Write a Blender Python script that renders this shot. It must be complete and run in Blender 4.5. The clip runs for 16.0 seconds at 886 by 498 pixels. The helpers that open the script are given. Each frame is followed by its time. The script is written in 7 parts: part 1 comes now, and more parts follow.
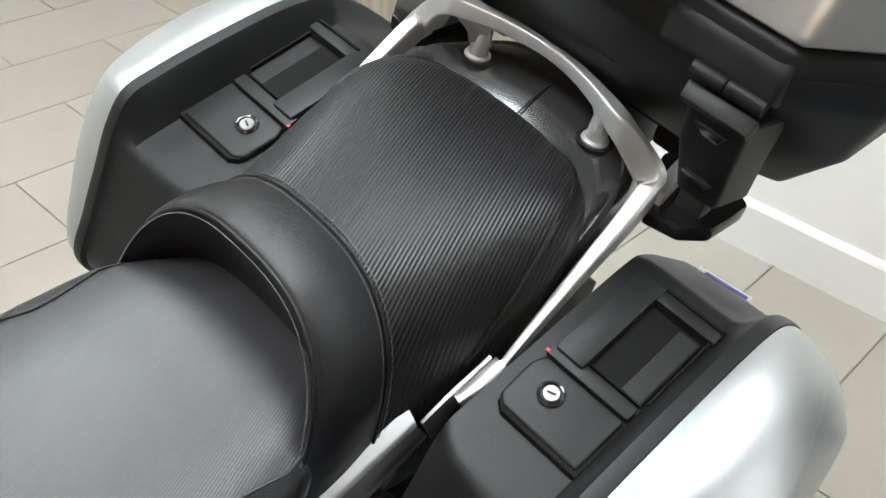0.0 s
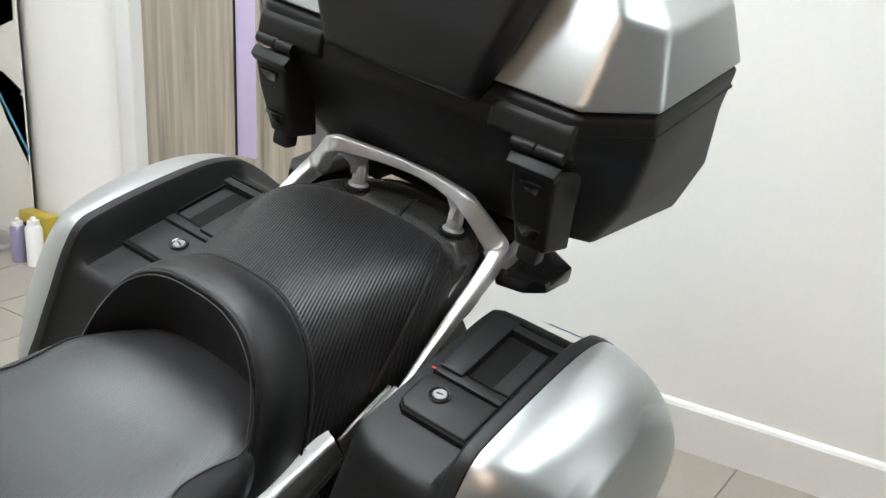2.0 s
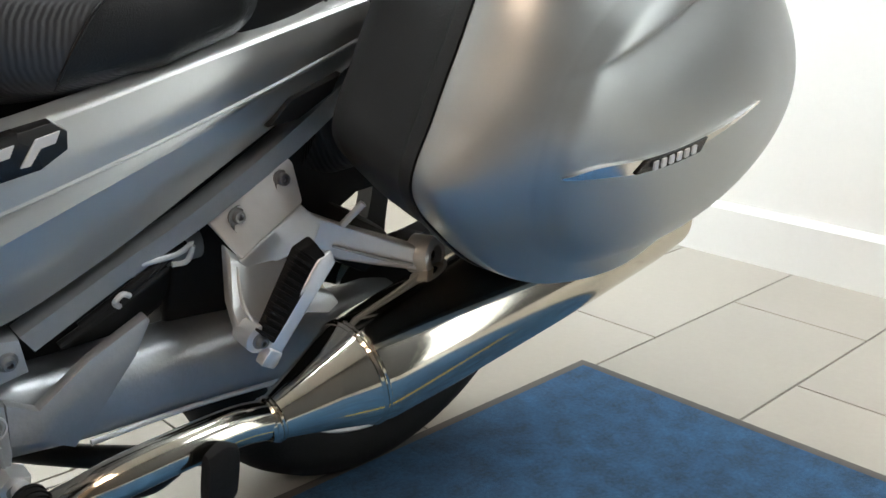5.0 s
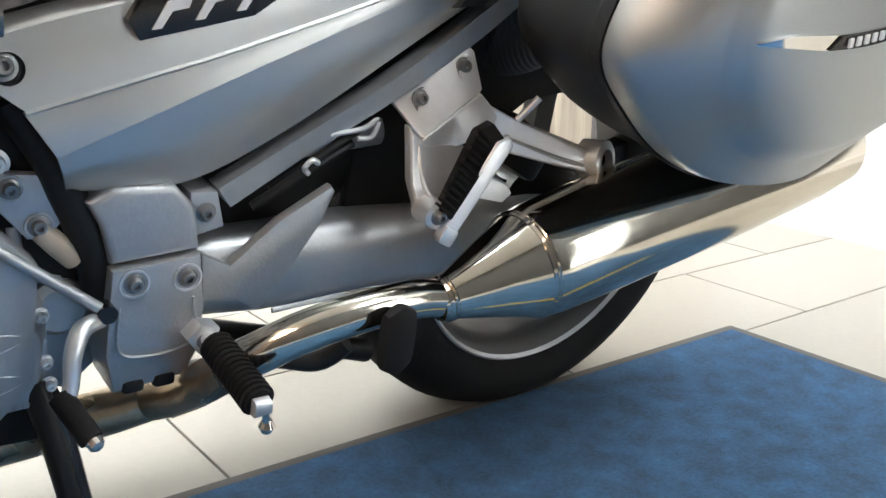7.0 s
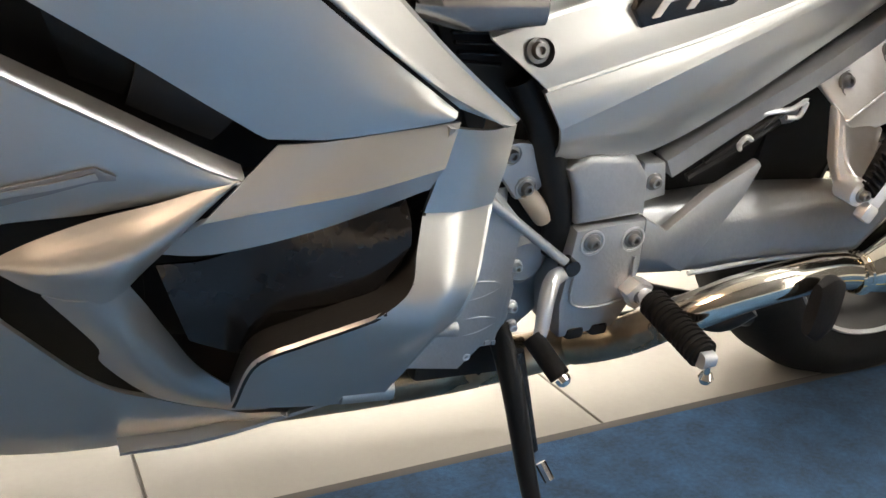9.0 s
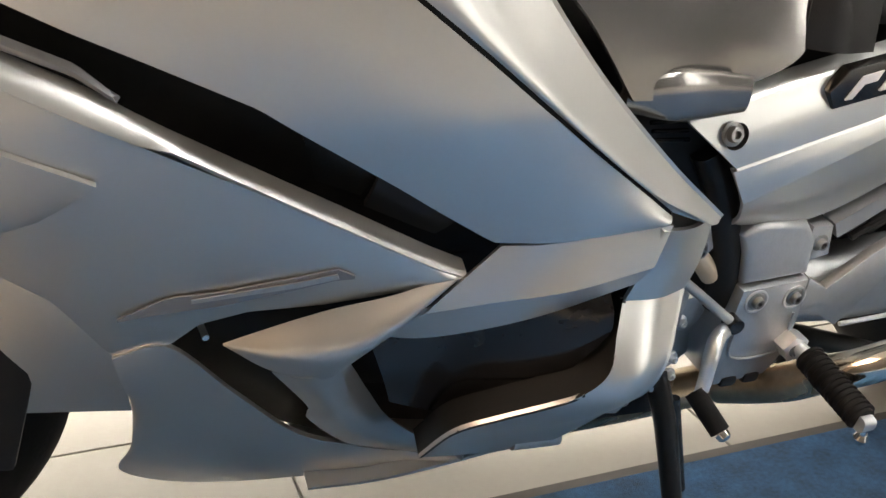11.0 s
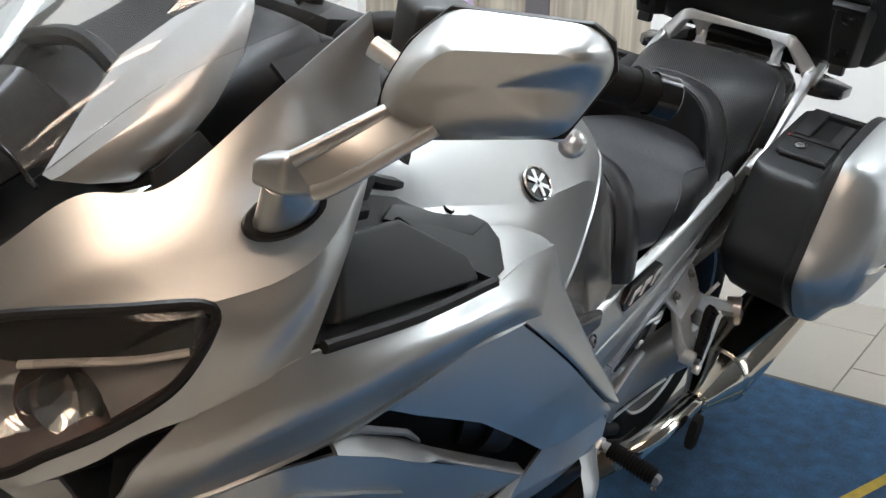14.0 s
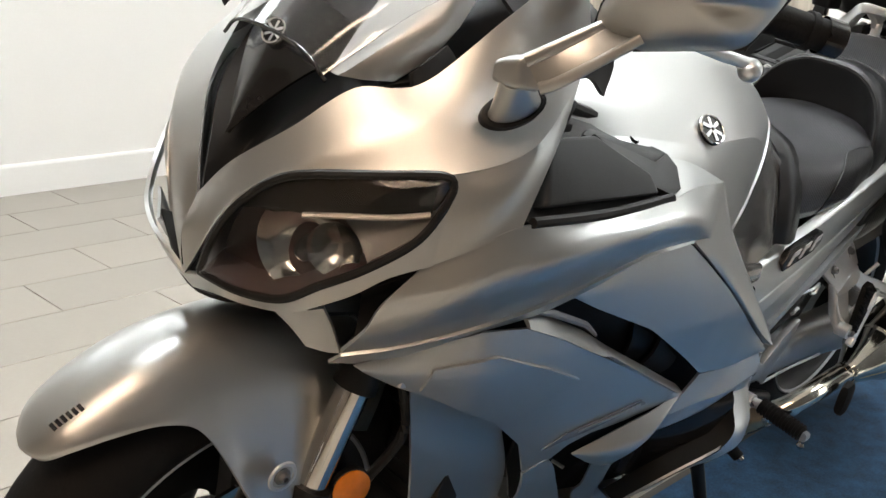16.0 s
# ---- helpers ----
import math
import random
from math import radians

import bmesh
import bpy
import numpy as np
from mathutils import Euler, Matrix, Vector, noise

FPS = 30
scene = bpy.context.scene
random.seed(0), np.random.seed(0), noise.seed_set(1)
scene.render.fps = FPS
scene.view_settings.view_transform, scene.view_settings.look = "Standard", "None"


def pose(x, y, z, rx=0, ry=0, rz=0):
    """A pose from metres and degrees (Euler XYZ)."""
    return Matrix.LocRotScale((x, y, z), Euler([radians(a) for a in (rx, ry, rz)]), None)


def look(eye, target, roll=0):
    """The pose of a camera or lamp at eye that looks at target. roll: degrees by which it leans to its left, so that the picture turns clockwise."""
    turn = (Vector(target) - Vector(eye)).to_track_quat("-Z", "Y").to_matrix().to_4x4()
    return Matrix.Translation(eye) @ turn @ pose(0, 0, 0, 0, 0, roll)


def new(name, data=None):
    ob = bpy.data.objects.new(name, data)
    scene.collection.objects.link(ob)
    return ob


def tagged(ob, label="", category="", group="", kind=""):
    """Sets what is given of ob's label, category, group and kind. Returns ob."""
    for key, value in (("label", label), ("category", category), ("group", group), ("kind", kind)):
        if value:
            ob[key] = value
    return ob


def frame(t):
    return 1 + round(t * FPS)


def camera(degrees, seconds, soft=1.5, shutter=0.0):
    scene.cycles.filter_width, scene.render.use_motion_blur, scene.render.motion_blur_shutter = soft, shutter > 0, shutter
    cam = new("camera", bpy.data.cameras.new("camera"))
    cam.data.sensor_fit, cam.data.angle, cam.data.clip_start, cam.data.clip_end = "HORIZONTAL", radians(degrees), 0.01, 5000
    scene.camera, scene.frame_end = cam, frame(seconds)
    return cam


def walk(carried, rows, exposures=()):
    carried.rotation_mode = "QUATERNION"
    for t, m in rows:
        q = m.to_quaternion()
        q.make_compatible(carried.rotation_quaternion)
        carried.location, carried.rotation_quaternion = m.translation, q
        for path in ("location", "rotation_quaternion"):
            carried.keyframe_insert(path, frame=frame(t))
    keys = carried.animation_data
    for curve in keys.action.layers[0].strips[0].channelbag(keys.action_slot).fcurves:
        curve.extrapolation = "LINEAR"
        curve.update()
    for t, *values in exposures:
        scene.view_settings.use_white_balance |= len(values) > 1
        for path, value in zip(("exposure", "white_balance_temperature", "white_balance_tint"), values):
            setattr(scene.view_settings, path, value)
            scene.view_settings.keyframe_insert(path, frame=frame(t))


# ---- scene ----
cam = camera(49.40, 16.0)
PATH = [
    (0, (-0.4085, -0.5570, 1.3892), (0.7994, 0.4971, 0.1934), 4.50),
    (0.5, (-0.4951, -0.6871, 1.3591), (0.8174, 0.4420, 0.3579), 3.21),
    (1, (-0.5649, -0.7458, 1.3564), (0.8472, 0.4135, 0.5428), 2.95),
    (1.5, (-0.6443, -0.7678, 1.3297), (0.8859, 0.3353, 0.6648), 3.19),
    (2, (-0.7092, -0.7848, 1.2755), (0.8715, 0.2717, 0.6547), 2.85),
    (2.5, (-0.7056, -0.8150, 1.2063), (0.8610, 0.2441, 0.5552), 2.45),
    (3, (-0.6627, -0.8471, 1.1153), (0.8389, 0.2738, 0.4163), 1.82),
    (3.5, (-0.6225, -0.8703, 1.0303), (0.7957, 0.3444, 0.3138), 1.28),
    (4, (-0.5830, -0.8910, 0.9502), (0.7834, 0.3869, 0.2433), 0.89),
    (6.3, (-0.5880, -0.9145, 0.5979), (0.6771, 0.5532, 0.1024), 1.30),
    (6.5, (-0.6012, -0.9115, 0.5973), (0.6354, 0.5764, 0.0903), 1.36),
    (7, (-0.6683, -0.9117, 0.6047), (0.4962, 0.6249, 0.0729), 1.14),
    (7.5, (-0.7414, -0.9037, 0.6002), (0.3498, 0.6753, 0.0381), 1.10),
    (8, (-0.8115, -0.8915, 0.6087), (0.1918, 0.7354, 0.0201), 1.25),
    (8.5, (-0.8750, -0.8758, 0.6193), (0.0378, 0.7988, 0.0171), 1.19),
    (9, (-0.9324, -0.8624, 0.6286), (-0.1142, 0.8574, 0.0178), 0.95),
    (9.5, (-0.9844, -0.8423, 0.6423), (-0.2618, 0.9115, 0.0083), 1.01),
    (9.7, (-0.9990, -0.8430, 0.6481), (-0.3294, 0.9260, -0.0018), 1.17),
    (11.8, (-1.1519, -0.7849, 0.8979), (-0.3317, 0.8573, 0.1040), 3.63),
    (12, (-1.2024, -0.7905, 0.9373), (-0.2473, 0.7888, 0.1669), 3.88),
    (12.5, (-1.3531, -0.8375, 1.0037), (-0.3494, 0.7112, 0.2328), 2.92),
    (13, (-1.4743, -0.8447, 1.0469), (-0.2691, 0.5945, 0.3570), 3.68),
    (13.5, (-1.6228, -0.7811, 1.0684), (-0.1921, 0.4646, 0.4347), 3.88),
    (14, (-1.7452, -0.7368, 1.1104), (-0.1929, 0.3753, 0.5160), 1.23),
    (14.5, (-1.8429, -0.7881, 1.1323), (-0.3360, 0.4150, 0.6011), 0.33),
    (15, (-1.9141, -0.8146, 1.1253), (-0.4851, 0.4928, 0.6267), 1.30),
    (15.5, (-1.9269, -0.8363, 1.1007), (-0.5253, 0.4969, 0.5923), 2.24),
    (16, (-1.9438, -0.8392, 1.0482), (-0.5851, 0.5138, 0.4794), 2.31),
]
EXPOSURE = [(0, 0.09, 6400, 17), (0.8, -0.26, 6420, 17), (1.5, -0.28, 6420, 17), (2.5, -0.12, 6420, 17), (4.2, 0.05, 6450, 16), (6.3, 0.78, 6450, 17), (7.5, 0.85, 6550, 19), (8.2, 0.78, 6950, 21), (8.6, 0.92, 7250, 22), (9.7, 1.15, 7400, 22), (11.8, 0.72, 7250, 21), (12.5, 0.52, 7450, 19), (13.0, 0.28, 6500, 19), (13.6, 0.12, 6300, 19), (14.0, -0.14, 6200, 18), (14.5, -0.18, 6450, 19), (15.0, -0.08, 6450, 19), (15.6, -0.02, 6500, 19), (16, 0.05, 6600, 18)]
walk(cam, [(t, look(eye, target, roll)) for t, eye, target, roll in PATH], EXPOSURE)

# ---------------- light ----------------
world = bpy.data.worlds.new("showroom_world")
world.use_nodes = True
world.node_tree.nodes["Background"].inputs[0].default_value = (0.9, 0.95, 1.0, 1)
world.node_tree.nodes["Background"].inputs[1].default_value = 0.25
scene.world = world
scene.view_settings.exposure = 0.0

# ---------------- small node helpers ----------------


def mat(name, color, rough=0.5, metal=0.0, var=0.06, scale=6.0, bump=0.0, bump_scale=80.0, coat=0.0, spec=0.5, rvar=0.08, fine=90.0):
    """A surface with colour and gloss that vary at two scales, and a fine relief."""
    m = bpy.data.materials.new(name)
    m.use_nodes = True
    nt = m.node_tree
    b = nt.nodes["Principled BSDF"]
    tc = nt.nodes.new("ShaderNodeTexCoord")

    def noise_at(s, detail):
        n = nt.nodes.new("ShaderNodeTexNoise")
        n.inputs["Scale"].default_value = s
        n.inputs["Detail"].default_value = detail
        nt.links.new(tc.outputs["Object"], n.inputs["Vector"])
        return n

    big, small = noise_at(scale, 3), noise_at(fine, 4)
    mix = nt.nodes.new("ShaderNodeMix")
    mix.data_type = "FLOAT"
    mix.inputs[0].default_value = 0.4
    nt.links.new(big.outputs["Fac"], mix.inputs[2])
    nt.links.new(small.outputs["Fac"], mix.inputs[3])
    ramp = nt.nodes.new("ShaderNodeValToRGB")
    lo, hi = [max(0.0, c * (1 - var)) for c in color], [min(1.0, c * (1 + var)) for c in color]
    ramp.color_ramp.elements[0].position, ramp.color_ramp.elements[1].position = 0.3, 0.7
    ramp.color_ramp.elements[0].color, ramp.color_ramp.elements[1].color = (*lo, 1), (*hi, 1)
    nt.links.new(mix.outputs[0], ramp.inputs[0])
    nt.links.new(ramp.outputs[0], b.inputs["Base Color"])
    rr = nt.nodes.new("ShaderNodeMapRange")
    rr.inputs[1].default_value, rr.inputs[2].default_value = 0.3, 0.7
    rr.inputs[3].default_value, rr.inputs[4].default_value = max(0.02, rough - rvar * 0.5), min(1.0, rough + rvar * 0.5)
    nt.links.new(big.outputs["Fac"], rr.inputs[0])
    nt.links.new(rr.outputs[0], b.inputs["Roughness"])
    b.inputs["Metallic"].default_value = metal
    b.inputs["Coat Weight"].default_value = coat
    b.inputs["Coat Roughness"].default_value = 0.08
    b.inputs["Specular IOR Level"].default_value = spec
    if bump:
        grain = noise_at(bump_scale, 5)
        bp = nt.nodes.new("ShaderNodeBump")
        bp.inputs["Strength"].default_value = bump
        bp.inputs["Distance"].default_value = 0.002
        nt.links.new(grain.outputs["Fac"], bp.inputs["Height"])
        nt.links.new(bp.outputs[0], b.inputs["Normal"])
    return m


def glow(name, color, strength):
    m = bpy.data.materials.new(name)
    m.use_nodes = True
    b = m.node_tree.nodes["Principled BSDF"]
    b.inputs["Base Color"].default_value = (0.8, 0.8, 0.8, 1)
    b.inputs["Emission Color"].default_value = (*color, 1)
    b.inputs["Emission Strength"].default_value = strength
    return m


def clear(name, tint, rough=0.02, ior=1.45):
    m = bpy.data.materials.new(name)
    m.use_nodes = True
    b = m.node_tree.nodes["Principled BSDF"]
    b.inputs["Base Color"].default_value = (*tint, 1)
    b.inputs["Roughness"].default_value = rough
    b.inputs["IOR"].default_value = ior
    b.inputs["Transmission Weight"].default_value = 1.0
    return m


def pinstripe(m, scale, axis, strength, tone=0.25):
    """Lays the woven ribs of the seat cover over a material: a bump and slight tone along one axis."""
    nt = m.node_tree
    b = nt.nodes["Principled BSDF"]
    tc = nt.nodes.new("ShaderNodeTexCoord")
    mp = nt.nodes.new("ShaderNodeMapping")
    mp.inputs["Rotation"].default_value = axis
    w = nt.nodes.new("ShaderNodeTexWave")
    w.inputs["Scale"].default_value = scale
    w.inputs["Distortion"].default_value = 0.0
    w.inputs["Detail"].default_value = 2
    w.inputs["Detail Scale"].default_value = 8
    nt.links.new(tc.outputs["Object"], mp.inputs[0])
    nt.links.new(mp.outputs[0], w.inputs["Vector"])
    bp = nt.nodes.new("ShaderNodeBump")
    bp.inputs["Strength"].default_value = strength
    bp.inputs["Distance"].default_value = 0.0015
    nt.links.new(w.outputs["Fac"], bp.inputs["Height"])
    nt.links.new(bp.outputs[0], b.inputs["Normal"])
    return m


SILVER = mat("silver_paint", (0.56, 0.57, 0.565), 0.35, 0.86, 0.02, 3, 0.02, 600, fine=300)
SILVER_CASE = mat("case_silver_paint", (0.47, 0.49, 0.49), 0.38, 0.84, 0.02, 3, 0.02, 600, fine=300)
GREY_TRIM = mat("grey_trim_paint", (0.30, 0.31, 0.33), 0.4, 0.6, 0.05, 4, 0.05, 400)
CAST = mat("cast_aluminium", (0.80, 0.82, 0.84), 0.36, 0.74, 0.06, 8, 0.12, 300)
CAST_DULL = mat("engine_alloy", (0.46, 0.48, 0.50), 0.42, 0.72, 0.08, 9, 0.2, 260)
RAIL = mat("rail_silver", (0.74, 0.75, 0.76), 0.34, 0.70, 0.03, 5, 0.03, 300)
CHROME = mat("chrome", (0.80, 0.78, 0.75), 0.07, 1.0, 0.03, 6, rvar=0.04)
STEEL = mat("heat_stained_steel", (0.42, 0.33, 0.23), 0.28, 0.9, 0.25, 12, 0.1, 150)
EXHAUST = mat("warm_polished_steel", (0.66, 0.62, 0.54), 0.11, 1.0, 0.05, 6, rvar=0.06)
PLASTIC = mat("black_plastic", (0.014, 0.0145, 0.015), 0.45, 0.0, 0.15, 7, 0.12, 500, spec=0.25)
PLASTIC_GLOSS = mat("gloss_black_plastic", (0.014, 0.014, 0.015), 0.16, 0.0, 0.15, 6)
PLASTIC_DARK = mat("dark_inner_plastic", (0.013, 0.013, 0.0135), 0.6, 0.0, 0.2, 8, spec=0.3)
DASH_GREY = mat("grey_dash_plastic", (0.026, 0.026, 0.028), 0.5, 0.0, 0.1, 8, 0.0, 400, spec=0.3)
TRIM_GLOSS = mat("gloss_grey_trim", (0.24, 0.235, 0.23), 0.18, 0.75, 0.05, 5)
RUBBER = mat("tyre_rubber", (0.010, 0.010, 0.0105), 0.8, 0.0, 0.2, 10, 0.25, 200, spec=0.2)
LEATHER = mat("smooth_seat_vinyl", (0.010, 0.010, 0.011), 0.33, 0.0, 0.12, 9, 0.35, 700, spec=0.4)
RIBBED = pinstripe(mat("ribbed_seat_vinyl", (0.014, 0.014, 0.015), 0.40, 0.0, 0.1, 7, spec=0.45), 82, (0, 0, radians(70)), 0.55)
RIBBED_FRONT = pinstripe(mat("ribbed_rider_vinyl", (0.029, 0.029, 0.032), 0.38, 0.0, 0.1, 7, spec=0.6), 120, (0, 0, radians(70)), 0.25)
THREAD = mat("grey_thread", (0.10, 0.10, 0.10), 0.8)
BOLT_STEEL = mat("bolt_steel", (0.26, 0.265, 0.27), 0.36, 0.85, 0.08, 20)
TAIL = mat("dark_metallic_tail", (0.16, 0.16, 0.16), 0.19, 0.8, 0.06, 6)
RIM_DARK = mat("shadow_grey_rim", (0.035, 0.035, 0.037), 0.45, 0.3, 0.08, 8)
# Near-black for painted recess shade where nothing is cut out; also the lamp visor.
SHADE_BLACK = mat("recess_shade_visor_black", (0.007, 0.007, 0.007), 0.8, 0.0, 0.2, 10, spec=0.15)
RED = mat("red_mark", (0.6, 0.02, 0.02), 0.4)
AMBER = mat("amber_lens", (0.75, 0.22, 0.02), 0.15, 0.0, 0.15, 40)
WHITE_MARK = mat("pale_lettering", (0.75, 0.75, 0.75), 0.45)
BADGE_BLACK = mat("badge_black", (0.012, 0.012, 0.012), 0.25)
WALL = mat("white_wall_paint", (0.80, 0.785, 0.76), 0.85, 0.0, 0.02, 1.2, 0.1, 90)
SKIRT = mat("skirting_gloss", (0.80, 0.79, 0.77), 0.5, 0.0, 0.02, 2)
# Charcoal chosen for unseen walls, so the silver side panels reflect less light.
DARK_WALL = mat("reflection_dimming_wall", (0.05, 0.05, 0.05), 0.7, 0.0, 0.05, 1.5)
# Dark warm grey for the unseen front wall, set by the lens and nose reflections.
GREIGE = mat("dim_front_wall_grey", (0.14, 0.12, 0.10), 0.75, 0.0, 0.04, 1.5)
CEIL = mat("ceiling_tile_paint", (0.82, 0.82, 0.80), 0.9, 0.0, 0.02, 3)
GROUT = mat("grey_grout", (0.20, 0.185, 0.165), 0.9, 0.0, 0.1, 20, 0.3, 150)
MATBLUE = mat("blue_carpet_mat", (0.021, 0.074, 0.155), 0.95, 0.0, 0.55, 22, 0.9, 420, fine=150)
MAT_EDGE = mat("mat_rubber_edge", (0.075, 0.066, 0.058), 0.7)
TRIM_WHITE = mat("white_frame_paint", (0.80, 0.80, 0.79), 0.45, 0.0, 0.02, 2)
LILAC = mat("lilac_glass_film", (0.60, 0.50, 0.74), 0.35, 0.0, 0.03, 2)
BANNER = mat("banner_vinyl", (0.74, 0.72, 0.66), 0.55, 0.0, 0.04, 1.5)
BANNER_GREY = mat("banner_print_grey", (0.20, 0.20, 0.19), 0.55, 0.0, 0.3, 9)
BANNER_BLUE = mat("banner_print_blue", (0.10, 0.38, 0.55), 0.55)
BANNER_DARK = mat("banner_print_dark", (0.035, 0.035, 0.035), 0.55, 0.0, 0.2, 9)
YELLOW = mat("yellow_plastic", (0.42, 0.31, 0.03), 0.4)
PURPLE_CAN = mat("purple_can", (0.30, 0.28, 0.42), 0.35, 0.3)
TAG_PAPER = mat("white_paper_tag", (0.78, 0.77, 0.82), 0.6)
TAG_BLUE = mat("blue_paper_print", (0.05, 0.04, 0.35), 0.5)


def tile_mat():
    m = mat("beige_floor_tile", (0.33, 0.302, 0.26), 0.32, 0.0, 0.05, 2.5, 0.05, 120, rvar=0.1)
    nt = m.node_tree
    info = nt.nodes.new("ShaderNodeObjectInfo")
    hue = nt.nodes.new("ShaderNodeHueSaturation")
    mr = nt.nodes.new("ShaderNodeMapRange")
    mr.inputs[3].default_value, mr.inputs[4].default_value = 0.94, 1.06
    b = nt.nodes["Principled BSDF"]
    src = b.inputs["Base Color"].links[0].from_socket
    nt.links.new(info.outputs["Random"], mr.inputs[0])
    nt.links.new(mr.outputs[0], hue.inputs["Value"])
    nt.links.new(src, hue.inputs["Color"])
    nt.links.new(hue.outputs[0], b.inputs["Base Color"])
    return m


def wood_mat():
    m = mat("pale_wood_laminate", (0.40, 0.35, 0.285), 0.55, 0.0, 0.05, 2, 0.05, 80)
    nt = m.node_tree
    b = nt.nodes["Principled BSDF"]
    tc = nt.nodes.new("ShaderNodeTexCoord")
    mp = nt.nodes.new("ShaderNodeMapping")
    mp.inputs["Scale"].default_value = (1, 14, 0.7)
    n = nt.nodes.new("ShaderNodeTexNoise")
    n.inputs["Scale"].default_value = 2.2
    n.inputs["Detail"].default_value = 6
    n.inputs["Distortion"].default_value = 0.6
    nt.links.new(tc.outputs["Object"], mp.inputs[0])
    nt.links.new(mp.outputs[0], n.inputs["Vector"])
    r = nt.nodes.new("ShaderNodeValToRGB")
    r.color_ramp.elements[0].position, r.color_ramp.elements[1].position = 0.32, 0.68
    r.color_ramp.elements[0].color, r.color_ramp.elements[1].color = (0.30, 0.26, 0.21, 1), (0.50, 0.45, 0.37, 1)
    nt.links.new(n.outputs["Fac"], r.inputs[0])
    nt.links.new(r.outputs[0], b.inputs["Base Color"])
    return m


TILE, WOOD = tile_mat(), wood_mat()
SCREEN_CLEAR = clear("clear_screen", (0.93, 0.94, 0.95), 0.03)
LENS_CLEAR = clear("headlamp_lens", (0.93, 0.94, 0.95), 0.01)

# ---------------- mesh helpers ----------------


def part(name, bm, material, parent=None, label="", smooth=True, category="", kind="", group=""):
    me = bpy.data.meshes.new(name)
    bmesh.ops.recalc_face_normals(bm, faces=bm.faces)
    bm.to_mesh(me)
    bm.free()
    me.materials.append(material)
    if smooth:
        me.shade_smooth()
        me.set_sharp_from_angle(angle=radians(38))
    ob = new(name, me)
    ob.parent = parent
    return tagged(ob, label, category, group, kind)


def thing(name, label, category, m=None, group="", kind=""):
    e = new(name)
    e.empty_display_size = 0.05
    if m is not None:
        e.matrix_basis = m
    return tagged(e, label, category, group, kind)


def flip(bm):
    """The mirror image across the machine's middle plane."""
    bmesh.ops.transform(bm, matrix=Matrix.Diagonal((1, -1, 1, 1)), verts=bm.verts)
    bmesh.ops.reverse_faces(bm, faces=bm.faces)
    return bm


def spline(pts, n, closed=False):
    """n places along a smooth curve through pts (Catmull-Rom, by chord length)."""
    p = [Vector(q) for q in pts]
    if len(p) == 2:
        return [p[0].lerp(p[1], i / (n - 1)) for i in range(n)]
    if closed:
        p = [p[-1], *p, p[0], p[1]]
    else:
        p = [2 * p[0] - p[1], *p, 2 * p[-1] - p[-2]]
    t = [0.0]
    for a, b in zip(p[1:-2], p[2:-1]):
        t.append(t[-1] + max((b - a).length, 1e-6) ** 0.75)
    out = []
    for i in range(n):
        s = t[-1] * (i / n if closed else i / (n - 1))
        k = 0
        while k < len(t) - 2 and s > t[k + 1]:
            k += 1
        u = (s - t[k]) / (t[k + 1] - t[k])
        a, b, c, d = p[k], p[k + 1], p[k + 2], p[k + 3]
        out.append(0.5 * (2 * b + (c - a) * u + (2 * a - 5 * b + 4 * c - d) * u * u + (3 * b - a - 3 * c + d) * u**3))
    return out


def skin(rows, thick=0.0, close_u=False, close_v=False, caps=False):
    """Quads over rows of equally many places; thick adds a back, away from the outside."""
    bm = bmesh.new()
    grid = [[bm.verts.new(q) for q in row] for row in rows]
    nr, nc = len(grid), len(grid[0])
    for i in range(nr if close_v else nr - 1):
        for j in range(nc if close_u else nc - 1):
            q = [grid[i][j], grid[i][(j + 1) % nc], grid[(i + 1) % nr][(j + 1) % nc], grid[(i + 1) % nr][j]]
            if len({v.co.to_tuple(6) for v in q}) >= 3:
                try:
                    bm.faces.new(q)
                except ValueError:
                    pass
    if caps:
        for row in (grid[0], grid[-1]):
            bm.faces.new(row)
    bmesh.ops.remove_doubles(bm, verts=bm.verts, dist=1e-5)
    if thick:
        bmesh.ops.recalc_face_normals(bm, faces=bm.faces)
        bmesh.ops.solidify(bm, geom=bm.faces, thickness=thick)
    return bm


def loft(curves, nu=24, nv=14, thick=0.004):
    """A smooth panel through curves that run the same way, each given by a few places."""
    across = [spline(c, nu) for c in curves]
    cols = [spline([row[j] for row in across], nv) for j in range(nu)]
    return skin([[cols[j][i] for j in range(nu)] for i in range(nv)], thick)


def hull(sections, seg=28, nx=24, caps=True):
    """A closed body through sections (x, half width, top, bottom, squareness)."""
    rows = []
    prof = spline([Vector((s[0], s[1], s[2])) for s in sections], nx)
    prof2 = spline([Vector((s[0], s[3], s[4])) for s in sections], nx)
    for a, b in zip(prof, prof2):
        x, w, zt, zb, e = a[0], a[1], a[2], b[1], b[2]
        row = []
        for k in range(seg):
            th = 2 * math.pi * k / seg
            c, s = math.cos(th), math.sin(th)
            y = w * math.copysign(abs(c) ** (2 / e), c)
            z = (zt + zb) / 2 + (zt - zb) / 2 * math.copysign(abs(s) ** (2 / e), s)
            row.append((x, y, z))
        rows.append(row)
    return skin(rows, close_u=True, caps=caps)


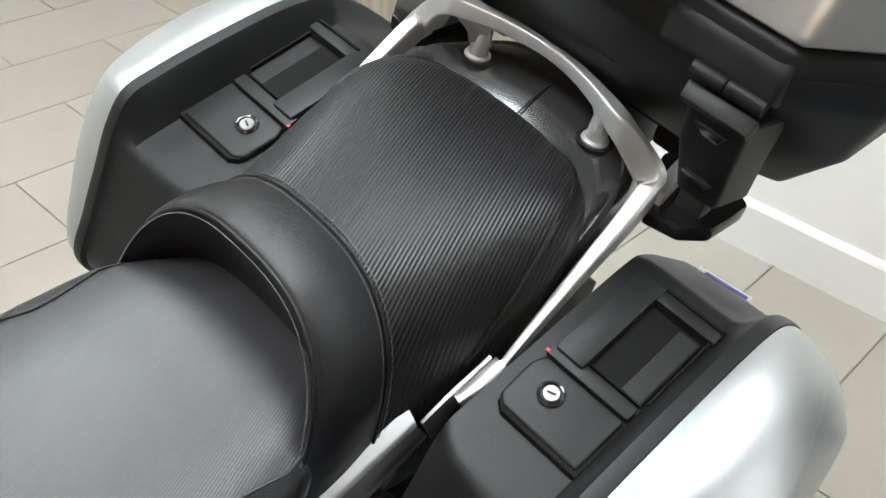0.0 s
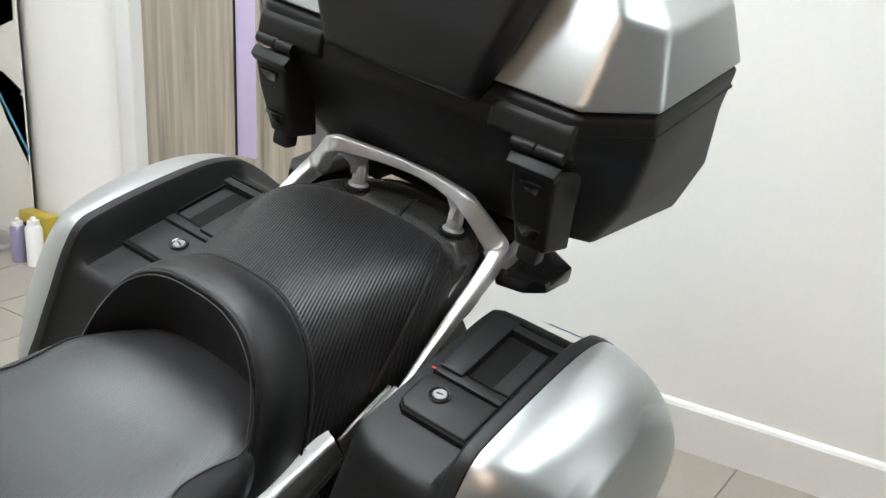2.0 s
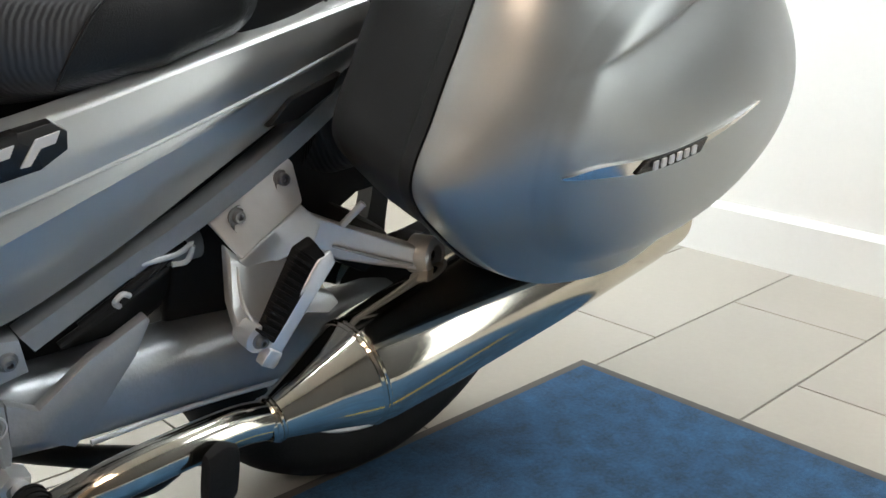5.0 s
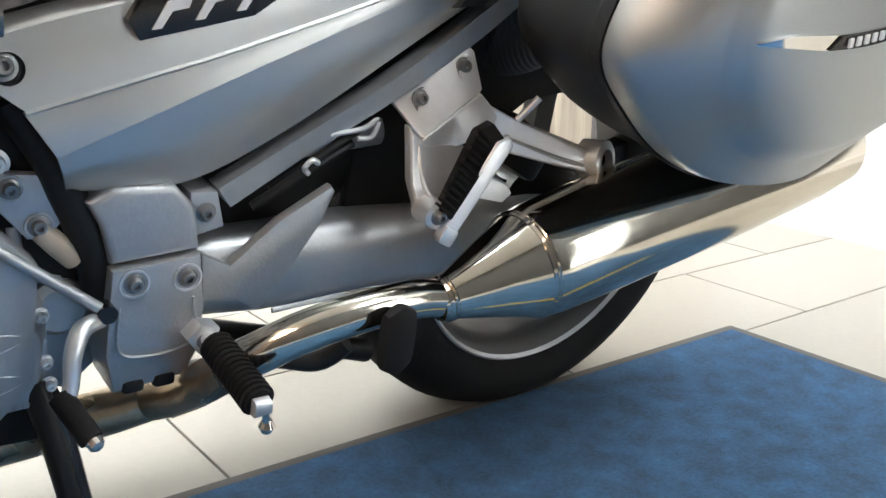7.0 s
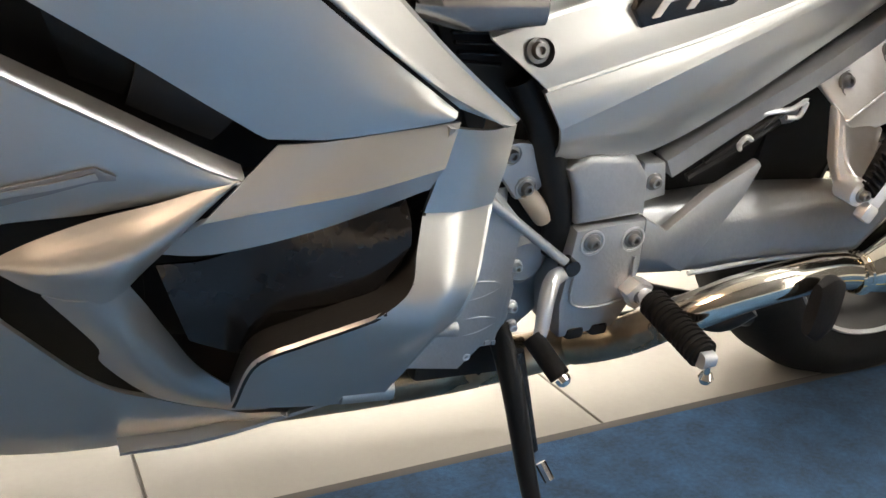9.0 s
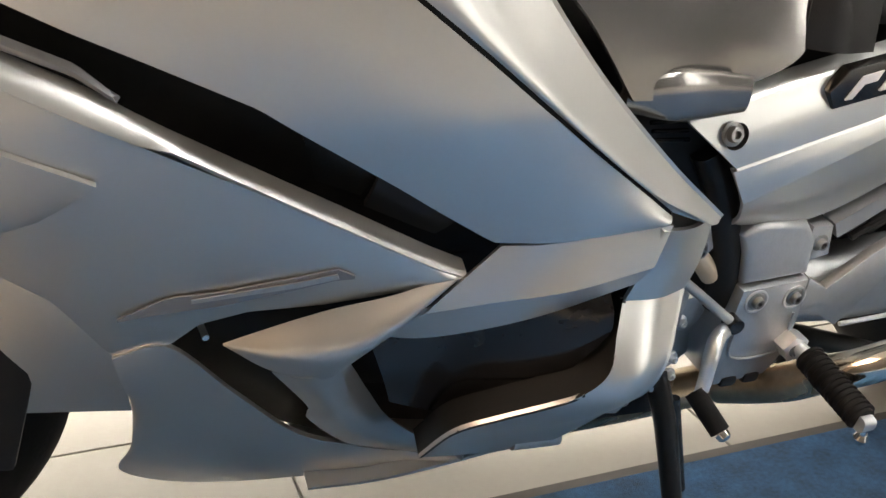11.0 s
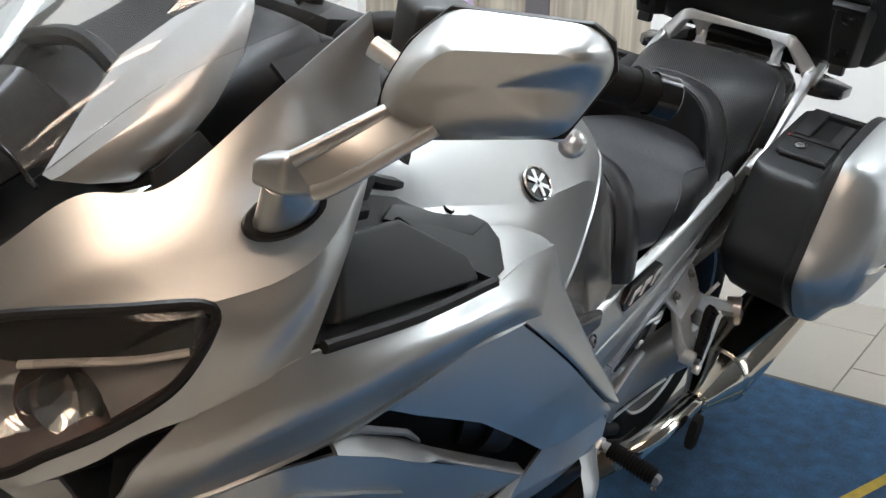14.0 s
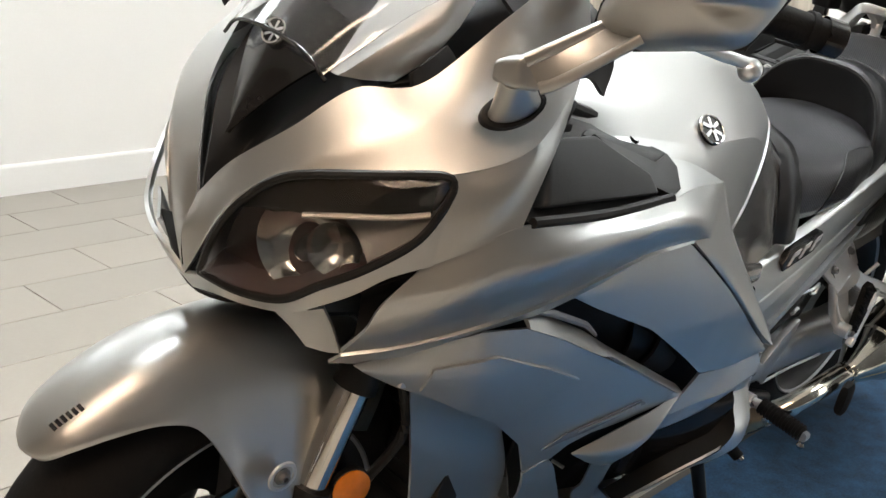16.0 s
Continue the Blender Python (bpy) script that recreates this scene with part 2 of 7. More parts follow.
def tube(pts, r, n=24, seg=12, flat=1.0, smooth=True, e=2.0):
    """A bar along pts; r may be one radius or one for each place; flat squeezes it sideways."""
    rad = r if isinstance(r, (list, tuple)) else [r] * len(pts)
    p = spline(pts, n) if smooth else [Vector(q) for q in pts]
    rr = [v[0] for v in spline([(q, 0, 0) for q in rad], len(p))] if smooth else list(rad)
    rows, up = [], Vector((0.02, 0.05, 1)).normalized()
    for i, q in enumerate(p):
        d = (p[min(i + 1, len(p) - 1)] - p[max(i - 1, 0)]).normalized()
        side = d.cross(up)
        side = side.normalized() if side.length > 1e-3 else Vector((1, 0, 0))
        top = side.cross(d).normalized()
        rows.append([q + rr[i] * (math.copysign(abs(math.cos(a)) ** (2 / e), math.cos(a)) * side * flat + math.copysign(abs(math.sin(a)) ** (2 / e), math.sin(a)) * top) for a in [2 * math.pi * k / seg for k in range(seg)]])
    return skin(rows, close_u=True, caps=True)


def box(sx, sy, sz, at=(0, 0, 0), turn=(0, 0, 0), bevel=0.004, seg=2):
    bm = bmesh.new()
    bmesh.ops.create_cube(bm, size=1)
    bmesh.ops.scale(bm, vec=(sx, sy, sz), verts=bm.verts)
    if bevel:
        bmesh.ops.bevel(bm, geom=bm.edges, offset=bevel, segments=seg, profile=0.6, affect="EDGES")
    bmesh.ops.transform(bm, matrix=pose(*at, *turn), verts=bm.verts)
    return bm


def plate(outline, y0, y1, bevel=0.003, seg=2, round_n=0):
    """A plate in the machine's side plane: outline of (x, z), from depth y0 to y1."""
    o = [(p[0], p[1]) for p in outline]
    if round_n:
        o = [(v[0], v[1]) for v in spline([(a, b, 0) for a, b in o], round_n, closed=True)]
    bm = bmesh.new()
    lo = [bm.verts.new((x, y0, z)) for x, z in o]
    hi = [bm.verts.new((x, y1, z)) for x, z in o]
    n = len(o)
    bm.faces.new(lo)
    bm.faces.new(hi[::-1])
    for i in range(n):
        bm.faces.new((lo[i], lo[(i + 1) % n], hi[(i + 1) % n], hi[i]))
    bmesh.ops.recalc_face_normals(bm, faces=bm.faces)
    if bevel:
        big = [f for f in bm.faces if len(f.verts) == n and n > 4 or abs(f.normal.y) > 0.9]
        edges = list({e for f in big for e in f.edges})
        bmesh.ops.bevel(bm, geom=edges, offset=bevel, segments=seg, profile=0.6, affect="EDGES")
    return bm


def turned(profile, center, axis, seg=32, closed=False):
    """A turned body: profile of (along, radius) about an axis through center."""
    ax = Vector(axis).normalized()
    ref = Vector((0, 0, 1)) if abs(ax.z) < 0.9 else Vector((1, 0, 0))
    u = ax.cross(ref).normalized()
    v = ax.cross(u)
    c = Vector(center)
    rows = [[c + ax * h + max(r, 1e-5) * (math.cos(a) * u + math.sin(a) * v) for a in [2 * math.pi * k / seg for k in range(seg)]] for h, r in profile]
    return skin(rows, close_u=True, close_v=closed)


def join(*bms):
    out = bmesh.new()
    for b in bms:
        me = bpy.data.meshes.new("tmp")
        b.to_mesh(me)
        b.free()
        out.from_mesh(me)
        bpy.data.meshes.remove(me)
    return out


def rounded(bm, r=0.012, seg=3, angle=18):
    bmesh.ops.recalc_face_normals(bm, faces=bm.faces)
    e = [e for e in bm.edges if len(e.link_faces) == 2 and math.degrees(e.calc_face_angle(0)) > angle]
    bmesh.ops.bevel(bm, geom=e, offset=r, segments=seg, profile=0.6, affect="EDGES", clamp_overlap=True)
    return bm


def thumb_grip(x, y, z):
    """A small moulded lip to push with the thumb."""
    rows = [[(x, y - 0.018, z + 0.010), (x, y + 0.018, z + 0.010), (x + 0.006, y + 0.010, z - 0.010), (x + 0.006, y - 0.010, z - 0.010)], [(x - 0.007, y - 0.016, z + 0.008), (x - 0.007, y + 0.016, z + 0.008), (x + 0.004, y + 0.008, z - 0.008), (x + 0.004, y - 0.008, z - 0.008)]]
    return rounded(skin(rows, close_u=True, caps=True), 0.002, 2)


def bolt(at, r=0.009, axis=(0, -1, 0)):
    """A socket-headed bolt."""
    r *= 0.78
    return turned([(-0.002, r * 1.5), (0.001, r * 1.5), (0.002, r * 1.05), (0.006, r), (0.0075, r * 0.85), (0.0075, r * 0.5), (0.003, r * 0.45), (0.003, 0.0)], at, axis, 20)


# ---------------- the room ----------------
WX, FY = 1.57, 3.40
NX, FRY, TOP = -4.6, -2.25, 3.0


def wall(name, sx, sy, sz, at, material=WALL, label="plain white painted wall"):
    return part(name, box(sx, sy, sz, at, bevel=0), material, None, label, kind="structure")


floor = part("floor", box(WX - NX + 0.3, FY - FRY + 0.3, 0.1, ((WX + NX) / 2, (FY + FRY) / 2, -0.0545), bevel=0), GROUT, None, "beige tiled floor with dark joints", kind="structure")
ceiling = part("ceiling", box(WX - NX + 0.3, FY - FRY + 0.3, 0.1, ((WX + NX) / 2, (FY + FRY) / 2, TOP + 0.05), bevel=0), CEIL, None, "white ceiling", kind="structure")
# rear wall with a door opening from y 0.68 to 2.17, 2.06 high
wall("wall_rear_a", 0.12, 1.58, TOP, (WX + 0.06, -0.11, TOP / 2))
# unseen stretch: white above lights the tank, charcoal below dims side reflections
wall("wall_rear_c", 0.12, -0.90 - FRY, TOP - 1.5, (WX + 0.06, (FRY - 0.90) / 2, TOP / 2 + 0.75))
wall("wall_rear_d", 0.12, -0.90 - FRY, 1.5, (WX + 0.06, (FRY - 0.90) / 2, 0.75), DARK_WALL, "unseen wall, kept charcoal to darken reflections")
wall("wall_rear_b", 0.12, FY - 2.17, TOP, (WX + 0.06, (FY + 2.17) / 2, TOP / 2))
wall("wall_rear_lintel", 0.12, 1.49, TOP - 2.06, (WX + 0.06, 1.425, (TOP + 2.06) / 2))
wall("wall_far", WX - NX + 0.24, 0.12, TOP, ((WX + NX) / 2, FY + 0.06, TOP / 2))
# unseen front wall, darkened so the headlamp lens reflects little
wall("wall_front", 0.12, FY - FRY, TOP, (NX - 0.06, (FY + FRY) / 2, TOP / 2), GREIGE, "unseen front wall, dark warm grey to dim reflections")
WIN_A, WIN_B, WIN_T = 0.78, 1.47, 1.90
# unseen near wall, made charcoal to darken what the fairing reflects
wall("wall_near_a", WIN_A - NX + 0.12, 0.12, TOP, ((WIN_A + NX - 0.12) / 2, FRY - 0.06, TOP / 2), DARK_WALL, "unseen wall, kept charcoal to darken reflections")
wall("wall_near_b", WX + 0.12 - WIN_B, 0.12, TOP, ((WX + 0.12 + WIN_B) / 2, FRY - 0.06, TOP / 2), DARK_WALL, "unseen wall, kept charcoal to darken reflections")
wall("wall_near_lintel", WIN_B - WIN_A, 0.12, TOP - WIN_T, ((WIN_A + WIN_B) / 2, FRY - 0.06, (TOP + WIN_T) / 2), DARK_WALL, "unseen wall, kept charcoal to darken reflections")
shop_window = thing("window_1", "tall clear shop window in a white frame", "window", pose((WIN_A + WIN_B) / 2, FRY - 0.06, 0), kind="structure")
WW = WIN_B - WIN_A
for sx, sz, at in ((0.06, WIN_T, (-WW / 2 + 0.03, 0, WIN_T / 2)), (0.06, WIN_T, (WW / 2 - 0.03, 0, WIN_T / 2)), (WW - 0.12, 0.06, (0, 0, WIN_T - 0.03)), (WW - 0.12, 0.10, (0, 0, 0.05))):
    part("frame", box(sx, 0.08, sz, at, bevel=0.004), TRIM_WHITE, shop_window)
pane = part("pane", box(WW - 0.12, 0.008, WIN_T - 0.16, (0, 0.02, WIN_T / 2 + 0.02), bevel=0), clear("window_glass", (0.97, 0.98, 0.97), 0.0), shop_window, "clear glass pane")
pane.visible_shadow = False
part("backdrop", box(5.0, 0.02, 3.2, (0.9, FRY - 1.6, 1.55), bevel=0), glow("daylight_outside", (0.93, 1.0, 0.95), 3.6), None, "bright daylight outside the window", kind="structure")


def skirting(a, b, normal, h=0.137, t=0.016):
    """A skirting board with a rounded top along the foot of a wall."""
    a, b, n = Vector(a), Vector(b), Vector(normal)
    prof = [(0, 0.0), (t, 0.0), (t, h - 0.014), (t * 0.75, h - 0.005), (t * 0.35, h), (0, h)]
    rows = [[q + n * d + Vector((0, 0, z)) for d, z in prof] for q in (a, b)]
    return part("baseboard", skin(rows, close_u=True, caps=True), SKIRT, None, "white painted skirting board", kind="structure", smooth=False)


skirting((WX, -0.90, 0), (WX, 0.652, 0), (-1, 0, 0))
skirting((WX, 2.25, 0), (WX, FY, 0), (-1, 0, 0))
skirting((NX, FY, 0), (WX, FY, 0), (0, -1, 0))

# double door in the rear wall
door = thing("door_1", "pale wood double door with a narrow lilac pane", "door", pose(WX, 1.3, 0), kind="structure")
part("leaf", box(0.05, 0.88, 2.04, (0.05, 0.375, 1.025), bevel=0.003), WOOD, door)
part("leaf", box(0.05, 0.50, 2.04, (0.05, -0.32, 1.025), bevel=0.003), WOOD, door)
part("meeting_strip", box(0.012, 0.105, 2.04, (0.018, -0.075, 1.025), bevel=0.002), mat("dark_strip", (0.12, 0.11, 0.12), 0.5), door, "dark grey meeting strip")
part("pane", box(0.012, 0.10, 1.16, (0.020, 0.27, 1.10), bevel=0.001), LILAC, door, "lilac filmed glass pane")
for sx, sy, sz, at in ((0.02, 0.018, 1.22, (0.018, 0.33, 1.10)), (0.02, 0.018, 1.22, (0.018, 0.21, 1.10)), (0.02, 0.10, 0.03, (0.018, 0.27, 0.505)), (0.02, 0.10, 0.03, (0.018, 0.27, 1.695))):
    part("pane_bead", box(sx, sy, sz, at, bevel=0.003), WOOD, door)
part("pane_seal", box(0.014, 0.006, 1.16, (0.015, 0.318, 1.10), bevel=0), PLASTIC_DARK, door, "black rubber seal")
for y in (0.84, -0.61):
    part("frame", box(0.07, 0.075, 2.10, (0.005, y, 1.05), bevel=0.006), TRIM_WHITE, door, "white painted door frame")
part("frame", box(0.07, 1.525, 0.07, (0.005, 0.115, 2.10), bevel=0.006), TRIM_WHITE, door, "white painted door frame")

# round-faced column between the door and the banner
rows = []
for z in (0.0, TOP):
    rows.append([(WX + 0.02 - 0.17 * math.sin(a), 2.48 + 0.25 * math.cos(a), z) for a in [math.pi * k / 20 for k in range(21)]])
part("column", skin(rows, 0.01), WALL, None, "white half-round column", kind="structure")

# ceiling lights: cool panels over the machine, warm strips in front of it


def ceiling_light(x, y, sx, sy, color, power, name="ceiling_light"):
    e = thing(name, "white-framed ceiling light panel, switched on", "ceiling light", pose(x, y, TOP), group="ceiling lights")
    part("frame", box(sx + 0.05, sy + 0.05, 0.03, (0, 0, -0.012), bevel=0.004), TRIM_WHITE, e)
    part("diffuser", box(sx, sy, 0.012, (0, 0, -0.030), bevel=0), glow("diffuser_glow_%d" % int(power), color, power), e, "glowing diffuser")
    return e


COOL, WARM = (0.885, 0.985, 0.965), (1.0, 0.76, 0.52)
for lx, ly, sx, power in ((1.05, -1.70, 0.9, 20.0), (0.50, 0.30, 0.9, 32.0), (-0.80, 0.35, 0.9, 34.0), (-0.45, 1.9, 0.9, 9.0), (0.70, 1.9, 0.6, 10.0), (-0.6, 2.8, 0.6, 9.0), (-1.8, 2.6, 0.6, 9.0)):
    ceiling_light(lx, ly, sx, 0.6, COOL, power)
for lx in (-2.35, -2.9, -3.45, -4.0):
    ceiling_light(lx, -1.4, 0.12, 1.5, WARM, 25.0, "tube_light")

# blue mat under the near side
mat_y1 = 0.105
rug = thing("floor_mat", "blue carpet mat with a dark rubber edge, lying on the tiles", "mat", pose(0, 0, 0))
MAT_D = 1.40
part("carpet", box(2.04, MAT_D, 0.007, (-0.265, mat_y1 - 0.015 - MAT_D / 2, 0.0035), bevel=0.002), MATBLUE, rug)
for sx, sy, at in ((2.08, 0.022, (-0.265, mat_y1 - 0.008, 0.0025)), (2.08, 0.022, (-0.265, mat_y1 - MAT_D - 0.022, 0.0025)), (0.022, MAT_D, (0.765, mat_y1 - 0.015 - MAT_D / 2, 0.0025)), (0.022, MAT_D, (-1.295, mat_y1 - 0.015 - MAT_D / 2, 0.0025))):
    part("edge", box(sx, sy, 0.005, at, bevel=0.001), MAT_EDGE, rug, "dark rubber edging")


BAND = [(0.02, -0.312), (0.12, -0.342), (0.228, -0.377), (0.313, -0.405), (0.403, -0.435), (0.56, -0.480)]
part("printed_band", loft([[(x, y, 0.0072) for x, y in BAND], [(x - 0.004, y - 0.026, 0.0072) for x, y in BAND]], 24, 4, 0.0016), mat("yellow_mat_print", (0.42, 0.31, 0.05), 0.9, 0.0, 0.2, 30, 0.5, 400), rug, "yellow printed band")
from mathutils.bvhtree import BVHTree
# ---------------- the motorcycle: rear half ----------------
# The machine leans on its side stand; its own axes: x to the rear, y to its right, z up.
LEAN = 11.0
bike = thing("motorcycle", "silver sport touring motorcycle with three cases, leaning on its side stand", "motorcycle", pose(0, 0.17, 0, LEAN, 0, 0))


def arch(x, w, zt, zb, e, n=40, grow=0.0, lean=0.0):
    """The upper half of a seat's section, from its left edge to its right."""
    out = []
    for k in range(n + 1):
        th = math.pi - math.pi * k / n
        c, s = math.cos(th), math.sin(th)
        y = (w + grow) * math.copysign(abs(c) ** (2 / e), c)
        z = (zt + zb) / 2 + ((zt - zb) / 2 + grow) * abs(s) ** (2 / e)
        out.append((x + lean * (zt - z), y, z))
    return out


# seats
RIDER = [(-0.405, 0.09, 0.800, 0.66, 2.4), (-0.398, 0.125, 0.812, 0.652, 2.6), (-0.36, 0.150, 0.806, 0.645, 3.0), (-0.26, 0.163, 0.788, 0.650, 3.2), (-0.16, 0.168, 0.790, 0.670, 3.4), (-0.085, 0.160, 0.804, 0.690, 3.0), (-0.04, 0.136, 0.811, 0.71, 2.8), (0.004, 0.100, 0.812, 0.74, 2.6)]
rider = part("rider_seat", hull(RIDER, 48, 44), RIBBED_FRONT, bike, "black ribbed vinyl rider seat")


SEAM = spline([(-0.264, 0.668, 0), (-0.252, 0.702, 0), (-0.236, 0.734, 0), (-0.214, 0.758, 0), (-0.185, 0.773, 0), (-0.145, 0.782, 0), (-0.090, 0.786, 0), (0.010, 0.786, 0)], 120)


def seat_skirt(sgn):
    """The smooth lower side of the rider seat, just proud of the ribbed cover."""
    rows = []
    for x in [-0.258 + 0.0062 * k for k in range(42)]:
        w, zt, zb, e = (float(np.interp(x, [r[0] for r in RIDER], [r[k] for r in RIDER])) for k in (1, 2, 3, 4))
        hi = float(np.interp(x, [v.x for v in SEAM], [v.y for v in SEAM]))
        lo, row = zb + 0.012, []
        for k in range(15):
            z = hi + (min(lo, hi - 0.004) - hi) * k / 14
            u = min(0.999, abs((z - (zt + zb) / 2) / ((zt - zb) / 2)))
            row.append((x, sgn * (w * (1 - u**e) ** (1 / e) + 0.0022), z))
        rows.append(row)
    return rows


for sgn in (-1, 1):
    strip = seat_skirt(sgn)
    part("skirt", skin(strip, 0.002), LEATHER, rider, "smooth black vinyl side of the seat")
    part("skirt_seam", tube([r[0] for r in strip[::2]], 0.0016, 60, 6), LEATHER, rider)
SEAT = [(0.036, 0.142, 0.905, 0.495, 2.6), (0.08, 0.147, 0.911, 0.50, 3.2), (0.16, 0.156, 0.925, 0.55, 4.4), (0.225, 0.160, 0.934, 0.64, 5.0), (0.270, 0.150, 0.936, 0.70, 5.0), (0.298, 0.122, 0.932, 0.74, 4.4), (0.316, 0.065, 0.920, 0.78, 3.0)]
pillion = part("pillion_seat", hull(SEAT, 72, 44), RIBBED, bike, "black ribbed vinyl pillion seat")
SECT = [(-0.028, 0.145, 0.905, 0.30), (-0.021, 0.150, 0.911, 0.30), (0.0, 0.152, 0.914, 0.26), (0.022, 0.150, 0.912, 0.20), (0.046, 0.1455, 0.9075, 0.15)]
smooth_sect = spline([(s[0], s[1], s[2]) for s in SECT], 24)
leans = [v[0] for v in spline([(s[3], 0, 0) for s in SECT], 24)]
part("bolster", skin([arch(v[0], v[1], v[2], 0.494, 2.7, 48, 0.0, -k) for v, k in zip(smooth_sect, leans)]), LEATHER, pillion, "smooth black vinyl bolster")
part("bolster_front", skin([arch(x, w, zt, 0.494, 2.7, 48, 0.0, -k) for x, w, zt, k in ((-0.028, 0.145, 0.905, 0.30), (-0.024, 0.142, 0.896, 0.29), (-0.010, 0.134, 0.868, 0.25), (0.0, 0.126, 0.835, 0.2), (0.002, 0.120, 0.800, 0.15))]), LEATHER, pillion, "concave black vinyl front of the bolster")
for x, w, zt, k in ((-0.028, 0.145, 0.905, 0.30), (0.046, 0.1455, 0.9075, 0.15)):
    part("seam", tube(arch(x, w, zt, 0.494, 2.7, 40, 0.0012, -k), 0.0020, 80, 6), LEATHER, pillion)
    for d in (-0.005, 0.006):
        pts = spline(arch(x + d, w, zt, 0.494, 2.7, 40, 0.0012 if d > 0 else (0.0008 if x > 0 else -0.001), -k), 190)
        st = [box(0.0011, (b - a).length * 0.6, 0.0011, (a + b) / 2, (math.degrees(math.atan2((b - a).z, (b - a).y)), 0, 0), bevel=0) for a, b in zip(pts[2:-2], pts[3:-1])]
        part("stitching", join(*st), THREAD, pillion, "grey stitching", kind="stuff")


def seat_edge(x, lift):
    """A place on the pillion seat's left shoulder, by how high it is on its section."""
    w, zt, zb, e = (float(np.interp(x, [s[0] for s in SEAT], [s[k] for s in SEAT])) for k in (1, 2, 3, 4))
    return (x, -w * (1 - lift**e) ** (1 / e) - 0.0005, (zt + zb) / 2 + (zt - zb) / 2 * lift)


left = [seat_edge(x, k) for x, k in ((0.13, 0.30), (0.17, 0.60), (0.215, 0.82), (0.262, 0.90), (0.295, 0.91))]
edge_run = left + [(0.312, -0.045, 0.914), (0.316, 0.0, 0.916), (0.312, 0.045, 0.914)] + [(x, -y, z) for x, y, z in left[::-1]]
part("piping", tube(edge_run, 0.0030, 70, 8), LEATHER, pillion, "black piping round the edge")

# tail cover behind and under the seat
tail = part("tail_cover", loft([[(0.14, -0.150, 0.765), (0.21, -0.160, 0.805), (0.34, -0.160, 0.858), (0.44, -0.090, 0.898), (0.46, 0.0, 0.902), (0.44, 0.090, 0.898), (0.34, 0.160, 0.858), (0.21, 0.160, 0.805), (0.14, 0.150, 0.765)],
                                [(0.14, -0.148, 0.775), (0.20, -0.156, 0.825), (0.33, -0.150, 0.892), (0.415, -0.085, 0.922), (0.43, 0.0, 0.926), (0.415, 0.085, 0.922), (0.33, 0.150, 0.892), (0.20, 0.156, 0.825), (0.14, 0.148, 0.775)],
                                [(0.14, -0.140, 0.785), (0.19, -0.146, 0.835), (0.30, -0.140, 0.905), (0.352, -0.075, 0.922), (0.365, 0.0, 0.924), (0.352, 0.075, 0.922), (0.30, 0.140, 0.905), (0.19, 0.146, 0.835), (0.14, 0.140, 0.785)],
                                [(0.10, -0.10, 0.76), (0.17, -0.11, 0.83), (0.24, -0.09, 0.865), (0.28, -0.04, 0.875), (0.29, 0.0, 0.875), (0.28, 0.04, 0.875), (0.24, 0.09, 0.865), (0.17, 0.11, 0.83), (0.10, 0.10, 0.76)]], 56, 16, 0.004), TAIL, bike, "glossy dark metallic grey tail cover")
part("cover_joint", tube([(0.322, 0.0, 0.905), (0.365, 0.0, 0.9255), (0.43, 0.0, 0.9275)], 0.0012, 12, 6), PLASTIC_DARK, tail)
for s in (-1, 1):
    part("rail_mount", join(turned([(0.0, 0.016), (0.006, 0.015), (0.008, 0.0115), (0.036, 0.0105), (0.040, 0.008), (0.040, 0)], (0.352, s * 0.086, 0.920), (0, 0, 1), 24)), CAST, tail, "cast grab rail mount")
    part("rubber_ring", turned([(0, 0.020), (0.004, 0.020), (0.004, 0.015), (0, 0.015)], (0.352, s * 0.086, 0.920), (0, 0, 1), 24), PLASTIC_DARK, tail)

# grab rail: one bar across the back and down both sides
half = [(0.150, -0.176, 0.776), (0.185, -0.175, 0.806), (0.250, -0.173, 0.856), (0.320, -0.170, 0.905), (0.345, -0.164, 0.926), (0.340, -0.148, 0.946), (0.322, -0.124, 0.976), (0.320, -0.112, 0.984), (0.330, -0.090, 0.984), (0.346, -0.045, 0.983)]
line = half + [(0.352, 0.0, 0.982)] + [(x, -y, z) for x, y, z in half[::-1]]
rad = [0.006, 0.010, 0.0145, 0.0185, 0.0205, 0.0175, 0.0125, 0.0110, 0.0100, 0.0095]
rail = part("grab_rail", tube(line, [r * 0.74 for r in rad + [0.0095] + rad[::-1]], 170, 32, 0.74, True, 6.0), RAIL, bike, "satin silver cast grab rail")
for s in (-1, 1):
    part("rail_foot", loft([[(0.322, s * 0.112, 0.976), (0.336, s * 0.096, 0.976), (0.348, s * 0.070, 0.975)], [(0.336, s * 0.099, 0.958), (0.345, s * 0.090, 0.957), (0.352, s * 0.080, 0.957)], [(0.340, s * 0.096, 0.944), (0.352, s * 0.086, 0.942), (0.360, s * 0.078, 0.942)]], 8, 8, 0.007), CAST, rail, "cast foot of the rail")
    part("rail_end", tube([(0.160, s * 0.1755, 0.782), (0.135, s * 0.174, 0.766), (0.112, s * 0.168, 0.752)], [0.013, 0.014, 0.011], 10, 14, 0.7, True, 4.0), RAIL, rail, "silver socket at the foot of the rail")

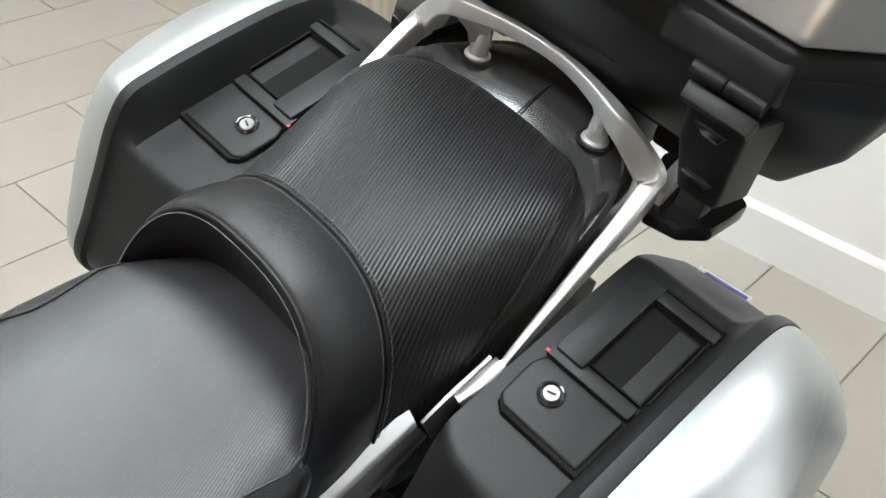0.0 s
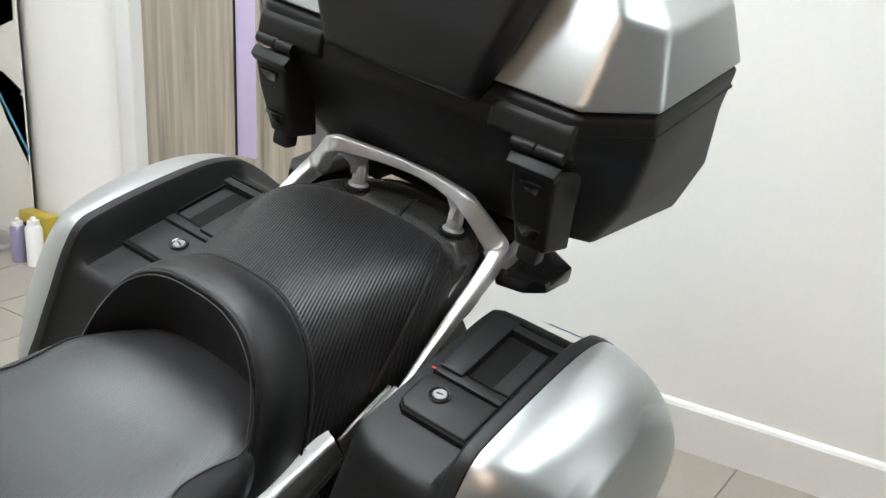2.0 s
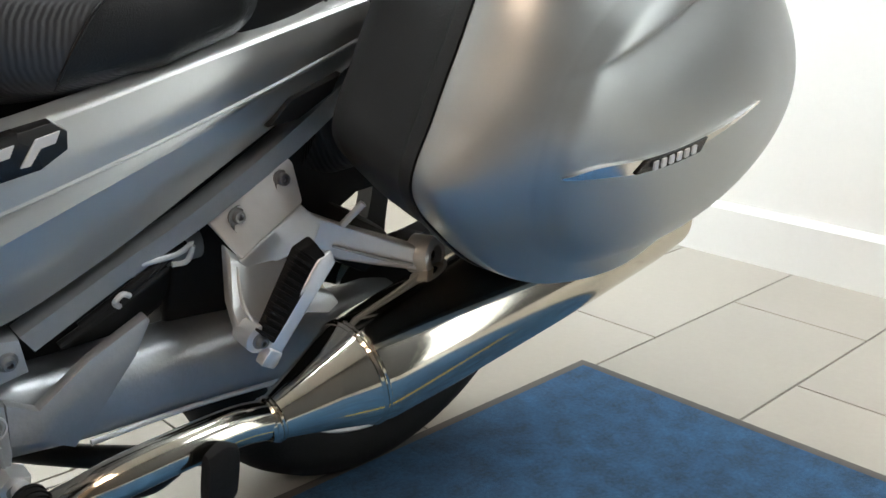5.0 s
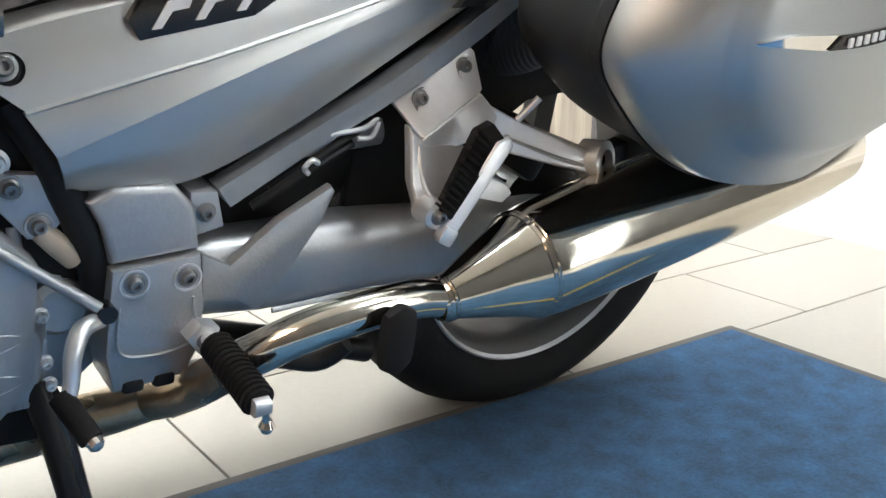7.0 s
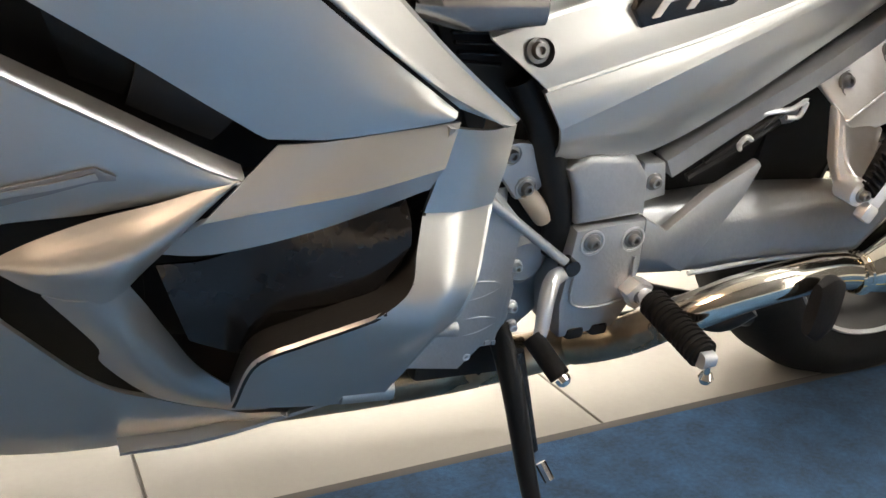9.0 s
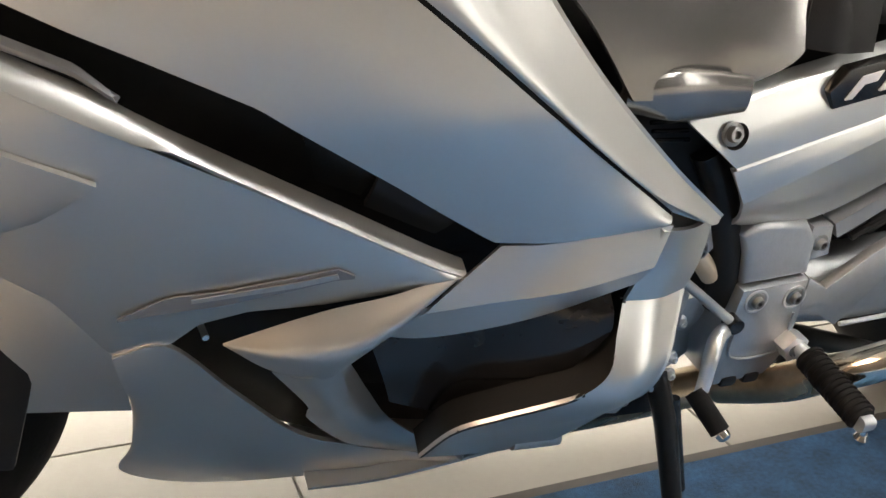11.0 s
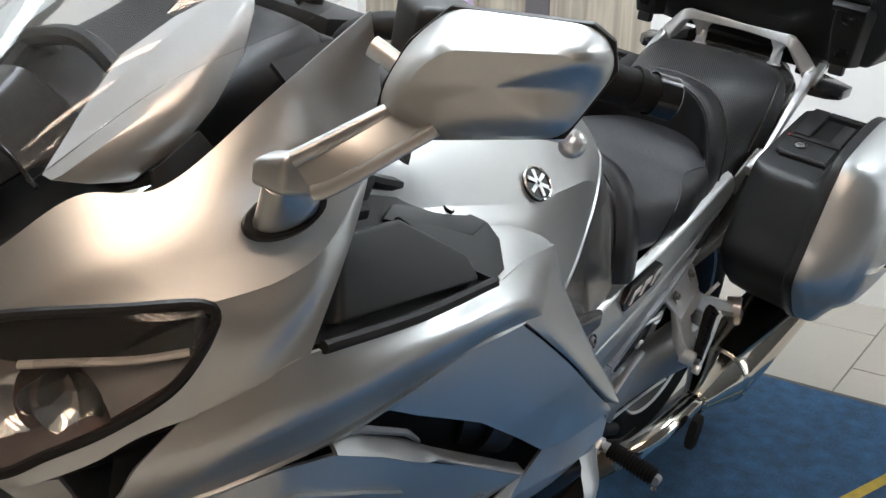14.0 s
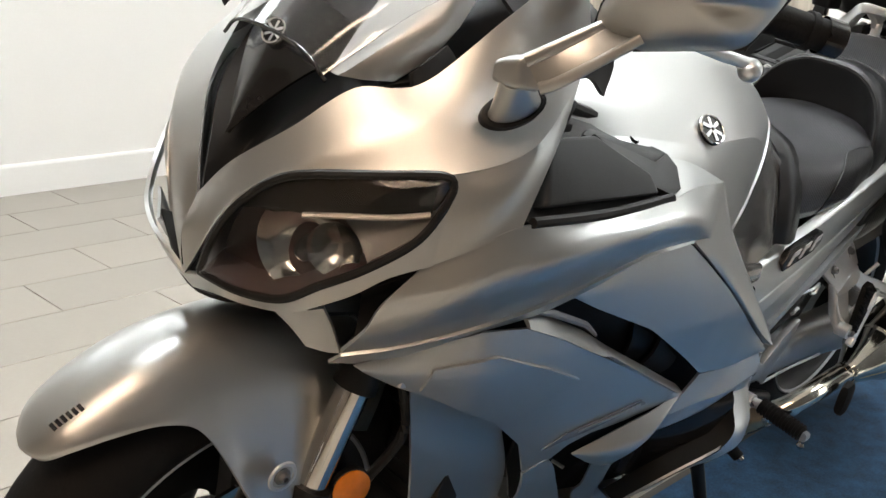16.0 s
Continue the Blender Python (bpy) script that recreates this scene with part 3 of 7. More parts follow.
# rack under the top case
rack = part("rear_rack", box(0.24, 0.22, 0.022, (0.56, 0, 0.940), (0, -5, 0), 0.006), PLASTIC, bike, "black rack plate")
for s in (-1, 1):
    wing = [(0.335, s * 0.176), (0.345, s * 0.215), (0.372, s * 0.236), (0.430, s * 0.240), (0.480, s * 0.150), (0.42, s * 0.135), (0.36, s * 0.160)]
    part("rack_wing", rounded(skin([[(x, y, 0.884 + 0.05 * (x - 0.335)) for x, y in wing], [(x, y, 0.903 + 0.10 * (x - 0.335)) for x, y in wing]], close_u=True, caps=True), 0.005, 2), PLASTIC_GLOSS, rack, "glossy black wing of the rack")
    part("rack_arm", box(0.24, 0.04, 0.03, (0.55, s * 0.13, 0.930), (0, -5, 0), 0.006), PLASTIC, rack)
    part("rack_bar", box(0.115, 0.016, 0.024, (0.405, s * 0.166, 0.918), (0, -8, s * -8), 0.003), CAST, rack, "pale alloy rack bar")
part("tail_lamp_cowl", hull([(0.36, 0.05, 0.885, 0.80, 3), (0.50, 0.075, 0.90, 0.80, 3), (0.60, 0.06, 0.90, 0.83, 3)], 20, 10), PLASTIC, bike)
part("rear_mudguard", loft([[(0.36, -0.05, 0.80), (0.50, -0.05, 0.72), (0.60, -0.05, 0.58)], [(0.36, 0.05, 0.80), (0.50, 0.05, 0.72), (0.60, 0.05, 0.58)]], 12, 6, 0.006), PLASTIC, bike, "black rear mudguard")


LOCK = mat("lock_metal", (0.26, 0.26, 0.255), 0.38, 0.8, 0.05, 30)


# panniers
def far_case(bm):
    bmesh.ops.translate(flip(bm), vec=(0, -0.032, 0), verts=bm.verts)
    return bm


def pannier(side):
    """One side case: dark shell, silver lid, lock plate, carrying handle and badge strip. Built as the left one, mirrored for the right."""
    put = (lambda bm: bm) if side < 0 else far_case
    outline = [(-0.020, 0.622), (-0.005, 0.690), (0.011, 0.744), (0.028, 0.801), (0.049, 0.838), (0.085, 0.853), (0.16, 0.872), (0.247, 0.888), (0.300, 0.889), (0.338, 0.880), (0.392, 0.848), (0.485, 0.775), (0.527, 0.722), (0.531, 0.635), (0.482, 0.545), (0.395, 0.496), (0.31, 0.470), (0.19, 0.480), (0.098, 0.514), (0.027, 0.566)]
    ring = [(v[0], v[1]) for v in spline([(a, b, 0) for a, b in outline], 260, closed=True)]
    cx, cz = 0.27, 0.69
    soft = [Vector(v) for v in ring]
    for _ in range(60):
        soft = [(soft[k - 3] + soft[k] * 2 + soft[(k + 3) % 260]) / 4 for k in range(260)]

    def roof(x):
        """How high the sunken top of the shell lies."""
        return min(0.812 + 0.27 * (x - 0.111), 0.872 - 0.55 * max(0.0, x - 0.32))

    def crease(x, z):
        """How far the lid is hollowed just below its curved ridge line."""
        line_z = float(np.interp(x, [0.03, 0.10, 0.17, 0.235, 0.29, 0.345], [0.735, 0.762, 0.796, 0.830, 0.850, 0.860]))
        d = (z - line_z) / 0.0018
        fade = math.exp(-(max(0.0, line_z - z) / 0.055) ** 1.3)
        ends = math.sin(math.pi * min(1.0, max(0.0, (x - 0.035) / 0.33))) ** 1.1
        return -0.0095 * fade / (1 + math.exp(max(-30, min(30, d)))) * ends

    rows = []
    prof = [(1.0, -0.346), (0.998, -0.357), (0.985, -0.376), (0.958, -0.398), (0.922, -0.416), (0.875, -0.431), (0.82, -0.442), (0.76, -0.451), (0.66, -0.457), (0.55, -0.461), (0.45, -0.464), (0.34, -0.466), (0.22, -0.467), (0.1, -0.4675), (0.001, -0.4675)]
    for s, y, _ in [tuple(v) for v in spline([(p, q, 0) for p, q in prof], 150)]:
        row = []
        ease = min(1.0, max(0.0, (0.995 - s) / 0.13))
        for a, b in zip(ring, soft):
            x, z = Vector(a).lerp(b, ease)
            px, pz = cx + (x - cx) * s, cz + (z - cz) * s
            low = 0.055 * max(0.0, (0.72 - pz) / 0.25) ** 1.8 * min(1.0, max(0.0, (-0.37 - y) / 0.06))
            row.append((px, y - crease(px, pz) * min(1.0, max(0.0, (-0.37 - y) / 0.05)) + low, pz))
        rows.append(row)
    rows2 = []
    for s, y in ((0.99, -0.345), (1.008, -0.345), (1.012, -0.338), (1.008, -0.330), (0.988, -0.326), (0.980, -0.318), (0.976, -0.308), (0.972, -0.290), (0.966, -0.255), (0.955, -0.225), (0.94, -0.205), (0.90, -0.192), (0.5, -0.190), (0.001, -0.190)):
        drop = min(1.0, max(0.0, (y + 0.326) / 0.014))
        row = []
        for x, z in ring:
            px, pz = cx + (x - cx) * s, cz + (z - cz) * s
            rise = pz - roof(px)
            over = 0.5 * (rise + math.sqrt(rise * rise + 0.018 ** 2))
            row.append((px, y, pz - over * drop))
        rows2.append(row)
    shell = part("pannier", put(skin(rows2, close_u=True)), PLASTIC, bike, "black pannier with a silver lid, %s side" % ("kerb" if side < 0 else "far"))
    lid_bm = skin(rows, close_u=True)
    tree = BVHTree.FromBMesh(lid_bm)

    def on_lid(x, z, proud=0.0015):
        at = tree.ray_cast(Vector((x, -0.8, z)), Vector((0, 1, 0)))[0]
        return Vector((x, (at.y if at else -0.45) - proud, z))

    part("lid", put(lid_bm), SILVER_CASE, shell, "satin silver bulging lid")
    tilt = -15.1
    top = lambda x: 0.814 + 0.27 * (x - 0.111)  # noqa: E731
    plate_up = [(x, y) for x, y in ((0.100, -0.306), (0.100, -0.218), (0.108, -0.208), (0.150, -0.206), (0.163, -0.212), (0.163, -0.306))]
    part("lock_plate", put(rounded(skin([[(x, y, top(x) - 0.006) for x, y in plate_up], [(x, y, top(x) + 0.005) for x, y in plate_up]], close_u=True, caps=True), 0.0035, 3)), PLASTIC, shell, "raised black lock plate")
    # near-black rim paints the shade of a groove round the plate
    part("plate_groove", put(skin([[(x + (0.003 if x > 0.13 else -0.004), y * 1.012, top(x) - 0.008) for x, y in plate_up], [(x + (0.003 if x > 0.13 else -0.004), y * 1.012, top(x) + 0.0012) for x, y in plate_up]], close_u=True, caps=True)), SHADE_BLACK, shell)
    part("latch_bar", put(box(0.017, 0.098, 0.016, (0.1755, -0.258, top(0.1755) - 0.002), (0, tilt, 0), 0.003)), PLASTIC, shell, "black latch bar")
    n = Vector((-0.26, 0, 0.966)).normalized()
    c = Vector((0.137, -0.242, top(0.137) + 0.005))
    part("lock_collar", put(turned([(0, 0.0135), (0.002, 0.0135), (0.003, 0.0122), (0.0025, 0.0105), (0.0, 0.0105)], c, n, 28)), PLASTIC_GLOSS, shell, "black lock collar")
    part("lock", put(turned([(0, 0.0088), (0.002, 0.0088), (0.003, 0.0078), (0.003, 0.0)], c, n, 28)), LOCK, shell, "dull metal key lock")
    part("key_slot", put(box(0.0022, 0.009, 0.0008, c + n * 0.0031, (0, tilt, 20), 0)), PLASTIC_DARK, shell)
    # no hole here: a near-black block carries the shade of the recess
    part("handle_well", put(box(0.092, 0.060, 0.006, (0.232, -0.276, top(0.232) - 0.0015), (0, tilt, 0), 0.001)), SHADE_BLACK, shell, "near-black block painted as the shade of the handle recess")
    part("well_floor", put(box(0.088, 0.022, 0.004, (0.231, -0.293, top(0.231) + 0.0005), (0, tilt, 0), 0.001)), PLASTIC_DARK, shell, "black floor of the recess")
    part("handle_frame", put(join(box(0.125, 0.034, 0.020, (0.235, -0.229, top(0.235) + 0.001), (0, tilt, 0), 0.005), box(0.014, 0.075, 0.018, (0.287, -0.277, top(0.287)), (0, tilt, 0), 0.003))), PLASTIC, shell, "black carrying handle")
    # near-black strips painted for the shade in the handle's slots
    part("handle_slot", put(join(box(0.003, 0.070, 0.003, (0.297, -0.280, top(0.297) + 0.006), (0, tilt, 0), 0), box(0.10, 0.0025, 0.003, (0.240, -0.3095, top(0.240) + 0.003), (0, tilt, 0), 0))), SHADE_BLACK, shell)
    part("release_mark", put(box(0.0035, 0.004, 0.003, (0.168, -0.209, top(0.168) + 0.005), (0, tilt, 0), 0)), RED, shell, "red release mark")
    ups = [(0.064, 0.656), (0.10, 0.664), (0.155, 0.6665), (0.20, 0.671), (0.24, 0.6775), (0.29, 0.689), (0.338, 0.706)]
    los = [(0.065, 0.654), (0.11, 0.653), (0.155, 0.652), (0.20, 0.659), (0.245, 0.669), (0.29, 0.684), (0.339, 0.704)]
    part("badge_strip", put(skin([[on_lid(v.x, v.y, 0.0030) for v in spline([(x, z, 0) for x, z in edge], 40)] for edge in (ups, los)], 0.003)), CHROME, shell, "slim bright badge strip with a dark name plate")
    part("badge_plate", put(loft([[on_lid(x, z, 0.0052) for x, z in ((0.160, 0.6655), (0.20, 0.6705), (0.250, 0.679))], [on_lid(x, z, 0.0052) for x, z in ((0.150, 0.652), (0.20, 0.656), (0.246, 0.6635))]], 12, 5, 0.002)), BADGE_BLACK, shell, "black name plate with pale bars")
    for k in range(6):
        part("name_bar", put(box(0.0062, 0.002, 0.0085, on_lid(0.172 + 0.0112 * k, 0.6605 + 0.0018 * k, 0.0075), (0, -10, 0), 0)), WHITE_MARK, shell, "pale lettering bar")
    if side < 0:
        part("paper_tag", box(0.022, 0.062, 0.001, (0.400, -0.266, 0.8345), (0, 28, 8), 0), TAG_PAPER, shell, "white paper tag stuck on the shell")
        part("tag_print", box(0.012, 0.050, 0.001, (0.394, -0.270, 0.8385), (0, 28, 8), 0), TAG_BLUE, shell, "blue print")
    return shell


pannier(-1)
pannier(1)


# top case
def case_ring(pts):
    return [Vector(p) for p in pts] + [Vector((x, -y, z)) for x, y, z in pts[::-1]]


low = case_ring([(0.400, -0.18, 0.950), (0.425, -0.255, 0.955), (0.61, -0.292, 0.985), (0.70, -0.18, 1.000)])
midr = case_ring([(0.290, -0.245, 1.100), (0.352, -0.325, 1.116), (0.575, -0.322, 1.155), (0.72, -0.19, 1.178)])
edge = case_ring([(0.285, -0.250, 1.152), (0.345, -0.325, 1.168), (0.585, -0.325, 1.210), (0.735, -0.20, 1.235)])
bow = [a.lerp(b, 0.5) + Vector((a.x - 0.5, a.y, 0)).normalized() * 0.014 for a, b in zip(low, midr)]
case = part("top_case", rounded(skin([low, bow, midr, edge], close_u=True, caps=True), 0.010), PLASTIC, bike, "large black and silver top case with a backrest pad")
lid0 = case_ring([(0.283, -0.252, 1.156), (0.344, -0.327, 1.172), (0.587, -0.327, 1.214), (0.737, -0.202, 1.239)])
lid1 = case_ring([(0.330, -0.252, 1.268), (0.372, -0.297, 1.262), (0.560, -0.300, 1.292), (0.690, -0.185, 1.308)])
lid2 = case_ring([(0.385, -0.17, 1.350), (0.42, -0.21, 1.345), (0.54, -0.215, 1.362), (0.63, -0.14, 1.370)])
part("lid", rounded(skin([lid0, lid1, lid2], close_u=True, caps=True), 0.010), SILVER_CASE, case, "faceted satin silver lid")
part("lid_seam", skin([[v + Vector((0, 0, -0.0385)) * k + (v - Vector((0.5, 0, v.z))) * 0.004 for v in [a.lerp(b, 0.55) for a, b in zip(midr, edge)]] for k in (0.0, 0.08)], 0.002, close_u=True), PLASTIC_DARK, case)
pad = rounded(skin([case_ring([(0.262, -0.118, 1.128), (0.290, -0.123, 1.128)]), case_ring([(0.250, -0.140, 1.20), (0.300, -0.150, 1.20)]), case_ring([(0.268, -0.165, 1.30), (0.330, -0.172, 1.30)]), case_ring([(0.305, -0.168, 1.355), (0.36, -0.172, 1.355)])], close_u=True, caps=True), 0.022, 4)
part("backrest_pad", pad, LEATHER, case, "black padded backrest")
for s in (-1, 1):
    cover = [[(0.318, s * y, 1.158), (0.300, s * y, 1.156), (0.281, s * y, 1.132), (0.279, s * y, 1.106), (0.300, s * y, 1.094), (0.318, s * y, 1.10)] for y in (0.138, 0.254)]
    part("hinge_cover", rounded(skin(cover, close_u=True, caps=True), 0.006, 3), PLASTIC, case, "black hinge cover")
    part("hinge_bar", join(tube([(0.279, s * 0.180, 1.100), (0.281, s * 0.212, 1.100)], 0.0085, 2, 12, smooth=False), tube([(0.281, s * 0.214, 1.100), (0.283, s * 0.250, 1.100)], 0.0085, 2, 12, smooth=False)), PLASTIC, case, "black hinge bar")
    part("latch_lip", rounded(skin([[(0.277, s * 0.182, 1.090), (0.279, s * 0.252, 1.090), (0.268, s * 0.250, 1.078), (0.266, s * 0.184, 1.078)], [(0.285, s * 0.182, 1.080), (0.287, s * 0.252, 1.080), (0.277, s * 0.250, 1.068), (0.275, s * 0.184, 1.068)]], close_u=True, caps=True), 0.002, 2), PLASTIC, case, "black latch lip")
    part("latch_arm", rounded(skin([[(0.272, s * 0.190, 1.082), (0.274, s * 0.250, 1.082), (0.33, s * 0.260, 1.08), (0.33, s * 0.185, 1.08)], [(0.288, s * 0.190, 1.030), (0.290, s * 0.246, 1.030), (0.345, s * 0.255, 1.03), (0.345, s * 0.185, 1.03)], [(0.318, s * 0.198, 0.960), (0.320, s * 0.240, 0.960), (0.37, s * 0.25, 0.96), (0.37, s * 0.19, 0.96)]], close_u=True, caps=True), 0.006, 3), PLASTIC, case, "black latch arm")
    for z in (1.052, 0.988):
        part("thumb_grip", thumb_grip(0.272 + 0.34 * (1.078 - z), s * 0.219, z), PLASTIC_GLOSS, case, "moulded thumb grip")
    part("latch_foot", box(0.024, 0.030, 0.022, (0.330, s * 0.218, 0.952), (0, 0, 0), 0.005), PLASTIC, case)
for k in range(9):
    part("vent_rib", box(0.004, 0.006, 0.014, (0.347, 0.075 - 0.0095 * k if k < 5 else 0.075 - 0.0095 * (k + 8), 1.018), (0, -45, 0), 0.001), PLASTIC_DARK, case)

# ---------------- the motorcycle: middle ----------------
FC = 0.030  # the middle of the steering and nose


def flipf(bm):
    """The mirror image across the middle of the nose."""
    bmesh.ops.transform(bm, matrix=Matrix.Translation((0, 2 * FC, 0)) @ Matrix.Diagonal((1, -1, 1, 1)), verts=bm.verts)
    bmesh.ops.reverse_faces(bm, faces=bm.faces)
    return bm


def fairing_y(x, z):
    """How far out the side fairing lies, to the left."""
    w = np.interp(x, [-1.38, -1.30, -1.25, -1.20, -1.10, -1.0, -0.9, -0.8, -0.7, -0.6, -0.5], [0.13, 0.165, 0.19, 0.215, 0.232, 0.246, 0.264, 0.280, 0.287, 0.285, 0.280])
    k = np.interp(x, [-0.76, -0.62], [1, 0])
    return -(w - 0.22 * k * max(0.0, 0.66 - z) - (0.6 + 0.6 * (1 - k)) * max(0.0, 0.48 - z) ** 2 - 0.10 * max(0.0, z - 0.80))


def side(name, upper, lower, material, off=0.0, bulge=0.0, label="", parent=None, nu=40, nv=12, thick=0.005, both=True, curved=False, shape=None):
    """A fairing panel between an upper and a lower line of (x, z), lying on the fairing's curve."""
    def resample(pts, n):
        if curved:
            return [(v.x, v.y) for v in spline([(a, b, 0) for a, b in pts], n)]
        d = [0.0]
        for a, b in zip(pts, pts[1:]):
            d.append(d[-1] + math.hypot(b[0] - a[0], b[1] - a[1]))
        s = [d[-1] * i / (n - 1) for i in range(n)]
        return list(zip(np.interp(s, d, [p[0] for p in pts]), np.interp(s, d, [p[1] for p in pts])))
    u, w = resample(upper, nu), resample(lower, nu)
    rows = []
    for i in range(nv):
        v = i / (nv - 1)
        row = []
        for (x0, z0), (x1, z1) in zip(u, w):
            x, z = x0 + (x1 - x0) * v, z0 + (z1 - z0) * v
            o = off[0] + (off[1] - off[0]) * v if isinstance(off, tuple) else off
            if shape:
                o += shape(x, z)
            row.append((x, float(fairing_y(x, z)) - o - bulge * math.sin(math.pi * v), z))
        rows.append(row)
    ob = part(name, skin(rows, thick), material, parent or bike, label)
    if both:
        part(name, flip(skin(rows, thick)), material, parent or bike, label)
    return ob


# engine, frame and dark inner parts
part("engine_block", hull([(-1.02, 0.10, 0.62, 0.34, 4), (-0.90, 0.15, 0.70, 0.30, 4), (-0.70, 0.165, 0.72, 0.26, 4), (-0.55, 0.135, 0.62, 0.24, 4), (-0.44, 0.105, 0.52, 0.25, 4)], 24, 14), PLASTIC_DARK, bike, "dark engine block")
part("inner_frame", hull([(-0.56, 0.10, 0.70, 0.38, 4), (-0.30, 0.115, 0.70, 0.33, 4), (-0.12, 0.115, 0.73, 0.36, 4), (-0.05, 0.115, 0.76, 0.48, 4), (0.25, 0.10, 0.86, 0.62, 4)], 20, 10), PLASTIC_DARK, bike, "black inner frame cover")
part("engine_cover", join(turned([(0, 0.098), (0.012, 0.098), (0.02, 0.090), (0.024, 0.03), (0.024, 0)], (-0.555, -0.135, 0.335), (0, -1, 0), 40), plate([(-0.64, 0.26), (-0.52, 0.235), (-0.475, 0.28), (-0.465, 0.40), (-0.50, 0.44), (-0.60, 0.42)], -0.165, -0.12, 0.006)), CAST_DULL, bike, "grey cast engine cover")
cov = part("clutch_cover", plate([(-0.585, 0.312), (-0.575, 0.282), (-0.566, 0.266), (-0.540, 0.256), (-0.474, 0.256), (-0.466, 0.290), (-0.463, 0.325), (-0.470, 0.346), (-0.512, 0.370), (-0.524, 0.400), (-0.540, 0.402), (-0.566, 0.362)], -0.163, -0.110, 0.008, 3), CAST_DULL, bike, "grey cast side cover with raised ovals")
for z in (0.331, 0.289):
    part("raised_oval", hull([(-0.568, 0.001, z + 0.001, z - 0.001, 2.2), (-0.548, 0.005, z + 0.005, z - 0.006, 2.2), (-0.529, 0.009, z + 0.008, z - 0.010, 2.4), (-0.5275, 0.004, z + 0.004, z - 0.006, 2.4)], 20, 14), CAST_DULL, cov, "raised wedge on the cover").matrix_basis = pose(0, -0.163, 0)
    part("oval_line", tube([(-0.526, -0.1635, z + 0.009), (-0.500, -0.1640, z + 0.009), (-0.480, -0.1635, z + 0.002), (-0.500, -0.1640, z - 0.008), (-0.526, -0.1635, z - 0.012)], 0.0014, 30, 6), CAST, cov, "raised rim of the oval")
part("maker_bars", join(*[box(0.005, 0.002, 0.005, (-0.523 + 0.0085 * k, -0.1635, 0.268 - 0.0012 * k), bevel=0) for k in range(6)]), CAST_DULL, cov, "cast lettering bars")
part("cover_flange", plate([(-0.585, 0.290), (-0.572, 0.256), (-0.545, 0.244), (-0.468, 0.246), (-0.456, 0.285), (-0.456, 0.340), (-0.466, 0.358), (-0.505, 0.382), (-0.520, 0.412), (-0.550, 0.412)], -0.146, -0.110, 0.003), CAST_DULL, cov, "joint flange of the side cover")
for x, z in ((-0.511, 0.386), (-0.464, 0.349), (-0.571, 0.274), (-0.459, 0.276), (-0.462, 0.300), (-0.512, 0.250)):
    part("bolt", bolt((x, -0.158, z), 0.0062), CAST, cov, "steel bolt")
part("gear_case", plate([(-0.500, 0.250), (-0.430, 0.240), (-0.395, 0.270), (-0.395, 0.420), (-0.450, 0.440), (-0.510, 0.430)], -0.118, -0.050, 0.008), CAST_DULL, bike, "grey cast gear case")
part("case_neck", tube([(-0.535, -0.126, 0.408), (-0.486, -0.126, 0.404)], 0.017, 5, 20), CAST_DULL, cov, "short cast neck")
part("case_rib", tube([(-0.478, -0.130, 0.428), (-0.476, -0.132, 0.372)], 0.008, 5, 12), CAST_DULL, cov, "upright cast rib")
part("case_rib", tube([(-0.468, -0.130, 0.376), (-0.425, -0.126, 0.372)], 0.007, 5, 12), CAST, cov, "level cast rib")
part("starter_boss", turned([(0, 0.030), (0.012, 0.029), (0.018, 0.022), (0.018, 0)], (-0.440, -0.118, 0.338), (0, -1, 0), 28), CAST_DULL, cov, "round grey boss")
part("hose_end", tube([(-0.460, -0.146, 0.428), (-0.446, -0.146, 0.412), (-0.430, -0.142, 0.392)], [0.010, 0.011, 0.010], 8, 16), mat("pale_hose", (0.50, 0.42, 0.33), 0.6, 0.0, 0.1, 12), bike, "beige hose end")
part("inner_bolt", bolt((-0.492, -0.142, 0.490), 0.011), CAST, bike, "bright hexagon bolt")
for k in range(4):
    part("inner_rib", tube([(-0.560 + 0.004 * k, -0.150, 0.592 - 0.009 * k), (-0.515 + 0.004 * k, -0.142, 0.588 - 0.010 * k)], 0.0022, 4, 8), PLASTIC_GLOSS, bike, "black moulded rib")
part("frame_tube", tube([(-0.480, -0.142, 0.545), (-0.452, -0.146, 0.500), (-0.434, -0.146, 0.455), (-0.414, -0.142, 0.405), (-0.404, -0.138, 0.350)], [0.016, 0.017, 0.017, 0.018, 0.018], 24, 16), PLASTIC, bike, "black frame tube behind the side panel")
# cast frame plates round the footrest
fp = part("frame_plate", plate([(-0.405, 0.388), (-0.32, 0.392), (-0.315, 0.335), (-0.322, 0.285), (-0.335, 0.262), (-0.405, 0.258), (-0.412, 0.30)], -0.172, -0.110, 0.005), CAST_DULL, bike, "grey cast footrest plate")
part("upper_plate", plate([(-0.425, 0.455), (-0.400, 0.468), (-0.345, 0.464), (-0.325, 0.440), (-0.320, 0.396), (-0.404, 0.392), (-0.412, 0.43)], -0.168, -0.105, 0.008, 3), CAST_DULL, fp, "smooth grey cover plate")
for x, z in ((-0.385, 0.373), (-0.334, 0.371)):
    part("bolt_ring", turned([(0, 0.0145), (0.002, 0.0145), (0.002, 0.0125), (0, 0.0125)], (x, -0.172, z), (0, -1, 0), 28), CAST, fp)
    part("bolt", bolt((x, -0.172, z), 0.0085), BOLT_STEEL, fp, "steel bolt")
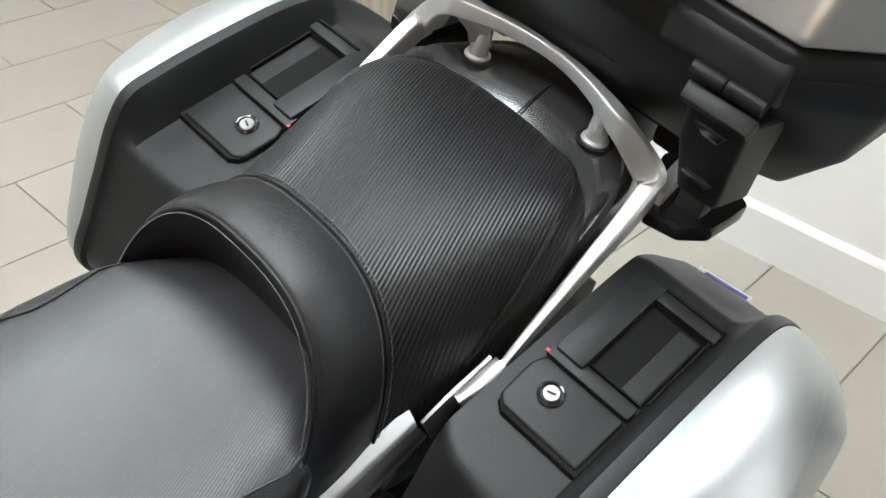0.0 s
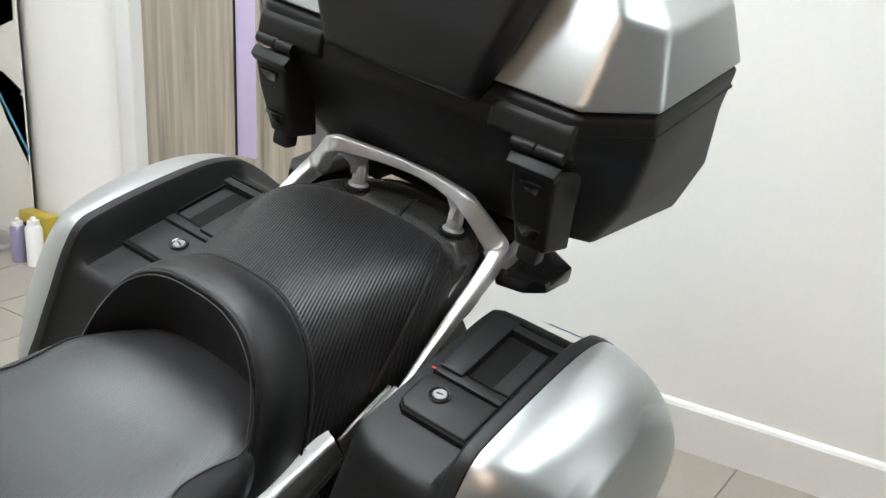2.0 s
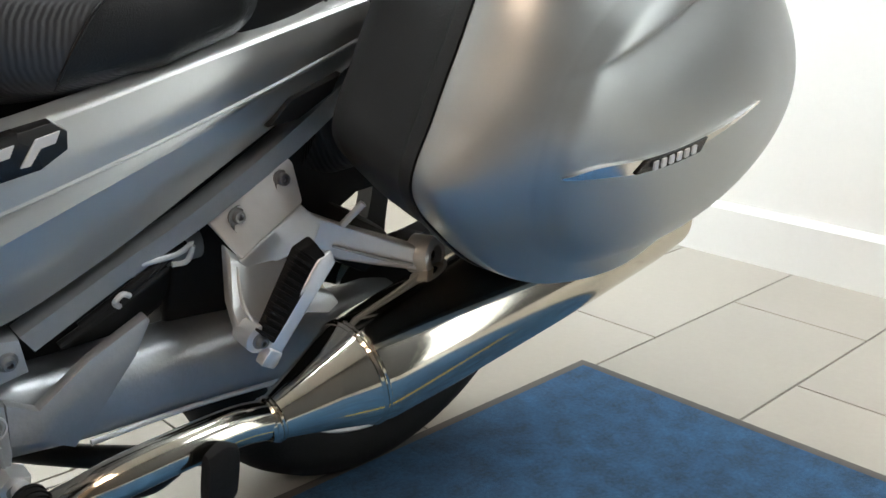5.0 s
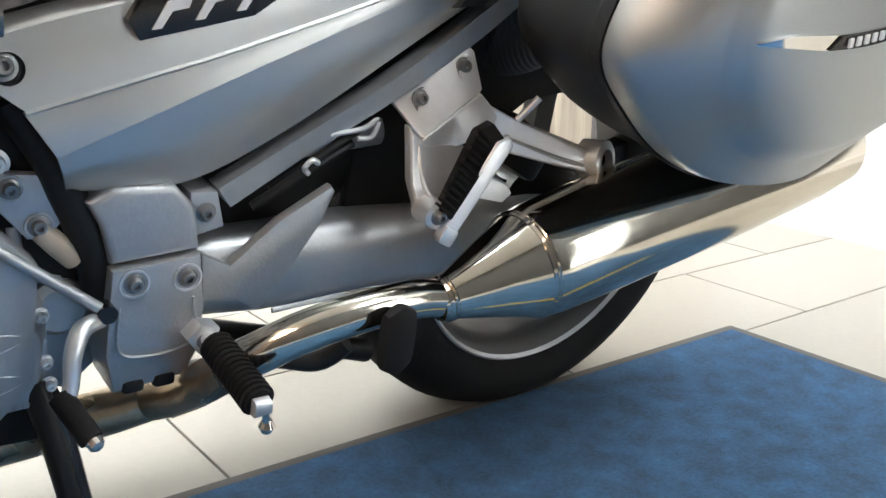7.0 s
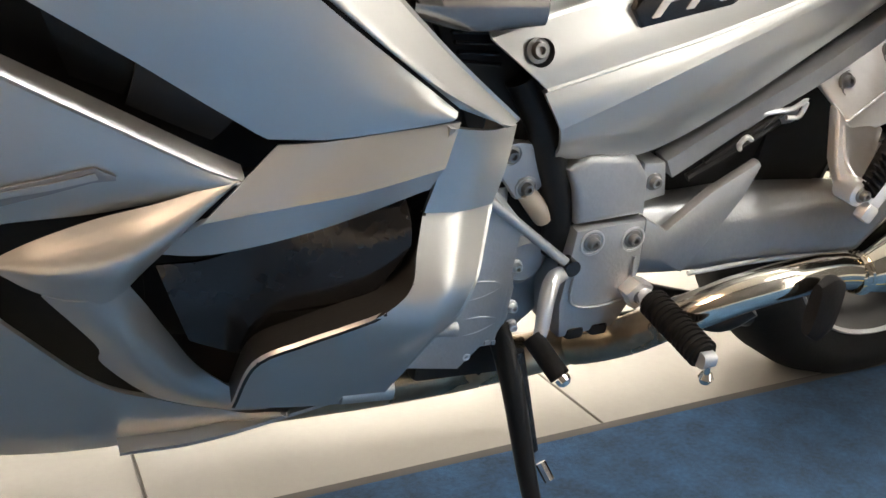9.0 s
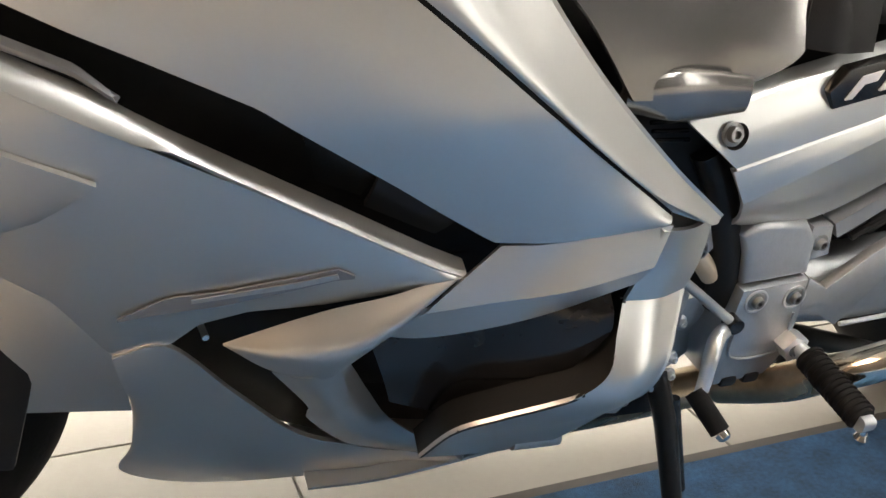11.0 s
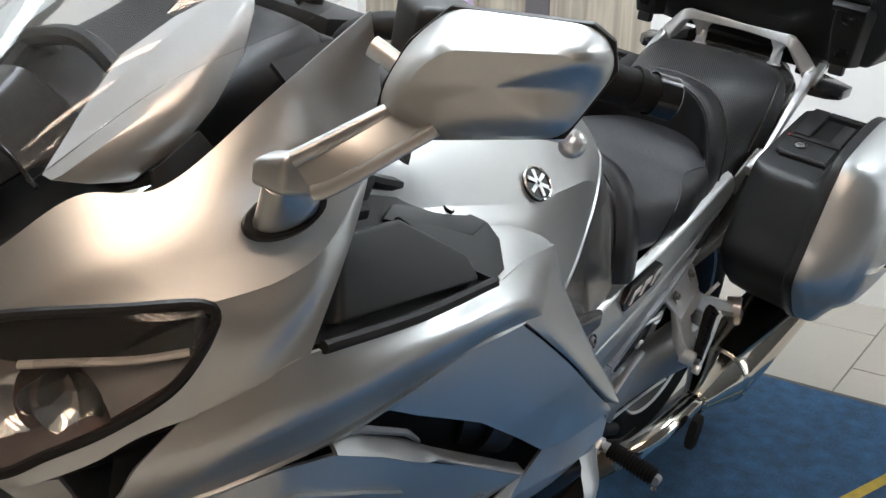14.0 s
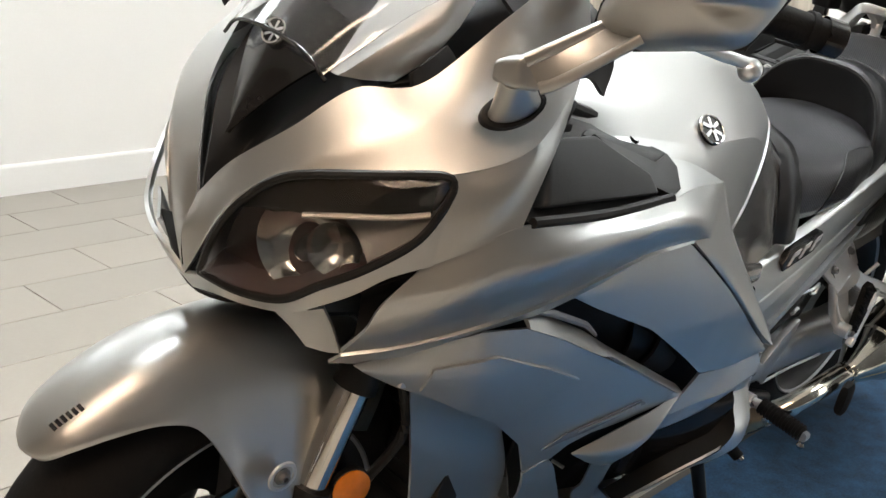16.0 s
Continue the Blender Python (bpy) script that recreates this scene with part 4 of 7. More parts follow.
part("raised_line", tube([(-0.400, -0.174, 0.352), (-0.396, -0.174, 0.300), (-0.330, -0.174, 0.300), (-0.328, -0.174, 0.350)], 0.0016, 30, 6), CAST_DULL, fp)
for x in (-0.386, -0.355):
    part("slot", box(0.022, 0.03, 0.014, (x, -0.160, 0.262), bevel=0.005), PLASTIC_DARK, fp)
mount = part("bracket_triangle", plate([(-0.500, 0.486), (-0.424, 0.474), (-0.428, 0.448), (-0.452, 0.420), (-0.470, 0.420), (-0.494, 0.452)], -0.150, -0.137, 0.004), CAST_DULL, bike, "grey triangular engine mount")
for x, z in ((-0.483, 0.470), (-0.440, 0.463), (-0.461, 0.433)):
    part("bolt_ring", turned([(0, 0.0125), (0.002, 0.0120), (0.002, 0.0105), (0, 0.0105)], (x, -0.150, z), (0, -1, 0), 24), CAST_DULL, mount)
    part("bolt", bolt((x, -0.150, z), 0.0080), BOLT_STEEL, mount, "steel bolt")
part("mount_lug", plate([(-0.328, 0.452), (-0.300, 0.450), (-0.292, 0.412), (-0.325, 0.405)], -0.160, -0.11, 0.004), CAST_DULL, bike)
part("bolt", bolt((-0.312, -0.160, 0.430), 0.0085), BOLT_STEEL, bike, "steel bolt")
part("frame_spar", loft([[(-0.30, -0.160, 0.452), (-0.20, -0.160, 0.505), (-0.12, -0.162, 0.548), (-0.02, -0.160, 0.61), (0.06, -0.155, 0.665)], [(-0.285, -0.156, 0.430), (-0.19, -0.156, 0.484), (-0.11, -0.158, 0.526), (-0.01, -0.156, 0.585), (0.07, -0.150, 0.64)]], 24, 5, 0.02), CAST_DULL, bike, "grey frame spar")
part("dark_gusset", plate([(-0.57, 0.60), (-0.52, 0.63), (-0.485, 0.60), (-0.455, 0.55), (-0.428, 0.46), (-0.405, 0.40), (-0.41, 0.36), (-0.47, 0.38), (-0.52, 0.48)], -0.135, -0.06, 0.006), PLASTIC_DARK, bike, "black frame gusset")
part("brake_rod", tube([(-0.520, -0.165, 0.440), (-0.415, -0.180, 0.355)], 0.0055, 4, 10), CAST_DULL, bike, "bare metal link rod")
part("rod_end", turned([(-0.008, 0.009), (0.008, 0.009), (0.008, 0.0), (-0.008, 0.0)], (-0.414, -0.180, 0.354), (0, -1, 0), 16), PLASTIC_GLOSS, bike)
part("shift_lever", tube([(-0.418, -0.178, 0.346), (-0.438, -0.190, 0.346), (-0.450, -0.202, 0.330), (-0.454, -0.208, 0.304), (-0.461, -0.214, 0.286)], [0.008, 0.009, 0.009, 0.0075, 0.007], 24, 10), CAST, bike, "silver gear shift lever")
part("shift_rubber", tube([(-0.464, -0.208, 0.294), (-0.449, -0.246, 0.268)], 0.0110, 6, 14), RUBBER, bike, "black rubber toe peg")
part("shift_tip", turned([(0, 0.008), (0.006, 0.0075), (0.009, 0.004), (0.009, 0)], (-0.448, -0.247, 0.267), (0.35, -0.85, -0.45), 16), CHROME, bike)
# footrest
fr = part("footrest", join(plate([(-0.340, 0.312), (-0.326, 0.326), (-0.306, 0.318), (-0.308, 0.300), (-0.326, 0.292)], -0.190, -0.166, 0.003), tube([(-0.318, -0.186, 0.308), (-0.318, -0.210, 0.310)], 0.010, 4, 12)), CAST, bike, "rider footrest with a ribbed black rubber")
part("hinge_bolt", bolt((-0.323, -0.190, 0.308), 0.0065), BOLT_STEEL, fr, "steel hinge bolt")
part("rubber", tube([(-0.318, -0.205, 0.311), (-0.316, -0.296, 0.300)], [0.0150, 0.0135], 6, 18), RUBBER, fr, "black ribbed footrest rubber")
for k in range(13):
    t = k / 12
    part("rib", turned([(-0.0014, 0.0168), (0.0014, 0.0168), (0.0014, 0.012), (-0.0014, 0.012)], (-0.318 + 0.002 * t, -0.209 - 0.082 * t, 0.3105 - 0.010 * t), (0.02, -0.99, -0.12), 18, True), RUBBER, fr)
part("peg_end", hull([(-0.322, 0.009, 0.009, -0.009, 3), (-0.306, 0.009, 0.008, -0.008, 3)], 12, 4), CAST_DULL, fr).matrix_basis = pose(-0.002, -0.298, 0.298)
part("feeler", join(tube([(-0.312, -0.298, 0.296), (-0.308, -0.297, 0.276)], 0.0035, 4, 10), turned([(-0.008, 0.0), (-0.0065, 0.005), (0, 0.008), (0.0065, 0.005), (0.008, 0)], (-0.307, -0.296, 0.272), (0, 0, 1), 14)), CHROME, fr, "steel feeler with a ball tip")
# heel guard and swingarm
part("heel_guard", plate([(-0.320, 0.393), (-0.290, 0.375), (-0.240, 0.415), (-0.182, 0.446), (-0.178, 0.440), (-0.192, 0.405), (-0.230, 0.350), (-0.256, 0.318), (-0.285, 0.335), (-0.318, 0.345)], -0.172, -0.158, 0.004), CAST_DULL, bike, "grey pointed heel guard")
part("swingarm", hull([(-0.34, 0.030, 0.395, 0.31, 3), (-0.24, 0.034, 0.392, 0.30, 3), (-0.14, 0.036, 0.394, 0.298, 3), (-0.02, 0.036, 0.385, 0.288, 3), (0.10, 0.038, 0.375, 0.272, 3), (0.18, 0.045, 0.372, 0.262, 3)], 28, 20), CAST_DULL, bike, "grey cast swingarm").matrix_basis = pose(0, -0.125, 0)
part("swingarm_edge", tube([(-0.235, -0.160, 0.308), (-0.12, -0.163, 0.312), (0.02, -0.163, 0.303)], 0.003, 16, 8), CAST, bike)
part("final_drive", turned([(0.0, 0.098), (0.03, 0.092), (0.05, 0.07), (0.06, 0.03), (0.06, 0)], (0.23, -0.075, 0.312), (0, -1, 0), 36), RIM_DARK, bike, "dark final drive housing")
# silencer
MUF = [(-0.122, 0.0215), (-0.105, 0.0250), (-0.05, 0.044), (-0.010, 0.059), (0.0, 0.0615), (0.012, 0.0640), (0.10, 0.0675), (0.30, 0.0700), (0.47, 0.0690), (0.530, 0.0650), (0.537, 0.056), (0.530, 0.049), (0.505, 0.047), (0.505, 0.0)]
MC, MA = Vector((0.018, -0.262, 0.366)), Vector((0.982, 0, 0.190)).normalized()
MU = Vector((-MA.z, 0, MA.x))
rows = []
for h, r in MUF:
    rows.append([MC + MA * h + Vector((0, 1, 0)) * r * math.cos(a) + MU * r * math.sin(a) for a in [2 * math.pi * k / 56 for k in range(56)]])
sil = part("silencer", skin(rows, close_u=True), EXHAUST, bike, "polished steel silencer with a warm tint")
for h, r in ((-0.004, 0.0605), (-0.112, 0.0240)):
    part("weld_ring", turned([(-0.006, r - 0.003), (-0.005, r), (-0.002, r + 0.0018), (0.001, r), (0.003, r + 0.0018), (0.006, r), (0.007, r - 0.003)], MC + MA * h, MA, 44), EXHAUST, sil, "welded ring")
LP = MC + MA * -0.110
part("link_pipe", tube([LP, (-0.135, -0.262, 0.352), (-0.200, -0.262, 0.349), (-0.252, -0.254, 0.336), (-0.285, -0.238, 0.314), (-0.306, -0.212, 0.288)], 0.0208, 48, 20), EXHAUST, sil, "polished link pipe")
part("down_pipe", tube([(-0.304, -0.214, 0.290), (-0.318, -0.190, 0.262), (-0.328, -0.150, 0.226), (-0.345, -0.120, 0.204)], 0.0225, 24, 20), STEEL, sil, "heat-stained pipe")
part("collector_pipe", tube([(-0.300, -0.110, 0.205), (-0.40, -0.100, 0.188), (-0.55, -0.090, 0.180), (-0.75, -0.080, 0.185)], [0.024, 0.025, 0.028, 0.030], 30, 20), STEEL, bike, "heat-stained exhaust pipe")
part("pipe_joint", tube([(-0.330, -0.110, 0.200), (-0.300, -0.115, 0.208)], 0.0275, 4, 20), STEEL, bike)
# stands
ss = part("side_stand", tube([(-0.472, -0.150, 0.275), (-0.462, -0.180, 0.22), (-0.445, -0.225, 0.10), (-0.432, -0.262, 0.030)], [0.015, 0.0135, 0.011, 0.010], 24, 12, 0.8), PLASTIC, bike, "black side stand, folded out")
part("stand_foot", turned([(0, 0.030), (0.006, 0.030), (0.008, 0.02), (0.008, 0)], (-0.428, -0.276, 0.044), (0, -0.19, 0.98), 20), PLASTIC, ss)
part("stand_spring", tube([(-0.455, -0.170, 0.25), (-0.440, -0.205, 0.14)], 0.009, 6, 10), PLASTIC_GLOSS, ss)
part("spring_hook", tube([(-0.436, -0.222, 0.135), (-0.430, -0.236, 0.120)], 0.006, 4, 8), CHROME, ss)
part("stand_pivot", box(0.12, 0.05, 0.04, (-0.50, -0.12, 0.228), (0, 4, 0), 0.008), PLASTIC_DARK, bike)
cs = part("centre_stand", tube([(-0.31, -0.13, 0.235), (-0.24, -0.165, 0.255), (-0.19, -0.185, 0.250), (-0.165, -0.200, 0.275)], 0.012, 20, 10), PLASTIC, bike, "black centre stand, folded up")
part("stand_pad", hull([(-0.190, 0.008, 0.365, 0.305, 3), (-0.174, 0.012, 0.374, 0.296, 3), (-0.158, 0.008, 0.366, 0.305, 3)], 16, 6), RUBBER, cs, "black stand tread").matrix_basis = pose(0, -0.300, 0)
part("stand_leg", tube([(-0.32, 0.06, 0.20), (-0.20, -0.10, 0.235), (-0.08, -0.12, 0.20)], 0.014, 14, 10), PLASTIC, cs)


def wheel(name, c, r, half, rim_r, material_label):
    w = part(name, turned([(-half * 0.80, rim_r), (-half, r * 0.80), (-half * 0.97, r * 0.87), (-half * 0.80, r * 0.94), (-half * 0.48, r * 0.985), (0, r), (half * 0.48, r * 0.985), (half * 0.80, r * 0.94), (half * 0.97, r * 0.87), (half, r * 0.80), (half * 0.80, rim_r)], c, (0, 1, 0), 72, True), RUBBER, bike, material_label)
    part("rim", turned([(-half * 0.82, rim_r + 0.006), (-half * 0.84, rim_r), (-half * 0.80, rim_r - 0.006), (-half * 0.55, rim_r - 0.022), (half * 0.55, rim_r - 0.022), (half * 0.80, rim_r - 0.006), (half * 0.84, rim_r), (half * 0.82, rim_r + 0.006)], c, (0, 1, 0), 72), RIM_DARK, w, "dark grey alloy rim")
    part("rim_line", turned([(-half * 0.86, rim_r + 0.002), (-half * 0.88, rim_r - 0.001), (-half * 0.82, rim_r - 0.005)], c, (0, 1, 0), 72), CAST_DULL, w, "pale rim lip")
    part("hub", turned([(-half * 0.7, 0.0), (-half * 0.7, 0.045), (0, 0.06), (half * 0.7, 0.045), (half * 0.7, 0.0)], c, (0, 1, 0), 28), CAST, w)
    for k in range(5):
        a = 2 * math.pi * k / 5 + 0.3
        d, n = Vector((math.cos(a), 0, math.sin(a))), Vector((-math.sin(a), 0, math.cos(a)))
        cc = Vector(c)
        part("spoke", loft([[cc + d * 0.05 - n * 0.022 + Vector((0, -0.012, 0)), cc + d * 0.11 - n * 0.016 + Vector((0, -0.016, 0)), cc + d * (rim_r - 0.018) - n * 0.018 + Vector((0, -0.016, 0))], [cc + d * 0.05 + n * 0.022 + Vector((0, -0.012, 0)), cc + d * 0.11 + n * 0.016 + Vector((0, -0.016, 0)), cc + d * (rim_r - 0.018) + n * 0.018 + Vector((0, -0.016, 0))]], 10, 5, 0.028), RIM_DARK, w, "grey alloy spoke")
    return w


wheel("rear_wheel", (0.245, 0, 0.312), 0.316, 0.088, 0.222, "black road tyre on a silver wheel")

# side panel with the model plate
SP_TOP = [(-0.534, -0.176, 0.593), (-0.42, -0.173, 0.623), (-0.267, -0.169, 0.655), (-0.10, -0.166, 0.700), (0.065, -0.160, 0.743)]
SP_CRS = [(-0.477, -0.186, 0.548), (-0.39, -0.184, 0.570), (-0.28, -0.180, 0.598), (-0.09, -0.171, 0.655), (0.082, -0.162, 0.716)]
SP_LOW = [(-0.452, -0.182, 0.505), (-0.369, -0.183, 0.538), (-0.28, -0.180, 0.572), (-0.09, -0.168, 0.640), (0.085, -0.158, 0.705)]
SP_END = [(-0.440, -0.160, 0.466), (-0.335, -0.158, 0.462), (-0.23, -0.157, 0.505), (-0.10, -0.155, 0.580), (0.088, -0.150, 0.690)]
SP_MID = [tuple((Vector(u) + Vector(v)) / 2 + Vector((0, -0.003, 0))) for u, v in zip(SP_TOP, SP_CRS)]
SP_STEP = [(x + 0.001, y + 0.006, z - 0.004) for x, y, z in SP_CRS]
SP_BAND = [tuple((Vector(u) + Vector(v)) / 2 + Vector((0, -0.001, 0))) for u, v in zip(SP_STEP, SP_LOW)]
SP_UND = [tuple((Vector(u) + Vector(v)) / 2 + Vector((0, -0.005, 0))) for u, v in zip(SP_LOW, SP_END)]
sp = part("side_panel", join(loft([SP_TOP, SP_MID, SP_CRS], 36, 12, 0.004), loft([SP_CRS, SP_STEP], 36, 3, 0.003), loft([SP_STEP, SP_BAND, SP_LOW], 36, 8, 0.004), loft([SP_LOW, SP_UND, SP_END], 36, 10, 0.004)), SILVER, bike, "silver side panel with a model plate")
part("panel_shelf", loft([SP_TOP, [(x, y + 0.004, z + 0.004) for x, y, z in SP_TOP], [(x + 0.002, y + 0.018, z + 0.010) for x, y, z in SP_TOP]], 36, 8, 0.003), SILVER, sp, "rounded top edge of the side panel")
part("side_panel", flip(loft([[(-0.492, -0.166, 0.600), (-0.267, -0.170, 0.656), (0.065, -0.160, 0.743)], [(-0.432, -0.155, 0.462), (-0.23, -0.157, 0.505), (0.088, -0.150, 0.690)]], 12, 6, 0.004)), SILVER, bike, "silver side panel")
part("tail_fin", loft([[(0.070, -0.162, 0.745), (0.105, -0.163, 0.766), (0.150, -0.166, 0.792)], [(0.090, -0.166, 0.705), (0.120, -0.165, 0.738), (0.158, -0.166, 0.772)]], 10, 6, 0.004), SILVER, bike, "silver tail side piece")
part("tail_fin", flip(loft([[(0.070, -0.162, 0.745), (0.105, -0.163, 0.766), (0.150, -0.166, 0.792)], [(0.090, -0.166, 0.705), (0.120, -0.165, 0.738), (0.158, -0.166, 0.772)]], 10, 6, 0.004)), SILVER, bike, "silver tail side piece")
# panel is not cut; a dark dish stands for the shaded screw recess
part("bolt_well", turned([(-0.003, 0.0), (-0.003, 0.0115), (0.0006, 0.0130)], (-0.488, -0.1862, 0.582), (0, -1, 0.2), 28), PLASTIC_DARK, sp, "dark dish painted as the recess shade round the screw")
part("panel_bolt", bolt((-0.491, -0.1840, 0.5835), 0.0098, (0, -0.95, 0.3)), BOLT_STEEL, sp, "steel screw")
mp = part("model_plate", plate([(-0.395, 0.618), (-0.380, 0.640), (-0.275, 0.661), (-0.262, 0.652), (-0.262, 0.636), (-0.285, 0.621), (-0.385, 0.601)], -0.1850, -0.172, 0.0015), BADGE_BLACK, sp, "black plate with pale slanted bars")
for k, (x, w) in enumerate(((-0.365, 0.030), (-0.328, 0.028), (-0.291, 0.028))):
    z = 0.6225 + 0.205 * (x + 0.365)
    part("plate_mark", plate([(x - 0.011, z - 0.012), (x + 0.002, z + 0.011), (x + w - 0.006, z + 0.016), (x + w - 0.010, z + 0.006), (x + 0.006, z + 0.003), (x - 0.003, z - 0.011)], -0.1867, -0.1850, 0), WHITE_MARK, mp, "pale slanted mark", smooth=False)
part("vent_trim", plate([(-0.055, 0.624), (-0.03, 0.650), (0.03, 0.672), (0.02, 0.652), (-0.02, 0.628)], -0.172, -0.160, 0.003), PLASTIC, sp, "black vent piece")

# pillion footrest bracket
def slab(front, back=0.014, r=0.004):
    """A cast slab with rounded edges: its outer face, and a back face pushed inwards."""
    return rounded(skin([[Vector(q) for q in front], [Vector(q) + Vector((0.002, back, 0.0)) for q in front]], close_u=True, caps=True), r, 3, 25)


pb = part("pillion_bracket", slab([(-0.110, -0.150, 0.527), (-0.024, -0.152, 0.585), (-0.013, -0.160, 0.577), (-0.012, -0.182, 0.540), (-0.090, -0.190, 0.494)], 0.016), CAST, bike, "cast alloy pillion footrest bracket")
for at in ((-0.081, -0.1655, 0.5285), (-0.028, -0.1635, 0.5605)):
    c = Vector(at)
    # darker steel disc puts the bolt recess's shade into the colour
    part("bolt_well", turned([(-0.001, 0.0), (-0.0005, 0.0135), (0.0018, 0.0150)], c + Vector((0.003, 0, -0.002)), (0.16, -0.88, 0.44), 28), BOLT_STEEL, pb, "darker disc painted as the recess shade round the bolt")
    part("bolt", bolt(c + Vector((0.0, 0.001, 0.001)), 0.0085, (0, -0.95, 0.3)), BOLT_STEEL, pb, "dark steel bolt")
part("lower_face", slab([(-0.092, -0.190, 0.493), (-0.014, -0.182, 0.537), (0.012, -0.186, 0.512), (0.002, -0.190, 0.494), (-0.076, -0.192, 0.474)], 0.012, 0.003), CAST, pb, "lower face of the bracket")
part("arm", slab([(-0.104, -0.184, 0.508), (-0.088, -0.188, 0.492), (-0.050, -0.188, 0.492), (-0.030, -0.190, 0.480), (-0.058, -0.212, 0.455), (-0.078, -0.232, 0.432), (-0.080, -0.238, 0.420), (-0.094, -0.240, 0.412), (-0.112, -0.232, 0.422), (-0.110, -0.206, 0.452)], 0.016, 0.004), CAST, pb, "broad cast arm")
part("arm_crease", tube([(-0.094, -0.190, 0.488), (-0.098, -0.210, 0.455), (-0.096, -0.232, 0.440)], [0.002, 0.003, 0.002], 12, 8), CAST, pb)
part("arm_boss", turned([(-0.02, 0.0), (-0.02, 0.015), (0.006, 0.015), (0.008, 0.012), (0.008, 0)], (-0.097, -0.234, 0.430), (0, -1, 0), 24), CAST, pb)
part("bolt", bolt((-0.097, -0.242, 0.430), 0.008), BOLT_STEEL, pb)
part("rear_arm", slab([(0.000, -0.184, 0.523), (0.040, -0.190, 0.504), (0.090, -0.208, 0.487), (0.128, -0.226, 0.474), (0.126, -0.232, 0.448), (0.080, -0.214, 0.457), (0.030, -0.196, 0.469), (0.0, -0.190, 0.488)], 0.018, 0.004), CAST, pb, "cast rear arm")
part("arm_groove", tube([(0.020, -0.1975, 0.489), (0.075, -0.2165, 0.470), (0.112, -0.2305, 0.460)], [0.0016, 0.0024, 0.002], 14, 8), CAST_DULL, pb)
part("arm_eye", turned([(-0.016, 0.012), (-0.016, 0.023), (0.012, 0.023), (0.014, 0.020), (0.014, 0.013)], (0.140, -0.222, 0.462), (0.3, -0.93, 0.2), 28, True), CAST, pb, "round eye of the arm")
part("eye_bolt", bolt((0.140, -0.222, 0.462), 0.011, (0.3, -0.93, 0.2)), PLASTIC_DARK, pb)
part("hanger_stud", tube([(0.040, -0.186, 0.505), (0.056, -0.198, 0.533)], 0.0042, 3, 10), CAST, pb)
pp = part("pillion_peg", slab([(-0.094, -0.248, 0.420), (-0.078, -0.252, 0.412), (-0.010, -0.242, 0.497), (-0.016, -0.240, 0.510), (-0.032, -0.240, 0.503)], 0.008, 0.003), CAST, pb, "folded pillion footrest with black rubber")
part("peg_rubber", slab([(-0.100, -0.246, 0.438), (-0.086, -0.250, 0.426), (-0.022, -0.240, 0.506), (-0.030, -0.228, 0.520), (-0.050, -0.228, 0.512)], 0.014, 0.003), RUBBER, pp, "black ribbed rubber")
for k in range(13):
    t = k / 12
    part("rubber_rib", box(0.024, 0.008, 0.0028, (-0.096 + 0.052 * t, -0.2475 + 0.015 * t, 0.440 + 0.070 * t), (0, 38, 0), 0.0008), RUBBER, pp)
part("peg_end", box(0.020, 0.014, 0.020, (-0.088, -0.246, 0.410), (0, 30, 0), 0.004), CAST, pp)
part("spring_catch", slab([(-0.052, -0.222, 0.452), (-0.036, -0.222, 0.466), (0.004, -0.226, 0.448), (0.012, -0.228, 0.436), (-0.002, -0.230, 0.428), (-0.036, -0.226, 0.436)], 0.012, 0.003), CAST, pb, "cast catch behind the footrest")
# cables and small hardware behind the frame spar
for a, b in (((-0.24, 0.440), (-0.13, 0.505)), ((-0.26, 0.425), (-0.15, 0.482))):
    part("cable", tube([(a[0], -0.150, a[1]), ((a[0] + b[0]) / 2, -0.155, (a[1] + b[1]) / 2 + 0.004), (b[0], -0.150, b[1])], 0.005, 14, 8), PLASTIC, bike, "black cable")
part("cable_clip", tube([(-0.205, -0.160, 0.458), (-0.212, -0.165, 0.466), (-0.205, -0.166, 0.474), (-0.197, -0.165, 0.470)], 0.003, 12, 8), CAST, bike, "bare wire clip")
part("cable_loop", tube([(-0.18, -0.155, 0.495), (-0.145, -0.160, 0.500), (-0.130, -0.163, 0.510), (-0.135, -0.163, 0.492), (-0.150, -0.160, 0.490)], 0.003, 20, 8), CAST, bike, "bare wire loop")
part("shock_body", tube([(-0.19, -0.10, 0.470), (-0.09, -0.10, 0.478)], 0.020, 4, 18), CAST_DULL, bike, "grey cylinder behind the spar")
part("wheel_hugger", loft([[(-0.08, -0.09, 0.36), (0.02, -0.10, 0.52), (0.16, -0.10, 0.60), (0.33, -0.10, 0.60)], [(-0.08, 0.09, 0.36), (0.02, 0.10, 0.52), (0.16, 0.10, 0.60), (0.33, 0.10, 0.60)]], 20, 8, 0.006), PLASTIC_DARK, bike, "black wheel hugger")
part("hugger_side", plate([(-0.13, 0.36), (-0.11, 0.60), (0.05, 0.70), (0.36, 0.74), (0.46, 0.66), (0.46, 0.54), (0.30, 0.52), (0.12, 0.50), (0.0, 0.42), (-0.06, 0.34)], -0.112, -0.098, 0.003), PLASTIC_DARK, bike, "black inner mudguard side")
part("rear_caliper", box(0.09, 0.05, 0.06, (0.10, -0.12, 0.45), (0, 30, 0), 0.010), PLASTIC, bike, "black rear brake caliper")

